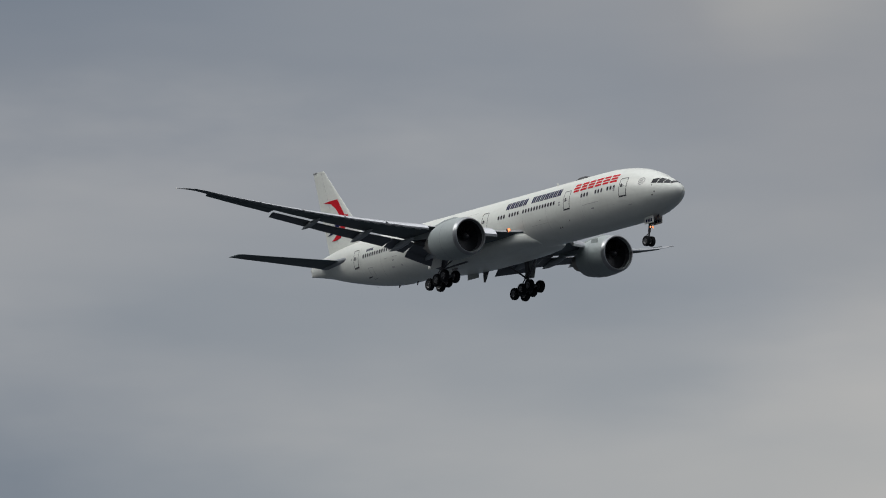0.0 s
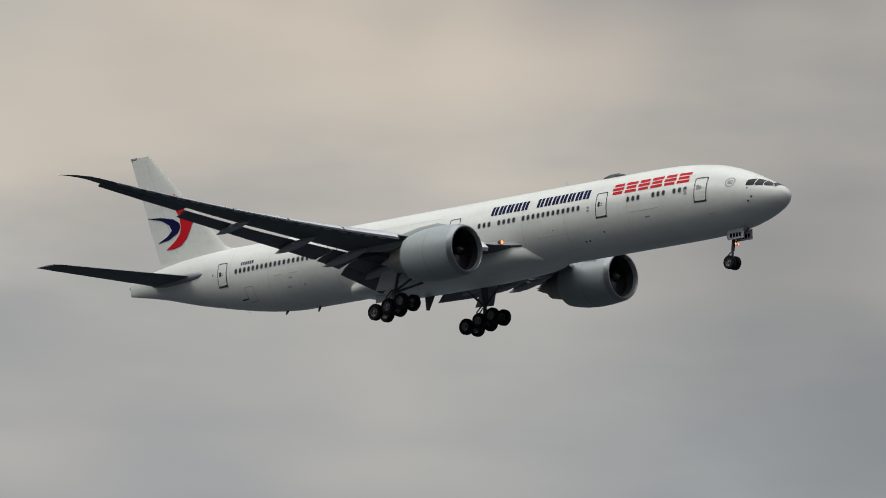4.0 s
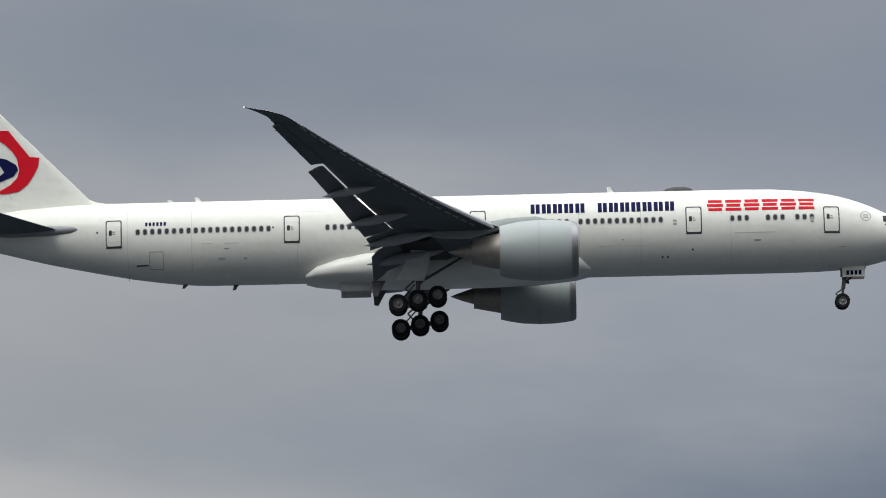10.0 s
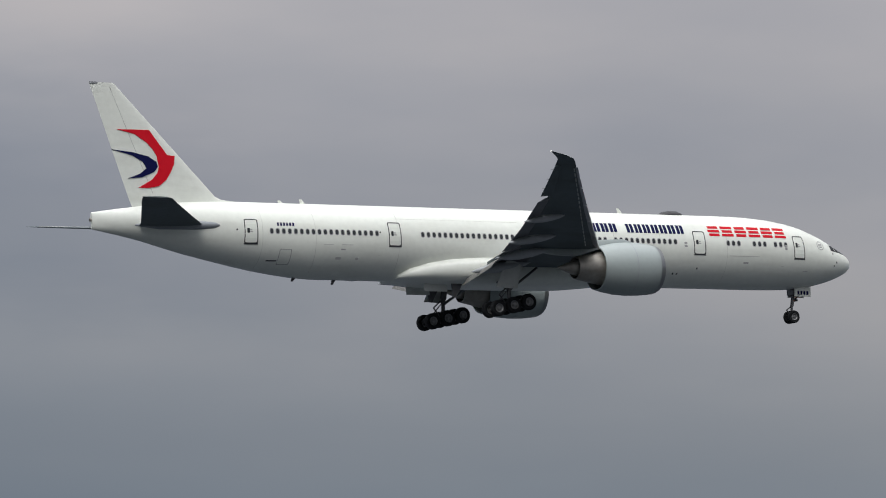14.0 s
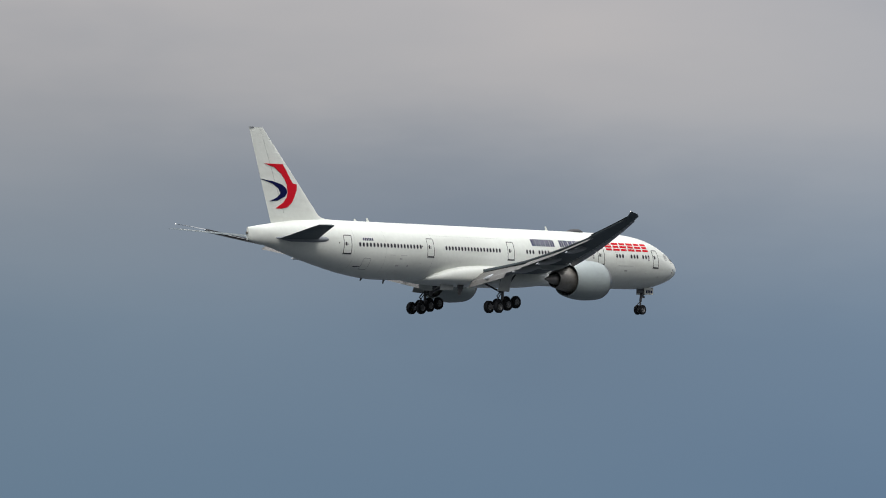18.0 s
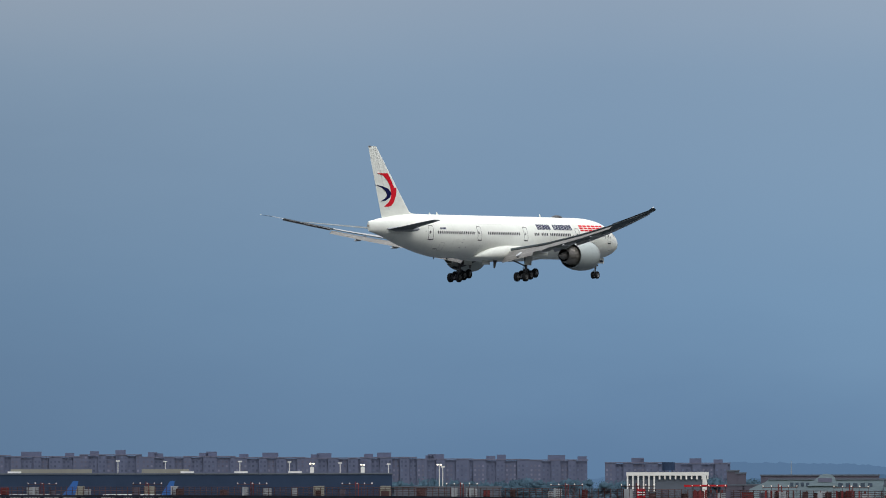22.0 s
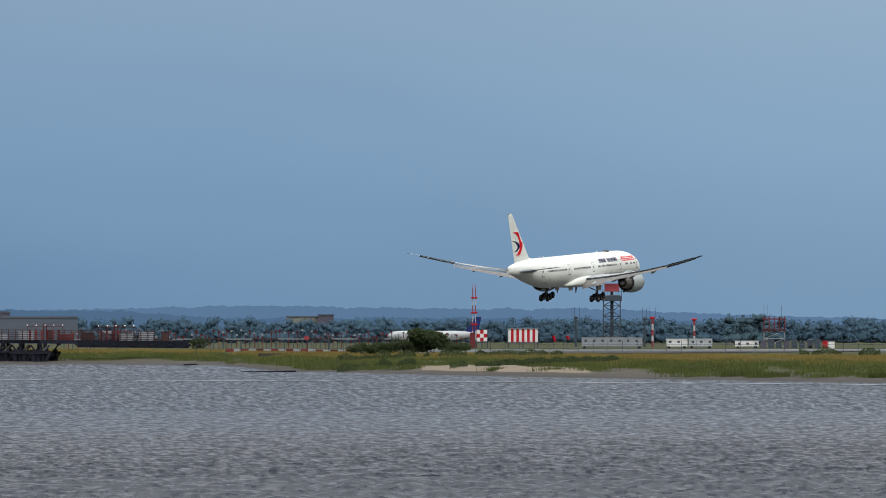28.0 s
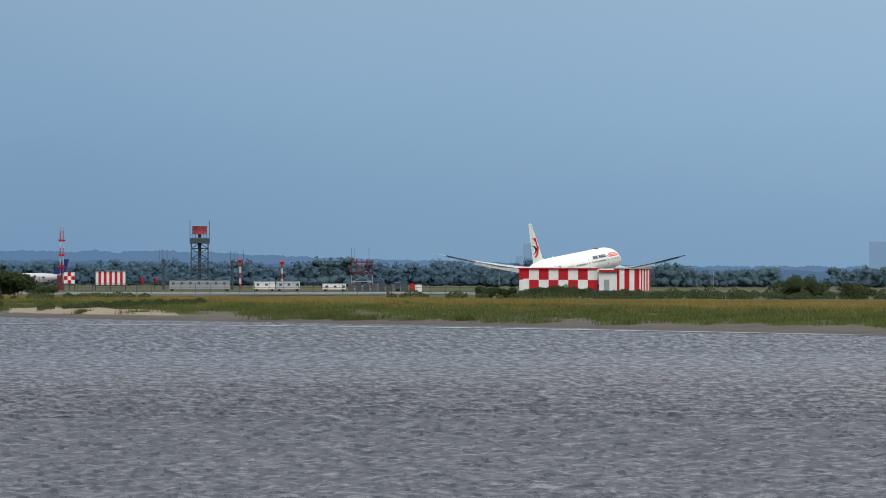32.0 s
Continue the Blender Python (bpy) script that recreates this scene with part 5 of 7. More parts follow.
def build_ground():
    bm = bmesh.new()
    azs = [30 + 2 * k for k in range(12)] + [54 + 0.1 * k for k in range(240)] + [78 + 2 * k for k in range(17)]
    ds = [-40, -8, 0, 6, 14, 24, 36, 50, 70, 95, 130, 180, 280, 500, 1000, 2000, 7000]
    grid = []
    for az in azs:
        s = shore(az)
        grid.append([bm.verts.new(pol(az, s + d, land_z(az, s + d))) for d in ds])
    strips = []
    for a, b in zip(grid, grid[1:]):
        strips.append(0)
        for k in range(len(ds) - 1):
            f = bm.faces.new((a[k], b[k], b[k + 1], a[k + 1]))
            f.material_index = (2 if k < 4 else 0) if k < 7 and azs[len(strips)] > 63.3 else (2 if k < 7 else 1)
    ob = ob_from(bm, "ground", [M_SAND, M_SOIL, M_MUD])
    tagged(ob, "sandy shore rising to flat airfield turf", "ground", kind="structure")
    bm = bmesh.new()
    for x, y in ((-7000, -7000), (9000, -7000), (9000, 9000), (-7000, 9000)):
        bm.verts.new((x, y, -0.4))
    bm.faces.new(bm.verts)
    tagged(ob_from(bm, "water", M_WATER, False), "open grey bay water to the horizon", "water", kind="structure")
    global WATER
    WATER = build_waves()
    # the bank that the camera stands on
    bm = bmesh.new()
    rings = []
    for r, z in ((26, -1.5), (18, 1.2), (10, 3.6), (4, 4.3), (0.5, 4.4)):
        rings.append([Vector((r * math.cos(k * math.tau / 28), r * math.sin(k * math.tau / 28) - 6, z + 0.2 * noise.noise((k, r, 0)))) for k in range(28)])
    bm.free()
    tagged(ob_from(loft(rings, False, True), "bank", M_SOIL), "low grassy bank beside the water", "ground", kind="structure")
    # pale streak on the water off the shore
    bm = bmesh.new()
    line = [(52, 1010), (57, 965), (61, 925), (65, 868), (68, 838), (70, 812), (71.5, 790), (73, 752), (75, 700), (77, 655)]
    prev = None
    for k in range(251):
        az = 52 + 0.1 * k
        r = lerp_table(line, az) + 1.2 * noise.noise((az * 2, 9, 0))
        w2 = max(0.3, 5.0 + 9.0 * noise.noise((az * 5, 3, 0)) + 5.0 * noise.noise((az * 21, 6, 0)))
        cur = (bm.verts.new(pol(az, r - w2, 0.05)), bm.verts.new(pol(az, r + w2, 0.05)))
        if prev:
            bm.faces.new((prev[0], cur[0], cur[1], prev[1]))
        prev = cur
    tagged(ob_from(bm, "water_streak", M_STREAK, False), "pale streak lying on the bay water", "water", kind="structure")
    # runway and taxiway strips
    for y0, y1, z, nm in ((470 - 30, 470 + 30, GZ + 0.16, "runway"),):
        bm = bmesh.new()
        box(bm, 1150, 4600, y0, y1, GZ - 0.5, z)
        tagged(ob_from(bm, nm, M_ASPHALT, False), "dark asphalt runway across the airfield", "runway", kind="structure")
    # dry sand ledge
    bm = bmesh.new()
    prev = None
    for k in range(31):
        az = 67.95 + 0.05 * k
        s = shore(az)
        h = 0.55 * math.sin(math.pi * k / 30) ** 0.5
        row = [bm.verts.new(pol(az, s + d, land_z(az, s + d) + q * h)) for d, q in ((22, -0.3), (28, 0.5), (38, 0.8), (52, 0.5), (58, -0.3))]
        if prev:
            for i in range(4):
                bm.faces.new((prev[i], row[i], row[i + 1], prev[i + 1]))
        prev = row
    tagged(ob_from(bm, "sand_ledge", M_DRYSAND), "pale ledge of dry sand above the shore", "sand", kind="structure")


build_ground()


# ---- grass and bushes ----
def blades(name, mat, label, count, place, h0, h1, seed, spread=0.7, per=6):
    rnd = random.Random(seed)
    roots = []
    made = 0
    tries = 0
    while made < count and tries < count * 4:
        tries += 1
        got = place(rnd)
        if got is None:
            continue
        p, k = got
        made += 1
        roots.append((p.x, p.y, p.z - 0.08, k))
    q = np.repeat(np.array(roots), per, axis=0)
    rng = np.random.default_rng(seed)
    n = len(q)
    h = rng.uniform(h0, h1, n) * q[:, 3]
    turn, w = rng.uniform(0, math.tau, n), rng.uniform(0.024, 0.058, n)
    base = q[:, :3] + np.stack([rng.normal(0, spread, n), rng.normal(0, spread, n), np.zeros(n)], -1)
    side = np.stack([np.cos(turn) * w, np.sin(turn) * w, np.zeros(n)], -1)
    bend = np.stack([rng.normal(0, 0.28, n) * h, rng.normal(0, 0.28, n) * h, h], -1)
    half = bend * np.array([0.5, 0.5, 0.6])
    co = np.stack([base - side, base + side, base + half + side * 0.7, base + half - side * 0.7, base + bend], 1)
    i = np.arange(n)[:, None] * 5
    verts = co.reshape(-1, 3).tolist()
    faces = (i + np.array([0, 1, 2, 3])).tolist() + (i + np.array([3, 2, 4])).tolist()
    me = bpy.data.meshes.new(name)
    me.from_pydata(verts, [], faces)
    me.materials.append(mat)
    ob = new(name, me)
    return tagged(ob, label, "grass", kind="stuff")


def green_edge(az):
    """How far inland the green grass starts: uneven, with bare sand between."""
    return 34 + 24 * noise.noise((az * 2.3, 1, 0)) + 12 * noise.noise((az * 9, 4, 0))


def place_green(rnd):
    az = rnd.uniform(63.6, 77)
    edge = green_edge(az)
    if 67.9 < az < 69.3:
        edge += 26
    d = edge + rnd.uniform(0, 1) ** 1.25 * 95
    s = shore(az)
    patch = noise.noise((az * 7, d * 0.05, 7)) + 0.6 * noise.noise((az * 2.2, d * 0.02, 17))
    if patch < -0.25 and d < edge + 45:
        return None
    return pol(az, s + d, land_z(az, s + d)), 1.0 + 0.35 * patch


def place_gold(rnd):
    az = rnd.uniform(63.6, 77)
    d = 92 + rnd.uniform(0, 1) ** 0.85 * 170 + 50 * noise.noise((az * 1.4, 3, 0)) + 25 * noise.noise((az * 6, 8, 0))
    s = shore(az)
    patch = noise.noise((az * 5, d * 0.03, 11))
    if noise.noise((az * 3.3, d * 0.025, 31)) < -0.22:
        return None
    return pol(az, s + d, land_z(az, s + d)), 1.0 + 0.4 * patch


def build_grass():
    blades("green_grass", M_GREEN, "green marsh grass along the shore", 26000, place_green, 0.22, 0.6, 3, 0.9, 6)
    blades("golden_grass", M_GOLD, "golden dry marsh grass behind the shore", 22000, place_gold, 0.25, 0.65, 4, 0.9, 6)
    # loose tussocks standing on the sand
    rnd = random.Random(9)
    spots = [(66.9, 20), (67.3, 14), (67.55, 20), (67.8, 24), (70.35, 12), (70.6, 18), (70.72, 16), (70.9, 20), (71.0, 16), (71.1, 18), (72.3, 18), (72.62, 16), (69.1, 30), (73.5, 22), (68.6, 26), (71.55, 20), (72.0, 22), (67.05, 12)]
    def place_tussock(q):
        az, d = q.choice(spots)
        n = 0.5 + 1.4 * abs(math.sin(az * 37))
        s = shore(az)
        c = pol(az, s + d, land_z(az, s + d))
        return c + Vector((q.gauss(0, n), q.gauss(0, n), 0)), 0.9
    blades("tussocks", M_GREEN, "tussocks of green grass standing on the sand", 700, place_tussock, 0.4, 1.2, 17, 0.4, 9)


def leafy(name, size, seed, leaf=0.4, count=500):
    """A bush: stems and a crown of small leaves with an uneven outline."""
    rnd = random.Random(seed)
    w, d, h = size
    bumps = [(rnd.uniform(-0.6, 0.6) * w, rnd.uniform(-0.6, 0.6) * d, rnd.uniform(0.35, 0.8) * h, rnd.uniform(0.28, 0.5)) for _ in range(9)]
    verts, faces = [], []
    for _ in range(count):
        bx, by, bz, br = rnd.choice(bumps)
        v = Vector((rnd.gauss(0, 1), rnd.gauss(0, 1), rnd.gauss(0, 1))).normalized() * br * rnd.uniform(0.55, 1.08)
        c = Vector((bx + v.x * w, by + v.y * d, max(0.1, bz + v.z * h * 0.7)))
        u = Vector((rnd.gauss(0, 1), rnd.gauss(0, 1), rnd.gauss(0, 1))).normalized()
        t = u.orthogonal().normalized()
        s = leaf * rnd.uniform(0.6, 1.3)
        n = len(verts)
        verts += [c - u * s, c + t * s * 0.6, c + u * s, c - t * s * 0.6]
        faces.append((n, n + 1, n + 2, n + 3))
    me = bpy.data.meshes.new(name)
    me.from_pydata([tuple(v) for v in verts], [], faces)
    me.materials.append(M_BUSH)
    return me, bumps


def build_bush(az, r, size, seed, label, leaf=0.4, count=500):
    z = land_z(az, r)
    top = thing("bush", label, "bush", "bushes behind the grass", at(az, r, z - 0.1))
    me, bumps = leafy("crown", size, seed, leaf, count)
    c = new("crown", me)
    c.parent = top
    bm = bmesh.new()
    for bx, by, bz, br in bumps[:5]:
        tube(bm, (bx * 0.15, by * 0.15, -0.1), (bx, by, bz), 0.09, 0.03, 6)
    part("stem", bm, M_TWIG, top)


def build_bushes():
    build_bush(68.03, 1195, (4.6, 3, 4.9), 1, "large dark green rounded bush behind the marsh grass", 0.26, 7000)
    for az, r, w, h, sd in ((67.42, 1190, 3.2, 2.6, 2), (67.62, 1200, 3.5, 2.4, 3), (68.25, 1210, 3.6, 2.6, 4), (67.8, 1200, 4, 3, 5), (75.0, 1130, 3.3, 4.6, 6), (75.12, 1135, 2.6, 3.4, 7), (75.5, 1120, 4.0, 3.0, 8), (72.2, 1130, 2.6, 2.4, 9), (72.35, 1140, 2.2, 2.0, 10), (72.7, 1300, 4.5, 2.1, 12), (72.85, 1300, 4.0, 2.4, 13), (73.02, 1302, 3.0, 1.8, 14), (74.8, 1130, 4.5, 3.6, 15), (65.98, 1560, 3, 3.4, 11)):
        build_bush(az, r, (w, w * 0.7, h), sd, "dark green bush behind the marsh grass", 0.15, 2600)
    # hedge-like scrub behind the golden grass
    rnd = random.Random(21)
    verts, faces = [], []
    for az0, az1, r0, h, n in ((73.3, 78, 1150, 2.0, 16000), (71.3, 78, 1120, 1.35, 22000), (72.0, 75.6, 1290, 1.2, 9000), (67.2, 69.2, 1130, 1.2, 6000), (68.2, 69.7, 1010, 1.1, 7000), (67.2, 67.9, 1060, 1.0, 3500)):
        for _ in range(n):
            az = rnd.uniform(az0, az1)
            r = r0 + rnd.uniform(-8, 8)
            z = land_z(az, r)
            hh = h * (0.75 + 0.9 * noise.noise((az * 9, 2, h)))
            if hh < 0.5 * h:
                continue
            c = pol(az, r, z + rnd.uniform(0.05, 1) * max(0.2, hh))
            u = Vector((rnd.gauss(0, 1), rnd.gauss(0, 1), rnd.gauss(0, 1))).normalized()
            t = u.orthogonal().normalized()
            s = rnd.uniform(0.09, 0.2)
            k = len(verts)
            verts += [tuple(c - u * s), tuple(c + t * s * 0.7), tuple(c + u * s), tuple(c - t * s * 0.7)]
            faces.append((k, k + 1, k + 2, k + 3))
    me = bpy.data.meshes.new("scrub")
    me.from_pydata(verts, [], faces)
    me.materials.append(M_BUSH)
    tagged(new("scrub", me), "low dark green scrub behind the golden grass", "scrub", kind="stuff")
    # driftwood on the waterline
    az = 65.9
    s = lerp_table(SHORE, az) - 14
    log = thing("driftwood_log", "dark driftwood log lying at the waterline", "log", at=at(az, s, 0.15))
    part("trunk", tube(bmesh.new(), (-1.4, 0, 0), (1.4, 0.4, 0.1), 0.2, 0.14, 8), M_WOOD, log)
    log = thing("driftwood_log", "dark driftwood spit at the water's edge", "log", at=at(66.62, 1062, 0.1))
    part("trunk", tube(tube(bmesh.new(), (-5, 0, -0.05), (4, 0.5, 0.05), 0.1, 0.14, 8), (-5, 0, 0), (-5.4, 0, 0.4), 0.06, 0.03, 6), M_WOOD, log)


build_grass()
build_bushes()


# ---- woods and hills ----
def ball_mesh():
    bm = bmesh.new()
    bmesh.ops.create_icosphere(bm, subdivisions=1, radius=1.0)
    co = np.array([tuple(v.co) for v in bm.verts])
    fs = np.array([[v.index for v in f.verts] for f in bm.faces])
    bm.free()
    return co, fs


BALL, BALL_FACES = ball_mesh()


def woods(name, label, mat, az0, az1, r0, r1, n, top, seed, clumps=290):
    """A belt of trees: crowns of many small clumps down to the scrub at their feet."""
    rng = np.random.default_rng(seed)
    chunks, balls = [], []
    for _ in range(n):
        az, r = rng.uniform(az0, az1), rng.uniform(r0, r1)
        h = top(az) * rng.uniform(0.7, 1.1)
        w = h * rng.uniform(0.38, 0.6)
        lobes = np.stack([rng.uniform(0, math.tau, 7), rng.uniform(0.15, 0.75, 7), rng.uniform(0.12, 0.82, 7), rng.uniform(0.25, 0.46, 7)], -1)
        c = np.array(pol(az, r, GZ))
        for q in lobes:
            ball = BALL * rng.uniform(0.55, 1.15, (len(BALL), 1)) * np.array([q[3] * w * 0.8, q[3] * w * 0.8, q[3] * h * 0.36])
            balls.append(ball + c + np.array([math.cos(q[0]) * q[1] * w, math.sin(q[0]) * q[1] * w, q[2] * h]))
        balls.append(BALL * np.array([w * 0.5, w * 0.5, h * 0.2]) * rng.uniform(0.85, 1.15, (len(BALL), 1)) + c + np.array([0, 0, h * 0.24]))
        k = lobes[rng.integers(0, 7, clumps)]
        v = rng.normal(size=(clumps, 3))
        v *= (k[:, 3] * rng.uniform(0.75, 1.2, clumps) / np.linalg.norm(v, axis=1))[:, None]
        p = np.stack([np.cos(k[:, 0]) * k[:, 1] * w + v[:, 0] * w, np.sin(k[:, 0]) * k[:, 1] * w + v[:, 1] * w, np.maximum(0.2, k[:, 2] * h + v[:, 2] * h * 0.45)], -1) + c
        u = rng.normal(size=(clumps, 3))
        u /= np.linalg.norm(u, axis=1)[:, None]
        t = np.cross(u, rng.normal(size=(clumps, 3)))
        t /= np.linalg.norm(t, axis=1)[:, None]
        s = (h * rng.uniform(0.016, 0.05, clumps))[:, None]
        chunks.append(np.stack([p - u * s, p + t * s * 0.8, p + u * s, p - t * s * 0.8], 1).reshape(-1, 3))
    leaves, lumps = np.concatenate(chunks), np.concatenate(balls)
    co = np.concatenate([leaves, lumps])
    nl, nb = len(leaves) // 4, len(balls)
    tri = (np.arange(nb)[:, None, None] * len(BALL) + len(leaves) + BALL_FACES[None]).reshape(-1)
    loops = np.concatenate([np.arange(len(leaves)), tri])
    starts = np.concatenate([np.arange(0, len(leaves), 4), np.arange(len(leaves), len(loops), 3)])
    me = bpy.data.meshes.new(name)
    me.vertices.add(len(co))
    me.vertices.foreach_set("co", co.ravel())
    me.loops.add(len(loops))
    me.loops.foreach_set("vertex_index", loops)
    me.polygons.add(len(starts))
    me.polygons.foreach_set("loop_start", starts)
    me.polygons.foreach_set("use_smooth", np.ones(len(starts), bool))
    me.update(calc_edges=True)
    me.materials.append(mat)
    tagged(new(name, me), label, "woods", kind="stuff")


def build_far():
    woods("far_woods", "distant belt of trees tinted haze blue beyond the airfield", M_FARWOOD, 63.6, 72.6, 2950, 3200, 560, lambda az: 12.0 + 2.0 * noise.noise((az * 4, 0, 0)), 5)
    woods("far_woods", "distant belt of trees tinted haze blue beyond the airfield", M_FARWOOD, 59.2, 62.9, 3400, 3520, 330, lambda az: 14.0 + 2.0 * noise.noise((az * 4, 5, 0)), 6)
    woods("runway_woods", "tree belt beyond the runway end, tinted haze blue", M_NEARWOOD, 72.2, 78.5, 2550, 2720, 380, lambda az: 8.8 + 2.4 * noise.noise((az * 2.5, 9, 0)) - (4.5 if 74.75 < az < 75.25 else 0), 7)
    woods("runway_woods", "tree clump beyond the airfield, tinted haze blue", M_NEARWOOD, 70.72, 70.98, 2500, 2560, 12, lambda az: 12.5, 8)
    # far hills, two ridges, their blue haze painted as emission
    for r, prof, seed, nm in ((4850, [(60.5, 0.08), (61.6, 0.26), (62.4, 0.32), (63.4, 0.30), (64.2, 0.22), (65.2, 0.24), (66.5, 0.27), (67.5, 0.25), (68.5, 0.235), (69.5, 0.24), (70.3, 0.20), (71.5, 0.16), (73, 0.12), (76, 0.10), (80, 0.06)], 1, "hills"), (4600, [(60.5, 0.05), (62.5, 0.17), (64.3, 0.23), (65.3, 0.22), (66.2, 0.15), (68, 0.16), (71, 0.12), (74, 0.08), (80, 0.03)], 2, "hills")):
        bm = bmesh.new()
        rows = []
        for k in range(976):
            az = 60.5 + 0.02 * k
            z = high(lerp_table(prof, az), r) + 1.6 * noise.noise((az * 5, seed, 0)) + 0.9 * noise.noise((az * 23, seed, 1)) + 1.3 * abs(noise.noise((az * 41, seed, 3))) + 0.6 * noise.noise((az * 120, seed, 4))
            rows.append([bm.verts.new(pol(az, r, GZ - 1)), bm.verts.new(pol(az, r + 25, z * 0.8)), bm.verts.new(pol(az, r + 60, z)), bm.verts.new(pol(az, r + 120, GZ - 1))])
        for a, b in zip(rows, rows[1:]):
            for i in range(3):
                bm.faces.new((a[i], b[i], b[i + 1], a[i + 1]))
        tagged(ob_from(bm, "backdrop_hills", M_HILL if seed == 1 else M_HILLNEAR), "low wooded hills glowing haze blue on the horizon", "hills", kind="structure")
    # far city blocks, with the same painted haze glow
    g = thing("far_tower_block", "large office slab glowing haze blue far beyond the woods", "building", at=at(76.2, 4700))
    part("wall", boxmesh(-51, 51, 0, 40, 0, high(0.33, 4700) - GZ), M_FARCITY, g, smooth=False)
    g = thing("far_tower_block", "cluster of far city towers glowing haze blue", "building", at=at(72.57, 4900))
    rnd = random.Random(3)
    for x, w, h in ((-14, 7, 0.1), (-8, 5, 0.2), (-2, 6, 0.31), (3, 5, 0.34), (8, 5, 0.2), (14, 8, 0.12), (0, 18, 0.08)):
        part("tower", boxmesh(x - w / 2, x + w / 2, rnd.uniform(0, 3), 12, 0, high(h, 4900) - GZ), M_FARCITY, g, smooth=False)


build_far()


# ---- apartment blocks ----
def windows_mesh(x0, x1, z0, z1, dx, dz, w, h, y, depth):
    """Joined far-off windows, set into their reveals."""
    verts, faces = [], []
    x = x0
    while x + w < x1:
        z = z0
        while z + h < z1:
            n = len(verts)
            verts += [(x, y, z), (x + w, y, z), (x + w, y, z + h), (x, y, z + h), (x, y + depth, z), (x + w, y + depth, z), (x + w, y + depth, z + h), (x, y + depth, z + h)]
            faces += [(n, n + 1, n + 2, n + 3), (n + 3, n + 2, n + 6, n + 7), (n, n + 3, n + 7, n + 4), (n + 1, n + 5, n + 6, n + 2), (n, n + 4, n + 5, n + 1)]
            z += dz
        x += dx
    me = bpy.data.meshes.new("window_grid")
    me.from_pydata(verts, [], faces)
    return me


def build_apartments():
    r = 4250
    rnd = random.Random(12)
    for a0, a1, el, pent in ((54.4, 55.2, 0.375, 0.3), (55.2, 55.9, 0.385, 0.6), (55.9, 56.51, 0.375, 0.25), (56.51, 57.06, 0.39, 0.7), (57.06, 57.43, 0.37, 0.2), (57.43, 57.89, 0.375, 0.55), (57.89, 58.51, 0.365, 0.5), (58.51, 59.0, 0.36, 0.3), (59.0, 59.5, 0.365, 0.4), (59.5, 60.0, 0.35, 0.3), (60.0, 60.5, 0.345, 0.5), (60.5, 61.02, 0.34, 0.45), (61.17, 61.75, 0.315, 0.5), (61.75, 62.28, 0.31, 0.4)):
        w = wide(a0, a1, r)
        h = high(el, r) - GZ
        g = thing("apartment_block", "distant brick apartment block tinted haze blue, with many windows", "building", "apartment blocks across the bay", at((a0 + a1) / 2, r))
        # alternating bays step in and out
        x = -w / 2
        k = 0
        while x < w / 2 - 1:
            bw = min(rnd.uniform(5, 9), w / 2 - x)
            o = 1.6 if k % 2 else 0.0
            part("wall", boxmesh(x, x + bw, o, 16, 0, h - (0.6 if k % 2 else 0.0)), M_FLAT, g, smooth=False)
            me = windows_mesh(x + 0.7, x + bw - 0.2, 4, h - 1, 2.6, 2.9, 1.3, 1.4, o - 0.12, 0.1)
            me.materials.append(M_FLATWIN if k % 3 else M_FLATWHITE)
            ob = new("window_grid", me)
            ob.parent = g
            ob["kind"] = "stuff"
            x += bw
            k += 1
        pw = w * rnd.uniform(0.16, 0.3)
        px = (pent - 0.5) * w * 0.8
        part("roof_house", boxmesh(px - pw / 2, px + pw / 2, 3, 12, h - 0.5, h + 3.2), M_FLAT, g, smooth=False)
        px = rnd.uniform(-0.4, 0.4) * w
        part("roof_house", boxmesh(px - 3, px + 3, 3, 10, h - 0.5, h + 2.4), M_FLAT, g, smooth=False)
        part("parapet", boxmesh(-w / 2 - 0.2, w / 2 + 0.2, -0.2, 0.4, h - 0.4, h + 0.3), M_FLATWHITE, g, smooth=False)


build_apartments()


# ---- airport buildings ----
def lamp_post(az, r, el, lit=False):
    h = high(el, r) - GZ
    g = thing("apron_lamp_post", "lit apron floodlight mast" if lit else "pale apron floodlight mast", "lamp post", "floodlight masts", at(az, r))
    part("pole", tube(bmesh.new(), (0, 0, 0), (0, 0, h), 0.25, 0.16, 8), M_SIGNALWHITE, g)
    part("head", boxmesh(-0.9, 0.9, -0.4, 0.4, h - 0.3, h + 0.3), M_SIGNALWHITE, g)
    if lit:
        for x in (-0.8, 0.8):
            part("lamp", boxmesh(x - 0.32, x + 0.32, -0.5, -0.38, h - 0.3, h + 0.2), M_LIT, g, "lit floodlight")


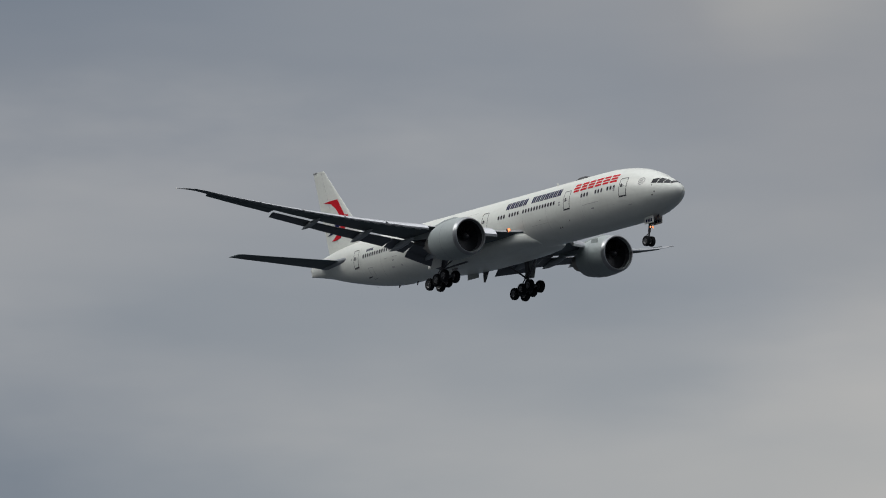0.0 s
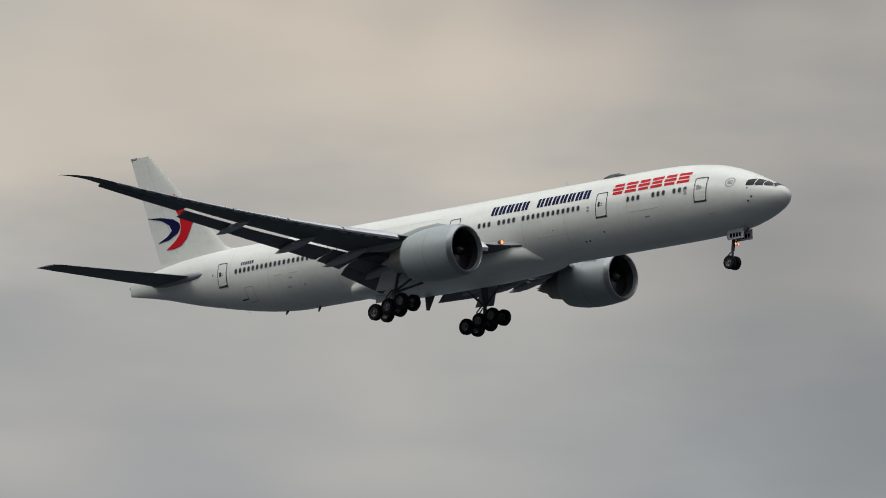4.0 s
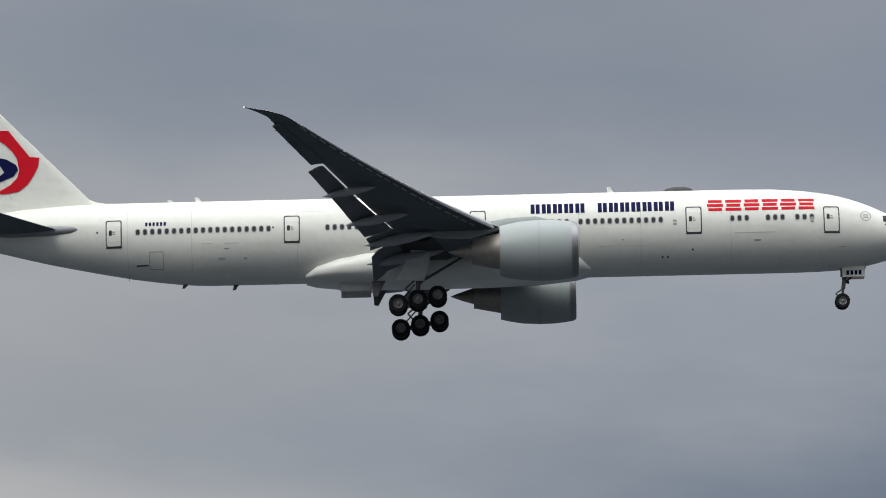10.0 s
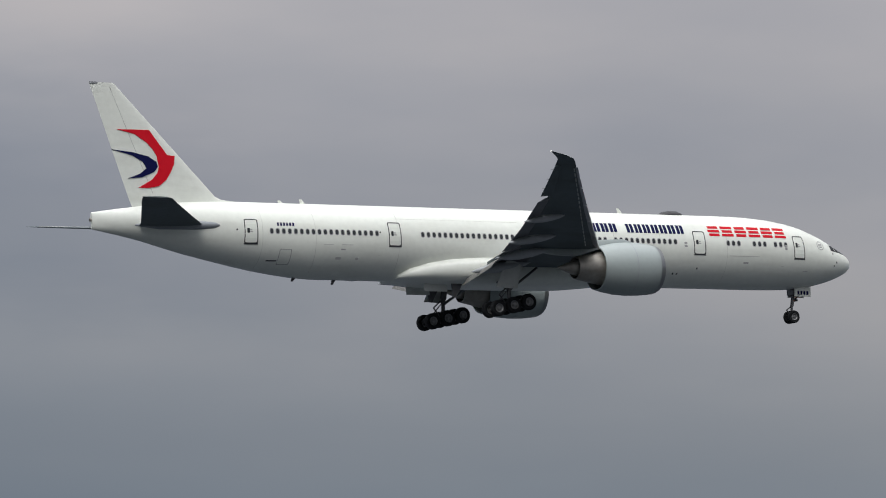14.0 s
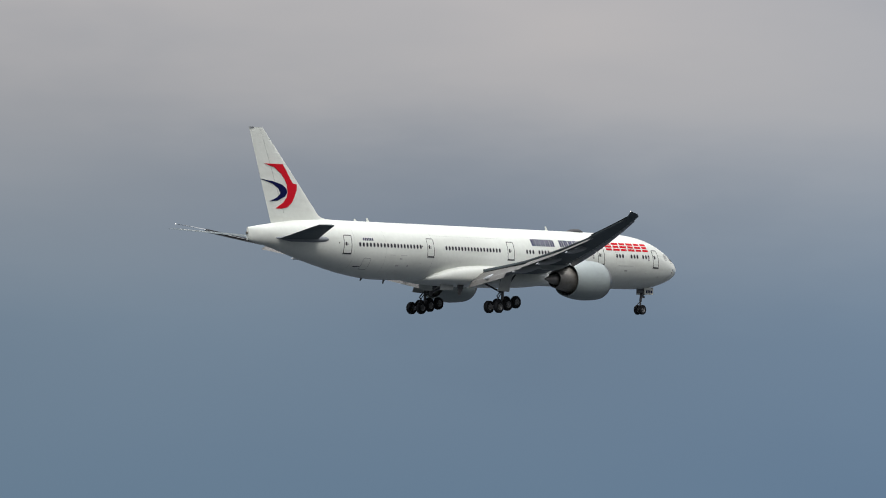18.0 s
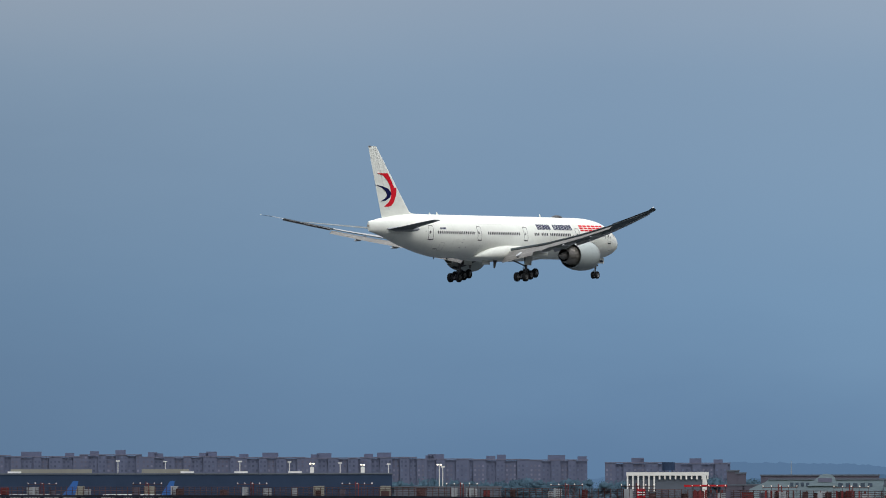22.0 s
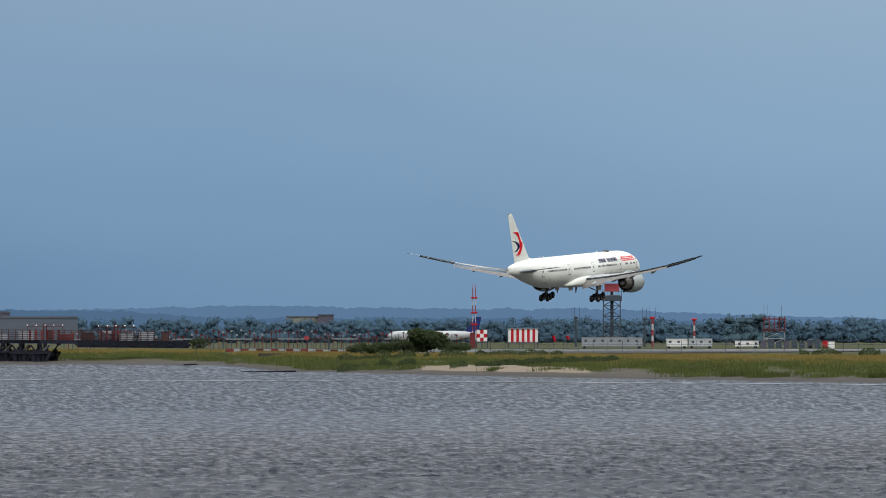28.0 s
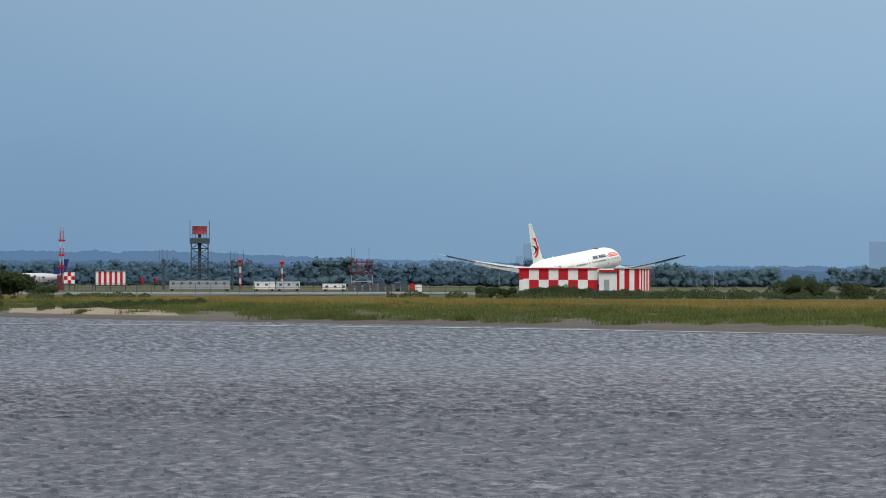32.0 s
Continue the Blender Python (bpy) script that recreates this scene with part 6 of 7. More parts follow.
def parked_plane(az, r, length, tail_mat, label, turn=0.0, flip=1):
    g = thing("parked_airliner", label, "airplane", "parked airliners", at(az, r, GZ, turn))
    rr = 1.9
    prof = []
    for q, k in ((0, 0.05), (0.02, 0.45), (0.06, 0.85), (0.12, 1), (0.7, 1), (0.85, 0.75), (1, 0.12)):
        prof.append([Vector(((q - 0.5) * length * flip, rr * k * math.cos(radians(a)), 3.4 + rr * k * math.sin(radians(a)) + (0.6 * max(0, q - 0.7) / 0.3))) for a in range(0, 360, 30)])
    part("fuselage", loft(prof), M_PARKED, g)
    x = lambda q: (q - 0.5) * length * flip
    part("fin", loft([[Vector((x(0.82), 0.15, 4.6)), Vector((x(0.97), 0.15, 4.6)), Vector((x(0.97), -0.15, 4.6)), Vector((x(0.82), -0.15, 4.6))], [Vector((x(0.95), 0.08, 10.4)), Vector((x(1.01), 0.08, 10.4)), Vector((x(1.01), -0.08, 10.4)), Vector((x(0.95), -0.08, 10.4))]]), tail_mat, g, smooth=False)
    part("wing", loft([[Vector((x(0.42), -1.5, 2.6)), Vector((x(0.58), -1.5, 2.6)), Vector((x(0.58), -1.5, 3.1)), Vector((x(0.42), -1.5, 3.1))], [Vector((x(0.6), -15, 3.7)), Vector((x(0.64), -15, 3.7)), Vector((x(0.64), -15, 3.85)), Vector((x(0.6), -15, 3.85))]]), M_WING, g)
    part("engine", tube(bmesh.new(), (x(0.4), -5.5, 2.0), (x(0.5), -5.5, 2.0), 0.95, 0.8, 14), M_NACELLE, g)
    for q, y in ((0.12, 0), (0.55, 2), (0.55, -2)):
        part("gear", tube(tube(bmesh.new(), (x(q), y, 0.4), (x(q), y, 2.4), 0.14), (x(q), y - 0.25, 0.5), (x(q), y + 0.25, 0.5), 0.5, n=14), M_TYRE, g)
    for k in range(16):
        part("window", boxmesh(x(0.2 + 0.035 * k) - 0.18, x(0.2 + 0.035 * k) + 0.18, -1.93, -1.8, 3.7, 4.1), M_PANE, g, smooth=False)


def simple_building(name, label, a0, a1, r, el0, mat, depth=30, base=GZ):
    w = wide(a0, a1, r)
    h = high(el0, r) - base
    g = thing(name, label, "building", at=at((a0 + a1) / 2, r, base))
    part("wall", boxmesh(-w / 2, w / 2, 0, depth, 0, h), mat, g, smooth=False)
    part("roof_edge", boxmesh(-w / 2 - 0.3, w / 2 + 0.3, -0.3, 0.2, h - 0.5, h + 0.15), M_GREYCLAD, g, smooth=False)
    return g, w, h


def window_band(g, x0, x1, z0, z1, step, mat=None):
    x = x0
    while x + step * 0.6 <= x1 + 1e-3:
        part("window", boxmesh(x, x + step * 0.6, -0.14, 0.0, z0, z1), mat or M_GLASS, g, smooth=False)
        x += step


def build_airport():
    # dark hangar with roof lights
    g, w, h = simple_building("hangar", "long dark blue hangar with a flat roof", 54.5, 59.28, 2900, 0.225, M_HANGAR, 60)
    for a0, a1 in ((55.9, 56.62), (57.06, 57.48)):
        x0, x1 = w * ((a0 - 54.5) / 4.78 - 0.5), w * ((a1 - 54.5) / 4.78 - 0.5)
        part("roof_beam", boxmesh(x0, x1, 2, 6, h + 0.2, h + 1.9), M_BEIGE, g, smooth=False)
    for q in (0.62, 0.72, 0.82, 0.3):
        part("roof_unit", boxmesh((q - 0.5) * w - 3, (q - 0.5) * w + 3, 1, 4, h, h + 0.9), M_SIGNALWHITE, g, smooth=False)
    for q in (0.42, 0.55, 0.864, 0.988):
        part("stair_tower", boxmesh((q - 0.5) * w - 2.4, (q - 0.5) * w + 2.4, -1.5, 0, 0, h * 0.62), M_BEIGE, g, smooth=False)
    simple_building("annex", "low grey-green annex beside the hangar", 59.3, 60.25, 2850, 0.105, M_GREYCLAD, 30)
    for az, el, lit in ((57.93, 0.33, 0), (58.37, 0.325, 0), (58.57, 0.31, 1), (58.82, 0.315, 0), (59.02, 0.30, 1), (59.25, 0.305, 0), (59.7, 0.30, 1), (56.85, 0.335, 0), (57.27, 0.33, 0), (59.73, 0.28, 0)):
        lamp_post(az, 3010, el, lit)
    for az in (58.57, 59.02):
        g = thing("floodlight_tower", "white block tower under lit floodlights", "tower", "floodlight masts", at(az, 3000))
        part("shaft", boxmesh(-0.9, 0.9, 0, 2, 0, high(0.28, 3000) - GZ), M_SIGNALWHITE, g, smooth=False)
    parked_plane(56.1, 2480, 34, M_BLUETAIL, "parked white airliner with a blue tail on the apron", 0, 1)
    parked_plane(57.0, 2480, 30, M_BLUETAIL, "parked white airliner with a blue tail on the apron", 0, 1)
    # white ribbed terminal with a tank on its roof
    a0, a1, r = 61.37, 62.08, 3300
    g, w, h = simple_building("terminal", "white ribbed terminal building with dark openings", a0, a1, r, 0.222, M_GREYCLAD, 25)
    n = 15
    for k in range(n + 1):
        x = -w / 2 + w * k / n
        part("rib", boxmesh(x - 0.4, x + 0.4, -1.2, 0.05, h * 0.42 if k < 6 else h - 3.2, h + 0.3), M_SIGNALWHITE, g, smooth=False)
    part("fascia", boxmesh(-w / 2 - 0.6, w / 2 + 0.6, -1.3, 0.2, h - 1.3, h + 0.5), M_SIGNALWHITE, g, smooth=False)
    window_band(g, -w / 2 + 0.8, w / 2 - 0.8, h - 3.4, h - 1.4, w / n)
    part("end_arch", loft([[Vector((w / 2 - 3.0, -1.5, 0)), Vector((w / 2, -1.5, 0)), Vector((w / 2, 0.5, 0)), Vector((w / 2 - 3.0, 0.5, 0))], [Vector((w / 2 - 2.6, -1.5, h * 0.8)), Vector((w / 2 - 0.3, -1.5, h * 0.7)), Vector((w / 2 - 0.3, 0.5, h * 0.7)), Vector((w / 2 - 2.6, 0.5, h * 0.8))], [Vector((w / 2 - 2.2, -1.5, h)), Vector((w / 2 - 1.2, -1.5, h)), Vector((w / 2 - 1.2, 0.5, h)), Vector((w / 2 - 2.2, 0.5, h))]]), M_SIGNALWHITE, g, "white arched end wall")
    tank = thing("roof_tank", "dark water tank on the terminal roof", "tank", at=at(61.735, r + 8, GZ + h))
    part("tank", tube(bmesh.new(), (-0.1, 0, 1.4), (-0.1, 0, 5.6), 3.3, 3.3, 18), M_HANGAR, tank)
    for x, y in ((-2, -2), (2, -2), (-2, 2), (2, 2)):
        part("leg", tube(bmesh.new(), (x, y, -0.2), (x, y, 1.5), 0.2), M_STEEL, tank)
    g = thing("red_canopy", "long red canopy roof on posts", "canopy", at=at(62.06, 2900))
    w = wide(61.87, 62.25, 2900)
    h = high(0.118, 2900) - GZ
    part("roof", boxmesh(-w / 2, w / 2, 0, 6, h - 1.0, h), M_SIGNALRED, g, smooth=False)
    for k in range(6):
        part("post", tube(bmesh.new(), (-w / 2 + 0.5 + k * (w - 1) / 5, 0.5, 0), (-w / 2 + 0.5 + k * (w - 1) / 5, 0.5, h - 0.9), 0.2), M_STEEL, g)
    # pale green terminal, stepped
    g, w, h = simple_building("green_terminal", "pale green stepped terminal with a curved gable", 62.62, 63.64, 2700, 0.17, M_MINT, 40)
    window_band(g, -w / 2 + 9, -w / 2 + 21, h - 3.2, h - 1.6, 2.2)
    window_band(g, -w / 2 + 29, w / 2 - 2, h - 3.4, h - 1.8, 3.1)
    window_band(g, -w / 2 + 6, w / 2 - 1, 1.6, 3.0, 2.8)
    part("gable", loft([[Vector((x, y, z)) for x, z in ((-8.0, h - 3), (-3.5, h + 0.6), (-2.2, h + 1.7), (0, h + 2.1), (2.2, h + 1.7), (3.5, h + 0.6), (4.5, h - 3))] for y in (-0.6, 3)]), M_MINT, g, smooth=False)
    part("gable_window", boxmesh(-3.4, 2.4, -0.75, -0.6, h - 1.4, h + 0.3), M_FLATWHITE, g, smooth=False)
    part("end_ramp", loft([[Vector((-w / 2 - 8, y, 0)), Vector((-w / 2, y, 0)), Vector((-w / 2, y, h - 0.2)), Vector((-w / 2 - 1.5, y, h - 1.4)), Vector((-w / 2 - 8, y, h - 4.2))] for y in (0, 20)]), M_MINT, g, smooth=False)
    g, w, h = simple_building("green_annex", "pale green annex with a window strip", 63.64, 64.0, 2690, 0.115, M_MINT, 30)
    window_band(g, -w / 2 + 1.2, w / 2 - 1, h - 4.2, h - 2.2, 1.8)
    simple_building("brown_hangar", "brown flat-roofed hangar behind the green terminal", 62.55, 63.6, 3050, 0.205, M_BROWNCLAD, 40)
    simple_building("grey_warehouse", "long grey windowless warehouse", 63.62, 64.9, 2900, 0.17, M_GREYCLAD, 50)
    simple_building("brown_hangar", "brown hangar behind the grey warehouse", 63.8, 64.3, 3150, 0.215, M_BROWNCLAD, 40)
    for a0, a1, el in ((62.25, 62.36, 0.245), (62.33, 62.42, 0.225), (62.2, 62.62, 0.12)):
        simple_building("small_block", "small brown block beside the terminals", a0, a1, 3000, el, M_BROWNCLAD, 10)
    simple_building("pale_block", "pale low building among the far trees", 66.75, 67.03, 3300, 0.172, M_BEIGE, 15)
    simple_building("red_block", "small reddish building among the far trees", 67.03, 67.17, 3290, 0.188, M_BROWNCLAD, 15)
    mast = thing("radio_mast", "thin far radio mast on the hill", "mast", at=at(62.82, 4580, 20))
    part("pole", tube(bmesh.new(), (0, 0, 0), (0, 0, high(0.33, 4580) - 20), 0.4, 0.2, 6), M_FAIRING, mast)
    parked_plane(68.06, 2350, 34, M_NAVYTAIL, "parked white airliner with a dark blue and red tail", 0, 1)


build_airport()


# ---- field aids: masts, huts, radar ----
def plinth(g, x0, x1, y0, y1, h):
    """A dark steel platform on legs, added to raise a hut to fit the camera's view."""
    part("plinth_deck", boxmesh(x0 - 0.3, x1 + 0.3, y0 - 0.3, y1 + 0.3, h - 0.35, h), M_STEEL, g, smooth=False)
    for x in (x0, (x0 + x1) / 2, x1):
        for y in (y0 + 0.2, y1 - 0.2):
            part("plinth_leg", tube(bmesh.new(), (x, y, 0), (x, y, h - 0.3), 0.16, n=6), M_STEEL, g)


def stripes(g, x0, x1, y0, y1, h, n, first=0, base=0.0):
    """A hut face of upright red and white sheets, each a panel."""
    w = (x1 - x0) / n
    for k in range(n):
        part("panel", boxmesh(x0 + k * w, x0 + (k + 1) * w, y0, y1, base, h), (M_SIGNALRED, M_SIGNALWHITE)[(k + first) % 2], g, smooth=False)


def checks(g, x0, x1, y0, y1, h, nx, nz, first=0, base=0.0):
    w, q = (x1 - x0) / nx, (h - base) / nz
    for i in range(nx):
        for j in range(nz):
            part("panel", boxmesh(x0 + i * w, x0 + (i + 1) * w, y0, y1, base + j * q, base + (j + 1) * q), (M_SIGNALRED, M_SIGNALWHITE)[(i + j + first) % 2], g, smooth=False)


def banded_pole(g, x, y, z0, z1, rad, n=7):
    for k in range(n):
        a, b = z0 + (z1 - z0) * k / n, z0 + (z1 - z0) * (k + 1) / n
        part("pole_band", tube(bmesh.new(), (x, y, a), (x, y, b), rad, n=8), (M_HAZERED, M_HAZEWHITE)[k % 2], g)


def lattice(g, w, z0, z1, levels, mat, rad=0.14, name="lattice"):
    """Four legs with cross bracing."""
    for sx in (-1, 1):
        for sy in (-1, 1):
            part("leg", tube(bmesh.new(), (sx * w / 2, sy * w / 2, z0), (sx * w / 2, sy * w / 2, z1), rad, n=6), mat, g)
    for k in range(levels):
        a, b = z0 + (z1 - z0) * k / levels, z0 + (z1 - z0) * (k + 1) / levels
        for sy in (-1, 1):
            bm = bmesh.new()
            tube(bm, (-w / 2, sy * w / 2, a), (w / 2, sy * w / 2, b), rad * 0.6, n=5)
            tube(bm, (w / 2, sy * w / 2, a), (-w / 2, sy * w / 2, b), rad * 0.6, n=5)
            tube(bm, (-w / 2, sy * w / 2, b), (w / 2, sy * w / 2, b), rad * 0.7, n=5)
            part("brace", bm, mat, g)
        for sx in (-1, 1):
            bm = bmesh.new()
            tube(bm, (sx * w / 2, -w / 2, a), (sx * w / 2, w / 2, b), rad * 0.6, n=5)
            part("brace", bm, mat, g)


def build_aids():
    # twin glide-path mast
    r = 1900
    g = thing("twin_mast", "tall twin mast banded red and white", "mast", at=at(68.417, r))
    top = high(0.418, r) - GZ
    for x in (-0.42, 0.42):
        banded_pole(g, x, 0, 0, top, 0.14, 7)
        part("spike", tube(bmesh.new(), (x, 0, top), (x, 0, top + 1.2), 0.06), M_SIGNALRED, g)
    for q in (0.38, 0.58, 0.83):
        part("platform", boxmesh(-1.0, 1.0, -0.4, 0.4, top * q, top * q + 0.45, bevel=0.05), M_SIGNALRED, g)
    part("base_cabinet", boxmesh(-1.3, 0.3, -0.4, 0.4, 0, 4.4), M_DULLRED, g, smooth=False)
    # small checked hut
    g = thing("checked_hut", "small hut checked in red and white", "hut", at=at(68.46, 1850))
    checks(g, -0.7, 2.35, 0, 3, 5.2, 3, 3, 1, base=1.9)
    plinth(g, -0.7, 2.35, 0, 3, 1.9)
    # striped hut
    g = thing("striped_hut", "small hut striped upright in red and white", "hut", at=at(68.84, 1850))
    h = high(0.068, 1850) - GZ
    stripes(g, -3.9, 4.6, 0, 4, h - 0.3, 11, 1, base=1.7)
    plinth(g, -3.9, 4.6, 0, 4, 1.7)
    part("roof", boxmesh(-4.1, 4.8, -0.2, 4.2, h - 0.3, h - 0.15), M_FAIRING, g, smooth=False)
    # radar tower
    r = 2000
    top = high(0.355, r) - GZ
    g = thing("radar_tower", "dark steel lattice radar tower with a platform", "tower", at=at(69.64, r))
    lattice(g, 5.2, 0, top, 5, M_STEEL, 0.2)
    part("stair_shaft", boxmesh(-0.5, 0.5, -0.5, 0.5, 0, top), M_STEEL, g, smooth=False)
    part("platform", boxmesh(-3.1, 3.1, -3.1, 3.1, top - 1.7, top, bevel=0.1), M_STEEL, g, "dark equipment platform", smooth=False)
    bm = bmesh.new()
    for k in range(8):
        x = -3.0 + 6.0 * k / 7
        tube(bm, (x, -3.0, top), (x, -3.0, top + 1.2), 0.06, n=5)
    tube(bm, (-3.0, -3.0, top + 1.2), (3.0, -3.0, top + 1.2), 0.06, n=5)
    part("platform_rail", bm, M_STEEL, g)
    for x in (-3, 3):
        part("lightning_rod", tube(bmesh.new(), (x, 0, top), (x, 0, top + 5.4), 0.09, n=5), M_STEEL, g)
    # rotating antenna
    global RADAR, RADAR_Z
    RADAR_Z = GZ + top
    ant = RADAR = thing("radar_antenna", "red rotating radar antenna on the tower", "antenna", at=at(69.64, r, GZ + top))
    part("pedestal", tube(bmesh.new(), (0, 0, -0.05), (0, 0, 1.5), 0.55, 0.4, 12), M_RUST, ant)
    rings = []
    for k in range(9):
        x = -2.3 + 4.6 * k / 8
        y = 0.9 - 0.16 * x * x
        rings.append([Vector((x, y + 0.25, 1.2)), Vector((x, y, 2.3)), Vector((x, y + 0.35, 3.7)), Vector((x, y + 0.5, 3.7)), Vector((x, y + 0.15, 2.3)), Vector((x, y + 0.4, 1.2))])
    part("reflector", loft(rings), M_HAZERED, ant, "red curved reflector")
    part("feed_arm", tube(bmesh.new(), (0, 0.6, 1.4), (0, -2.6, 2.0), 0.14, n=6), M_SIGNALRED, ant)
    part("feed_horn", boxmesh(-0.3, 0.3, -3.0, -2.4, 1.7, 2.5), M_SIGNALRED, ant)
    # antenna posts
    def antenna_post(az, r, el, banded, arms, label):
        g = thing("antenna_post", label, "antenna", "antenna posts", at(az, r))
        h = high(el, r) - GZ
        if banded:
            banded_pole(g, 0, 0, 0, h - 1.4, 0.34, 5)
            part("crown", boxmesh(-0.8, 0.8, -0.5, 0.5, h - 1.5, h - 0.9, bevel=0.1), M_SIGNALRED, g)
        else:
            part("pole", tube(bmesh.new(), (0, 0, 0), (0, 0, h - 1), 0.4, 0.3), M_STEEL, g)
            part("crown", boxmesh(-0.7, 0.7, -0.4, 0.4, h - 1.8, h - 1.2, bevel=0.1), M_STEEL, g)
        for x in arms:
            part("whip", tube(bmesh.new(), (x, 0, h - 1.2), (x, 0, h + 1.9), 0.06, n=5), M_STEEL, g)
    antenna_post(69.32, 2000, 0.20, False, (-1.2, -0.4, 1.1), "dark antenna post with whip aerials")
    antenna_post(69.93, 2000, 0.19, False, (-0.6, 0.6), "dark antenna post with whip aerials")
    antenna_post(70.0, 1990, 0.19, True, (-1.0, 1.0), "thick antenna post banded red and white")
    antenna_post(70.37, 2000, 0.175, True, (), "antenna post banded red and white")
    # lattice equipment tower, red over white
    r = 2000
    g = thing("lattice_stand", "square lattice stand, red above and white below", "tower", at=at(71.08, r))
    t = high(0.165, r) - GZ
    lattice(g, 6.4, 0, t * 0.55, 2, M_FAIRING, 0.13)
    lattice(g, 6.4, t * 0.55, t - 0.6, 1, M_DULLRED, 0.14)
    for x in (-3.2, -1.6, 0, 1.6, 3.2):
        part("post", tube(bmesh.new(), (x, -3.3, t * 0.5), (x, -3.3, t + 0.2), 0.16, n=6), M_DULLRED, g)
    part("deck", boxmesh(-3.5, 3.5, -3.5, 3.5, t * 0.55, t * 0.55 + 0.3), M_DULLRED, g, smooth=False)
    part("top_rail", boxmesh(-3.5, 3.5, -3.5, -3.2, t - 0.9, t - 0.6), M_DULLRED, g, smooth=False)
    for x in (-3.2, -2.2, 2.2):
        part("whip", tube(bmesh.new(), (x, 0, t), (x, 0, t + 3.6), 0.05, n=5), M_STEEL, g)
    # trailers and cabinets in a row
    for a0, a1, el, mt, lab in ((69.37, 69.91, -0.02, M_FAIRING, "long grey-white storage trailer beside the taxiway"), (70.12, 70.31, -0.03, M_SIGNALWHITE, "white equipment cabin beside the taxiway"), (70.32, 70.53, -0.03, M_HAZEWHITE, "white equipment cabin beside the taxiway"), (70.73, 70.94, -0.048, M_SIGNALWHITE, "low white trailer beside the taxiway"), (71.38, 71.42, -0.04, M_STEEL, "dark service van on the airfield")):
        r = 1750
        w = wide(a0, a1, r)
        h = high(el, r) - GZ
        g = thing("trailer", lab, "trailer", "trailers by the taxiway", at((a0 + a1) / 2, r))
        part("body", boxmesh(-w / 2, w / 2, 0, 2.6, 0.55, h, bevel=0.08), mt, g, smooth=False)
        part("roof", boxmesh(-w / 2 - 0.1, w / 2 + 0.1, -0.1, 2.7, h, h + 0.12), M_FAIRING, g, smooth=False)
        k = 0
        x = -w / 2 + 0.8
        while x < w / 2 - 0.8:
            part("window", boxmesh(x, x + 0.7, -0.06, 0.0, h - 1.1, h - 0.5), M_GLASS, g, smooth=False)
            x += 2.3
        for x in (-w / 2 + 0.8, w / 2 - 0.8):
            part("wheel", tube(bmesh.new(), (x, 0.0, 0.4), (x, 0.4, 0.4), 0.4, n=12), M_TYRE, g)
    g = thing("marker_box", "small box half red and half white", "marker", at=at(71.56, 1740))
    part("panel", boxmesh(-1.6, -0.2, 0, 2, 0, 2.2), M_SIGNALRED, g, smooth=False)
    part("panel", boxmesh(-0.2, 1.6, 0, 2, 0, 1.9), M_SIGNALWHITE, g, smooth=False)
    g = thing("junk_row", "dark equipment racks behind the fence", "equipment", at=at(71.25, 1760))
    for k in range(9):
        part("rack", boxmesh(-9 + k * 2.1, -7.4 + k * 2.1, 0, 1.2, 0, 2.2 + 0.5 * math.sin(k * 2.1)), M_BROWNCLAD if k % 3 == 0 else M_STEEL, g, smooth=False)
    # windsocks
    for az in (69.12, 69.24):
        g = thing("windsock", "small red windsock on a pole", "windsock", "windsocks", at(az, 1800))
        part("pole", tube(bmesh.new(), (0, 0, 0), (0, 0, 3.6), 0.06), M_STEEL, g)
        part("sock", tube(bmesh.new(), (0, 0, 3.5), (0.5, 0, 1.9 if az < 69.2 else 2.4), 0.55, 0.3, 10), M_SIGNALRED, g)
    # large chequered hut and striped hut in front of the runway
    # raised on added footings to fit the camera's view
    r = 1440
    g = thing("chequered_hut", "long low hut chequered in red and white", "hut", at=at(72.825, r, GZ + 0.95))
    w = wide(72.475, 73.17, r)
    h = high(0.082, r) - GZ - 0.95
    checks(g, -w / 2, w / 2, 0, 7, h, 8, 2, 1)
    part("footing", boxmesh(-w / 2 - 0.2, w / 2 + 0.2, -0.2, 7.2, -1.1, 0), M_STEEL, g, smooth=False)
    part("roof", boxmesh(-w / 2 - 0.3, w / 2 + 0.3, -0.3, 7.3, h, h + 0.3), M_SIGNALRED, g, "red and white banded roof edge", smooth=False)
    part("roof_top", boxmesh(-w / 2, w / 2, 0, 7, h + 0.3, h + 0.42), M_SIGNALWHITE, g, smooth=False)
    part("door", boxmesh(-w / 2 + 0.8, -w / 2 + 2.2, -0.12, -0.004, 0, 2.6), M_SIGNALWHITE, g, smooth=False)
    part("rooftop_pole", tube(bmesh.new(), (w / 2 - 1.2, 3, h + 0.3), (w / 2 - 1.2, 3, h + 2.4), 0.07), M_SIGNALWHITE, g)
    g = thing("entrance_porch", "small white porch with a red roof joining two huts", "porch", at=at(73.265, r - 1, GZ + 0.95))
    part("footing", boxmesh(-2.1, 2.1, -0.1, 6.1, -1.1, 0), M_STEEL, g, smooth=False)
    part("wall", boxmesh(-2.0, 2.0, 0, 6, 0, h - 0.5), M_SIGNALWHITE, g, smooth=False)
    part("door", boxmesh(-0.9, 0.3, -0.1, -0.004, 0, 2.4), M_FAIRING, g, smooth=False)
    part("roof", boxmesh(-2.1, 2.3, -0.6, 5, h - 0.5, h - 0.1), M_SIGNALRED, g, smooth=False)
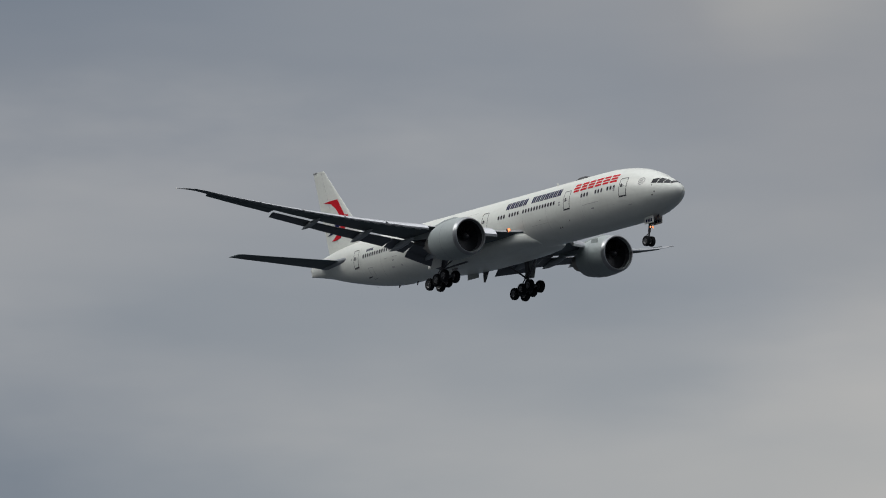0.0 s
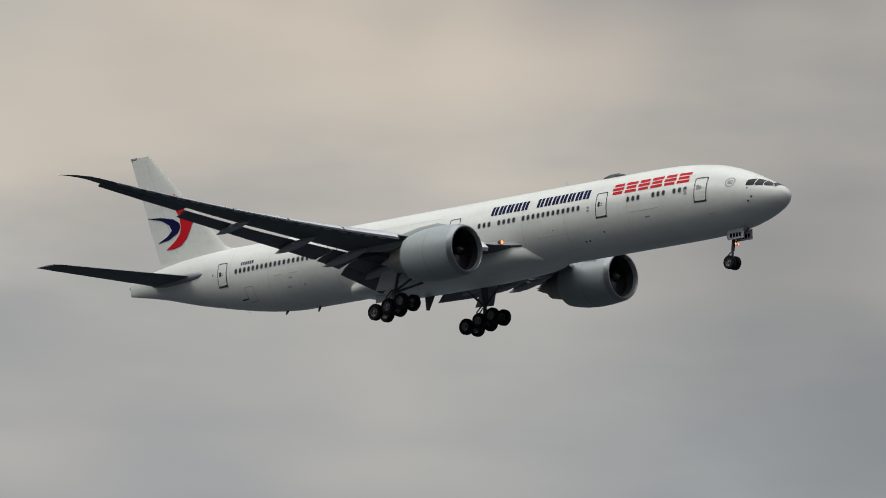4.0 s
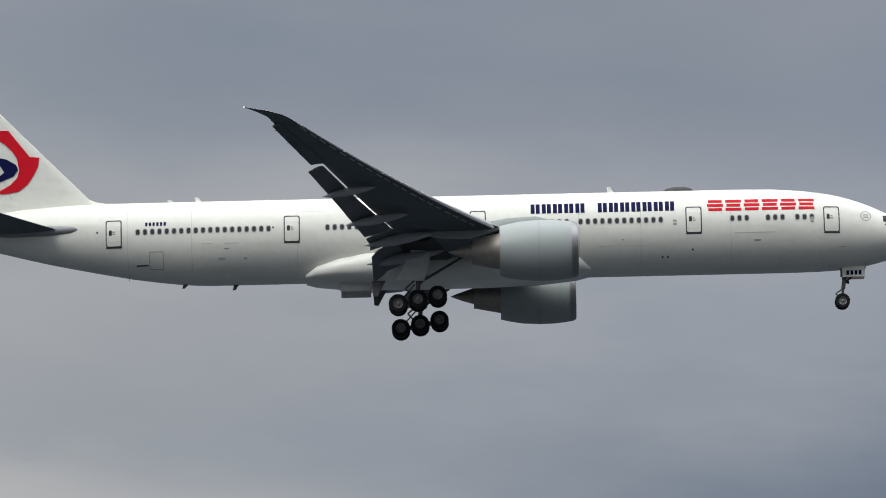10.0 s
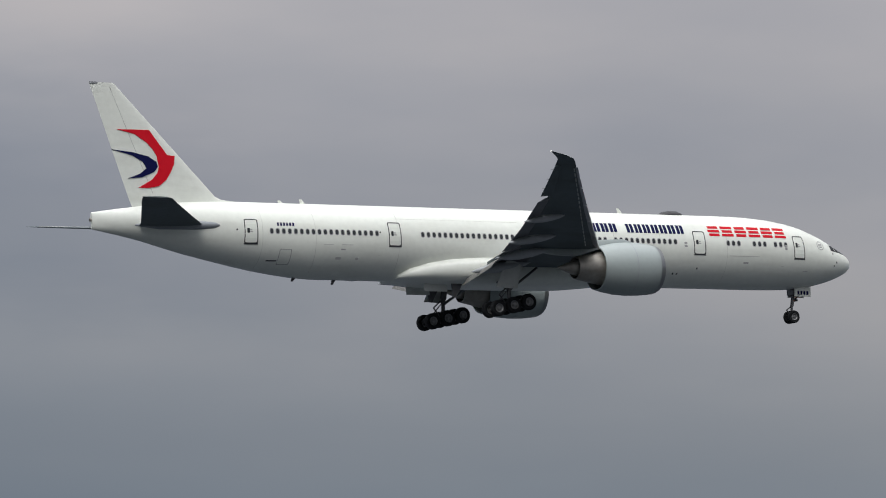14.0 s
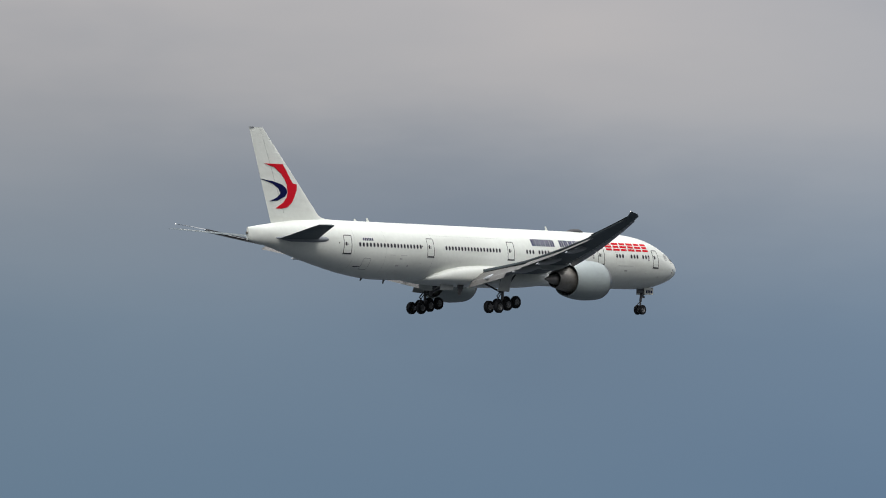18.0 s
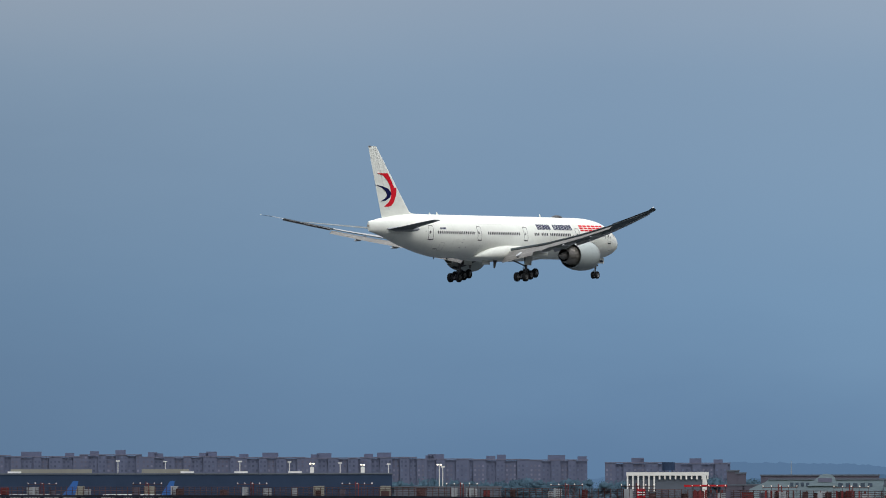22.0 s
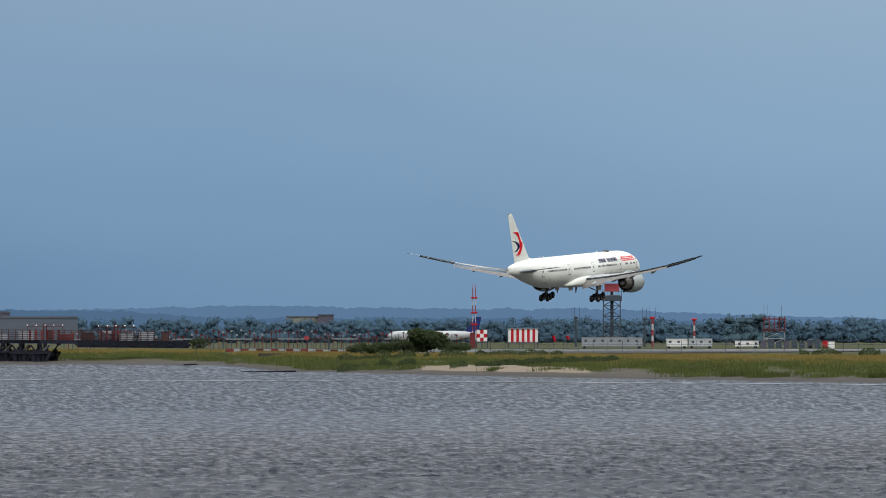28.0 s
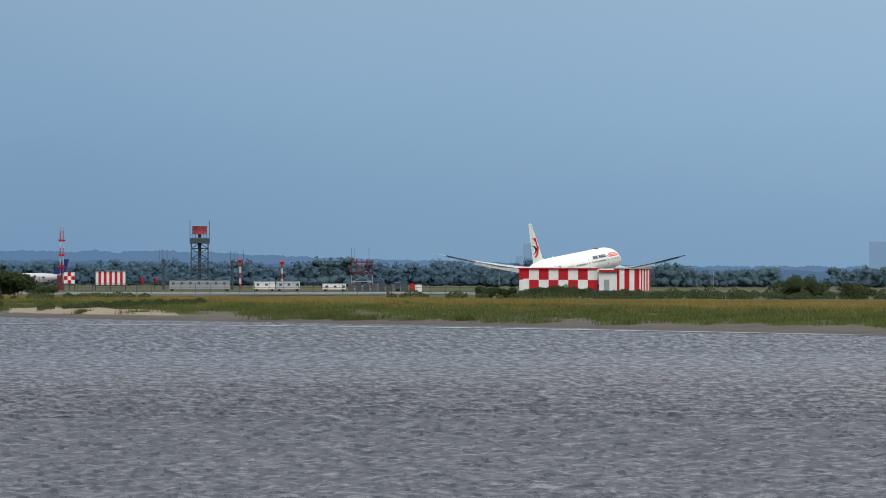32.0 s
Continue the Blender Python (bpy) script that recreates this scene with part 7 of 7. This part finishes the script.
    g = thing("striped_block", "tall hut striped upright in red and white", "hut", at=at(73.37, r + 2, GZ + 0.95))
    part("footing", boxmesh(-1.2, 5.0, 0.1, 7.9, -1.1, 0), M_STEEL, g, smooth=False)
    w2 = wide(73.30, 73.47, r)
    h2 = h + 0.1
    stripes(g, -1.2, w2 + 0.1, 0, 8, h2, 5, 0)
    # its end wall runs away to the rear
    x0 = w2 + 0.1
    d, e = 2.5, 5.5
    for k in range(8):
        a, b = k / 8, (k + 1) / 8
        bm = bmesh.new()
        q = [(x0 + d * a, e * a), (x0 + d * b, e * b), (x0 + d * b - 0.5, e * b + 0.4), (x0 + d * a - 0.5, e * a + 0.4)]
        vs = [bm.verts.new((x, y, z)) for z in (0, h2) for x, y in q]
        for f in ((3, 2, 1, 0), (4, 5, 6, 7), (0, 1, 5, 4), (1, 2, 6, 5), (2, 3, 7, 6), (3, 0, 4, 7)):
            bm.faces.new([vs[i] for i in f])
        part("panel", bm, (M_SIGNALWHITE, M_SIGNALRED)[k % 2], g, smooth=False)
    part("roof", loft([[Vector((-1.5, -0.3, z)), Vector((x0 + 0.2, -0.3, z)), Vector((x0 + d + 0.2, e, z)), Vector((x0 + d - 1, e + 3, z)), Vector((-1.5, 8.3, z))] for z in (h2, h2 + 0.28)]), M_FAIRING, g, smooth=False)
    for az in (73.2, 73.33, 74.2, 72.3):
        m2 = thing("thin_pole", "thin white aerial pole near the huts", "pole", "aerial poles", at(az, r + 12))
        part("pole", tube(bmesh.new(), (0, 0, 0), (0, 0, 5.2), 0.045), M_FAIRING, m2)
    g = thing("thin_tower", "thin far lattice tower above the woods", "tower", at=at(73.1, 2900))
    part("pole", tube(bmesh.new(), (0, 0, 0), (0, 0, high(0.20, 2900) - GZ), 0.3, 0.15), M_STEEL, g)
    # low white barrier and fence along the field edge
    g = thing("field_barrier", "long low white barrier along the airfield edge", "barrier")
    for k in range(92):
        az = 66.25 + k * 0.066
        if 67.45 < az < 68.0:
            continue
        ob = part("barrier_block", boxmesh(-0.82, 0.82, 0, 0.5, 0, 0.5 if az > 67 else 0.7, bevel=0.04), (M_FAIRING if az > 67.4 or k % 2 else M_DULLRED), g, smooth=False)
        ob.matrix_world = at(az, 1420)
    g = thing("field_fence", "tall dark chain-link fence with steel posts", "fence")
    base = None
    for k in range(70):
        az = 65.95 + k * 0.1305
        if 72.0 < az:
            break
        z = land_z(az, 1405) - 0.1
        if base is None:
            base = part("post", tube(bmesh.new(), (0, 0, 0), (0, 0, 2.6), 0.06, n=6), M_STEEL, g)
            base.matrix_world = at(az, 1405, z)
        else:
            o = new("post", base.data)
            o.parent = g
            o.matrix_world = at(az, 1405, z)
    bm = bmesh.new()
    for z in (0.8, 1.6, 2.4):
        for k in range(47):
            tube(bm, pol(65.95 + k * 0.1305, 1405, GZ + z), pol(65.95 + (k + 1) * 0.1305, 1405, GZ + z), 0.035, n=4, caps=False)
    part("rail_wire", bm, M_STEEL, g)


build_aids()


# ---- the approach-light pier ----
PIER = [(53.0, 1890), (57.2, 1734), (59.7, 1616), (62.2, 1475), (63.2, 1430), (64.6, 1395), (65.9, 1390)]


def pier_line(az):
    return lerp_table(PIER, az)


def pier_z(az):
    return lerp_table([(53, 7.4), (57.2, 7.0), (59.5, 6.6), (61.5, 5.9), (63, 5.4), (64.6, 5.1), (66, 4.8)], az)


def build_pier():
    g = thing("pier", "long weathered timber pier on piles over the water", "pier")
    # stations spaced along the line
    stations = []
    az = 54.2
    while az < 65.9:
        stations.append(az)
        step = 5.2 if az < 62.0 else 4.0
        az += math.degrees(step / pier_line(az))
    rnd = random.Random(31)
    pm = bpy.data.meshes.new("timber_post")
    bm = tube(bmesh.new(), (0, 0, -4.4), (0, 0, 5.0), 0.46, 0.40, 8)
    bm.to_mesh(pm)
    bm.free()
    pm.materials.append(M_WOOD)
    dm = bpy.data.meshes.new("dark_brace")
    bm = bmesh.new()
    tube(bm, (-1.9, 0, 0.6), (1.9, 0, 3.9), 0.2, n=5)
    tube(bm, (1.9, 0.3, 0.6), (-1.9, 0.3, 3.9), 0.2, n=5)
    box(bm, -2.4, 2.4, -0.15, 0.15, 1.0, 1.5)
    box(bm, -2.4, 2.4, -0.15, 0.15, 2.5, 2.95)
    tube(bm, (-0.2, 3.2, 0.2), (2.2, 3.2, 3.6), 0.22, n=5)
    tube(bm, (0.3, 3.6, 0.2), (-2.2, 3.6, 3.4), 0.22, n=5)
    bm.to_mesh(dm)
    bm.free()
    dm.materials.append(M_WOOD)
    lm = bpy.data.meshes.new("brace")
    bm = tube(bmesh.new(), (-0.9, -0.55, 2.7), (0.7, -0.55, 4.6), 0.21, n=5)
    bm.to_mesh(lm)
    bm.free()
    lm.materials.append(M_PALEWOOD)
    cm = bpy.data.meshes.new("cap_beam")
    bm = boxmesh(-0.45, 0.45, -0.5, 5.0, 4.45, 5.0)
    bm.to_mesh(cm)
    bm.free()
    cm.materials.append(M_WOOD)

    # fender walls: close-set short piles, a heavy beam and raking struts, each a piece
    def piece(name, bm):
        me = bpy.data.meshes.new(name)
        bmesh.ops.recalc_face_normals(bm, faces=bm.faces)
        bm.to_mesh(me)
        bm.free()
        me.materials.append(M_WOOD)
        return me
    fender_post = piece("fender_post", tube(bmesh.new(), (0, 0, -2.2), (0, 0, 2.8), 0.5, 0.46, 7))
    fender_beam = piece("fender_beam", boxmesh(-2.5, 2.5, -0.65, -0.4, 2.0, 2.5))
    fender_low = piece("fender_strut", tube(bmesh.new(), (2.4, -0.5, 2.1), (1.0, -0.5, 0.3), 0.2, n=5))
    fender_high = piece("fender_strut", tube(bmesh.new(), (0.7, -0.6, 2.2), (2.0, -0.6, 3.9), 0.18, n=5))

    def put_fender(az, r, z):
        for k in range(4):
            put("fender_post", fender_post, at(az, r, z) @ pose(-1.5 + k, 0.12 * (k % 2), 0.25 * math.sin(az * 900 + k * 2.7), 0, rnd.uniform(-3, 3), 0))
        put("fender_beam", fender_beam, at(az, r, z))
        for half in (0, 180):
            put("fender_strut", fender_low, at(az, r, z) @ pose(0, -0.5 if half else 0, 0, 0, 0, half) @ pose(0, -0.5 if half else 0, 0))
            put("fender_strut", fender_high, at(az, r, z) @ pose(0, -0.6 if half else 0, 0, 0, 0, half) @ pose(0, -0.6 if half else 0, 0))

    def put(name, me, m):
        o = new(name, me)
        o.parent = g
        o.matrix_world = m
    for i, az in enumerate(stations):
        r = pier_line(az)
        z = pier_z(az) - 5.6
        ok = az < 64.65
        for row, off in ((0, 0.0), (1, 4.2)):
            if ok:
                put("timber_post", pm, at(az + rnd.uniform(-0.01, 0.01), r + off, z) @ pose(0, 0, 0, rnd.uniform(-2, 2), rnd.uniform(-3, 3), 0))
        if ok and rnd.random() < 0.45:
            put("timber_post", pm, at(az + math.degrees(1.1 / r), r + rnd.uniform(0, 3), z))
        if ok:
            put_fender(az, r - 0.5 + rnd.uniform(-0.2, 0.2), 0.15 + rnd.uniform(-0.2, 0.2))
            if az > 61.2:
                put_fender(az + math.degrees(1.9 / r), r + 4.8, 0.1 + rnd.uniform(-0.2, 0.4))
        put("cap_beam", cm, at(az, r, z))
        if ok:
            if rnd.random() < 0.5:
                put("cross_brace", dm, at(az + math.degrees(1.7 / r), r + 3.0, z - 0.9) @ pose(0, 0, 0, 0, rnd.uniform(-6, 6), 0))
            put("brace", lm, at(az + math.degrees(0.6 / r), r, z) @ pose(0, 0, 0, 0, rnd.uniform(-8, 8), 0))
            if i % 3:
                put("brace", lm, at(az - math.degrees(1.0 / r), r, z - 0.2) @ pose(0, 0, 0, 0, rnd.uniform(-8, 8), 180))
    # deck planks and edge beams, a length from bent to bent
    for k in range(0, len(stations) - 1, 2):
        a, b = stations[k], stations[min(k + 2, len(stations) - 1)]
        p0, p1 = pol(a, pier_line(a), pier_z(a)), pol(b, pier_line(b), pier_z(b))
        q0, q1 = pol(a, pier_line(a) + 4.6, pier_z(a)), pol(b, pier_line(b) + 4.6, pier_z(b))
        dz = Vector((0, 0, -0.75 if a < 64.6 else -1.5))
        part("deck_section", loft([[p0, p1, q1, q0], [p0 + dz, p1 + dz, q1 + dz, q0 + dz]]), M_WOOD, g, smooth=False)
    # long horizontal waling, pale and dark, in pieces
    for k in range(0, len(stations) - 3, 5):
        a, b = stations[k], stations[k + 3]
        if b > 64.5:
            break
        z = -1.35 - 0.25 * (k % 2)
        part("waling", tube(bmesh.new(), pol(a, pier_line(a) - 0.5, pier_z(a) + z), pol(b, pier_line(b) - 0.5, pier_z(b) + z - 0.1), 0.2, n=5), M_PALEWOOD if k % 2 else M_WOOD, g)
    # railing: posts and rails
    rail = thing("pier_railing", "rusty red steel railing along the pier deck", "railing")
    me = None
    az = 54.3
    k = 0
    last = None
    while az < 65.8:
        r = pier_line(az)
        z = pier_z(az)
        if me is None:
            me = part("post", tube(bmesh.new(), (0, 0, -0.05), (0, 0, 2.25), 0.11, n=5), M_RUST, rail)
            me.matrix_world = at(az, r + 0.3, z)
        else:
            o = new("post", me.data)
            o.parent = rail
            o.matrix_world = at(az, r + 0.3, z)
        if last is not None and k % 6 == 0:
            for h in (0.3, 0.75, 1.2, 1.65, 2.15):
                part("rail", tube(bmesh.new(), pol(last, pier_line(last) + 0.3, pier_z(last) + h), pol(az, r + 0.3, z + h), 0.06, n=4, caps=False), M_RUST, rail)
        if k % 6 == 0:
            last = az
        az += math.degrees(1.5 / r)
        k += 1
    # approach light stations on the deck
    for k in range(15):
        az = 54.32 + k * 0.93
        if k > 7:
            az = 60.83 + (k - 7) * 0.63
        if az > 65.9:
            break
        r, z = pier_line(az) + 2.2, pier_z(az)
        s = thing("approach_light_bar", "red steel frame with a bar of white approach lamps", "lights", "approach lights on the pier", at(az, r, z))
        part("frame", tube(tube(bmesh.new(), (-0.35, 0, -0.05), (-0.35, 0, 3.6), 0.13, n=6), (0.35, 0, -0.05), (0.35, 0, 3.2), 0.13, n=6), M_DULLRED, s)
        part("bar", tube(bmesh.new(), (-4.0, 0, 2.9), (4.0, 0, 2.9), 0.09, n=6), M_RUST, s)
        for j in range(5):
            x = -3.8 + j * 1.9
            part("stand", tube(bmesh.new(), (x, 0, -0.05), (x, 0, 3.1), 0.05, n=5), M_RUST, s)
            bm = bmesh.new()
            bmesh.ops.create_uvsphere(bm, u_segments=8, v_segments=5, radius=0.14, matrix=Matrix.Translation((x, 0, 3.2)))
            part("lamp", bm, M_WHITELIT, s)
        if k % 2 == 0:
            part("cabinet", boxmesh(-2.6, -1.0, 0.4, 1.4, -0.02, 2.2), M_FAIRING, s, smooth=False)
        if k > 8:
            for j in range(6):
                x = -3.2 + j * 1.25
                part("red_lamp_stand", boxmesh(x - 0.2, x + 0.2, -0.6, -0.3, 0, 2.2), M_DULLRED, s, smooth=False)
    # boxes and signs on the deck
    for az, w, h, mt, lab in ((61.49, 2.0, 2.3, M_SIGNALRED, "red and white notice board on the pier"), (61.38, 2.2, 2.2, M_FAIRING, "grey notice board on the pier"), (60.12, 1.7, 1.6, M_DULLRED, "red box on the pier deck"), (63.33, 1.4, 2.3, M_DULLRED, "red round board on the pier deck"), (60.0, 2.0, 1.9, M_FAIRING, "grey cabinet on the pier deck"), (57.35, 2.0, 2.4, M_FAIRING, "grey cabinet on the pier deck"), (55.85, 2.4, 2.0, M_DULLRED, "red cabinet on the pier deck"), (62.0, 2.6, 1.9, M_DULLRED, "red cabinet on the pier deck"), (62.3, 3.2, 2.1, M_BROWNCLAD, "brown cabinet on the pier deck"), (62.75, 2.0, 1.9, M_FAIRING, "grey cabinet on the pier deck"), (63.1, 2.4, 2.0, M_FAIRING, "grey cabinet on the pier deck"), (60.75, 2.0, 2.2, M_FAIRING, "grey cabinet on the pier deck")):
        b = thing("deck_cabinet", lab, "cabinet", "cabinets on the pier", at(az, pier_line(az) + 1.2, pier_z(az)))
        part("body", boxmesh(-w / 2, w / 2, 0, 1.2, -0.02, h, bevel=0.05), mt, b, smooth=False)
        part("door", boxmesh(-w / 2 + 0.15, w / 2 - 0.15, -0.05, -0.004, 0.15, h - 0.2), mt, b, smooth=False)
        if az == 61.49:
            for zz in (0.7, 1.35):
                part("writing_bar", boxmesh(-0.85, 0.85, -0.09, -0.05, zz, zz + 0.32), M_SIGNALWHITE, b, smooth=False)
    # smaller boxes, bins and tool chests between them
    rnd = random.Random(52)
    az = 55.2
    while az < 65.7:
        busy = az > 61.55
        w, h = rnd.uniform(1.2, 3.4 if busy else 2.4), rnd.uniform(1.1, 2.1)
        mt, lab = rnd.choice(((M_BROWNCLAD, "brown steel box on the pier deck"), (M_RUST, "rusty red steel box on the pier deck"), (M_RUST, "rusty red steel box on the pier deck"), (M_FAIRING, "grey steel box on the pier deck"), (M_DULLRED, "faded red steel box on the pier deck")))
        b = thing("deck_box", lab, "box", "boxes on the pier", at(az, pier_line(az) + rnd.uniform(1.0, 2.6), pier_z(az)))
        part("body", boxmesh(-w / 2, w / 2, 0, 1.1, -0.02, h, bevel=0.05), mt, b, smooth=False)
        part("lid", boxmesh(-w / 2 - 0.06, w / 2 + 0.06, -0.06, 1.16, h, h + 0.12), mt, b, smooth=False)
        az += math.degrees(w / 1500) + (rnd.uniform(0.03, 0.12) if busy else rnd.uniform(0.1, 0.4))
    # approach lights that go on over land: red and white stands
    rnd = random.Random(77)
    for k in range(15):
        az = 64.9 + k * 0.235
        r = 1640 + k * 8
        s = thing("approach_light_row", "row of red and white approach light stands on land", "lights", "approach lights on land", at(az, r))
        for j in range(7):
            x = -3.6 + j * 1.15 + rnd.uniform(-0.2, 0.2)
            h = rnd.uniform(3.0, 5.0) * (1.0 if az < 67.2 else 0.9)
            part("stand", tube(bmesh.new(), (x, 0, 0), (x, 0, h), 0.10, n=5), M_DULLRED if j % 2 else M_STEEL, s)
            part("head", boxmesh(x - 0.28, x + 0.28, -0.2, 0.2, h - 0.1, h + 0.3), M_DULLRED if rnd.random() < 0.7 else M_FAIRING, s, smooth=False)
        part("bar", boxmesh(-4, 4, -0.1, 0.1, 2.6, 2.85), M_RUST if k % 2 else M_FAIRING, s, smooth=False)


build_pier()


# a small red board on a stand near the field edge
g = thing("red_board", "small red board on a stand by the barrier", "sign", at=at(66.93, 1500))
part("board", boxmesh(-0.6, 0.6, -0.1, 0.1, 2.6, 3.5), M_HAZERED, g, smooth=False)
part("post", tube(bmesh.new(), (0, 0, 0), (0, 0, 2.7), 0.1), M_STEEL, g)



def motions():
    walk(AIRLINER, [
        (0, pose(-540.49, 387.04, 112.80, -0.79, -1.53, -0.08)),
        (0.5, pose(-511.71, 387.66, 111.62, -0.45, -1.35, -0.02)),
        (1, pose(-482.89, 388.00, 110.44, -0.09, -1.19, 0.03)),
        (1.5, pose(-454.04, 387.95, 109.27, 0.27, -1.04, 0.06)),
        (2, pose(-425.28, 387.74, 108.11, 0.58, -0.91, 0.07)),
        (2.5, pose(-396.72, 387.52, 106.97, 0.80, -0.77, 0.05)),
        (3, pose(-368.03, 387.20, 105.86, 0.95, -0.64, 0.03)),
        (3.5, pose(-339.11, 386.76, 104.77, 1.09, -0.61, 0.00)),
        (4, pose(-310.04, 386.44, 103.69, 1.24, -0.63, -0.03)),
        (4.5, pose(-281.22, 386.95, 102.64, 1.37, -0.65, -0.07)),
        (6.5, pose(-176.37, 423.34, 98.94, 0.81, -1.17, -0.33)),
        (7, pose(-155.06, 440.49, 97.93, 0.64, -1.22, -0.58)),
        (7.5, pose(-132.06, 455.67, 96.88, 0.48, -1.27, -0.75)),
        (8, pose(-105.44, 465.04, 95.77, 0.35, -1.30, -0.74)),
        (8.5, pose(-74.96, 467.92, 94.59, 0.27, -1.31, -0.58)),
        (9, pose(-41.79, 467.31, 93.34, 0.23, -1.32, -0.33)),
        (9.5, pose(-7.06, 466.17, 92.02, 0.21, -1.33, -0.05)),
        (10, pose(28.12, 464.90, 90.64, 0.19, -1.37, 0.19)),
        (10.5, pose(62.58, 463.46, 89.20, 0.18, -1.53, 0.31)),
        (11, pose(96.39, 462.04, 87.70, 0.16, -1.73, 0.33)),
        (11.5, pose(130.13, 461.06, 86.13, 0.20, -1.90, 0.32)),
        (12, pose(163.83, 460.69, 84.49, 0.31, -2.02, 0.28)),
        (12.5, pose(197.36, 460.73, 82.80, 0.43, -2.09, 0.23)),
        (13, pose(230.86, 461.05, 81.07, 0.47, -2.11, 0.18)),
        (13.5, pose(264.20, 461.62, 79.30, 0.43, -2.17, 0.12)),
        (14, pose(297.51, 462.53, 77.49, 0.38, -2.30, 0.06)),
        (14.5, pose(330.99, 463.58, 75.62, 0.40, -2.45, 0.04)),
        (15, pose(364.62, 464.41, 73.71, 0.52, -2.55, 0.05)),
        (15.5, pose(398.20, 464.80, 71.76, 0.70, -2.59, 0.08)),
        (17.5, pose(534.36, 462.20, 63.29, 1.80, -1.93, 0.70)),
        (18, pose(568.92, 462.22, 61.19, 1.73, -1.82, 0.70)),
        (18.5, pose(603.57, 462.36, 59.11, 1.60, -1.74, 0.67)),
        (19, pose(638.34, 462.61, 57.03, 1.42, -1.69, 0.63)),
        (19.5, pose(673.22, 462.96, 54.95, 1.25, -1.67, 0.59)),
        (20, pose(708.20, 463.41, 52.89, 1.10, -1.65, 0.53)),
        (20.5, pose(743.26, 463.93, 50.84, 0.94, -1.60, 0.44)),
        (21, pose(778.39, 464.48, 48.81, 0.75, -1.54, 0.34)),
        (21.5, pose(813.59, 465.03, 46.79, 0.56, -1.47, 0.26)),
        (22, pose(848.90, 465.47, 44.78, 0.44, -1.42, 0.20)),
        (22.5, pose(884.28, 465.84, 42.74, 0.42, -1.41, 0.16)),
        (23, pose(919.65, 466.25, 40.67, 0.51, -1.44, 0.13)),
        (23.5, pose(955.02, 466.62, 38.60, 0.67, -1.46, 0.08)),
        (24, pose(990.42, 466.93, 36.50, 0.84, -1.50, -0.01)),
        (24.5, pose(1025.84, 467.17, 34.38, 1.00, -1.55, -0.12)),
        (25, pose(1061.27, 467.36, 32.28, 1.12, -1.62, -0.22)),
        (25.5, pose(1096.70, 467.56, 30.24, 1.22, -1.69, -0.32)),
        (26, pose(1132.15, 467.69, 28.25, 1.30, -1.76, -0.41)),
        (26.5, pose(1167.64, 467.71, 26.31, 1.34, -1.86, -0.50)),
        (28.5, pose(1309.79, 467.31, 19.70, 0.52, -3.01, -0.62)),
        (29, pose(1345.35, 467.24, 18.29, 0.37, -3.28, -0.64)),
        (29.5, pose(1380.93, 467.13, 16.95, 0.24, -3.51, -0.64)),
        (30, pose(1416.52, 466.98, 15.70, 0.15, -3.67, -0.62)),
        (30.5, pose(1452.12, 466.82, 14.51, 0.13, -3.78, -0.59)),
        (31, pose(1487.73, 466.64, 13.40, 0.16, -3.82, -0.54)),
        (31.5, pose(1523.33, 466.50, 12.39, 0.20, -3.79, -0.49)),
        (32, pose(1558.92, 466.38, 11.44, 0.25, -3.71, -0.45)),
    ])
    # the radar turns once in four seconds
    walk(RADAR, [(0.5 * k, at(69.64, 2000, RADAR_Z, 45.0 * k + 180)) for k in range(65)])
    # wind drifts the ripples along the bay
    walk(WATER, [(0, pose(0, 0, 0)), (32, pose(20, -9, 0))])


motions()
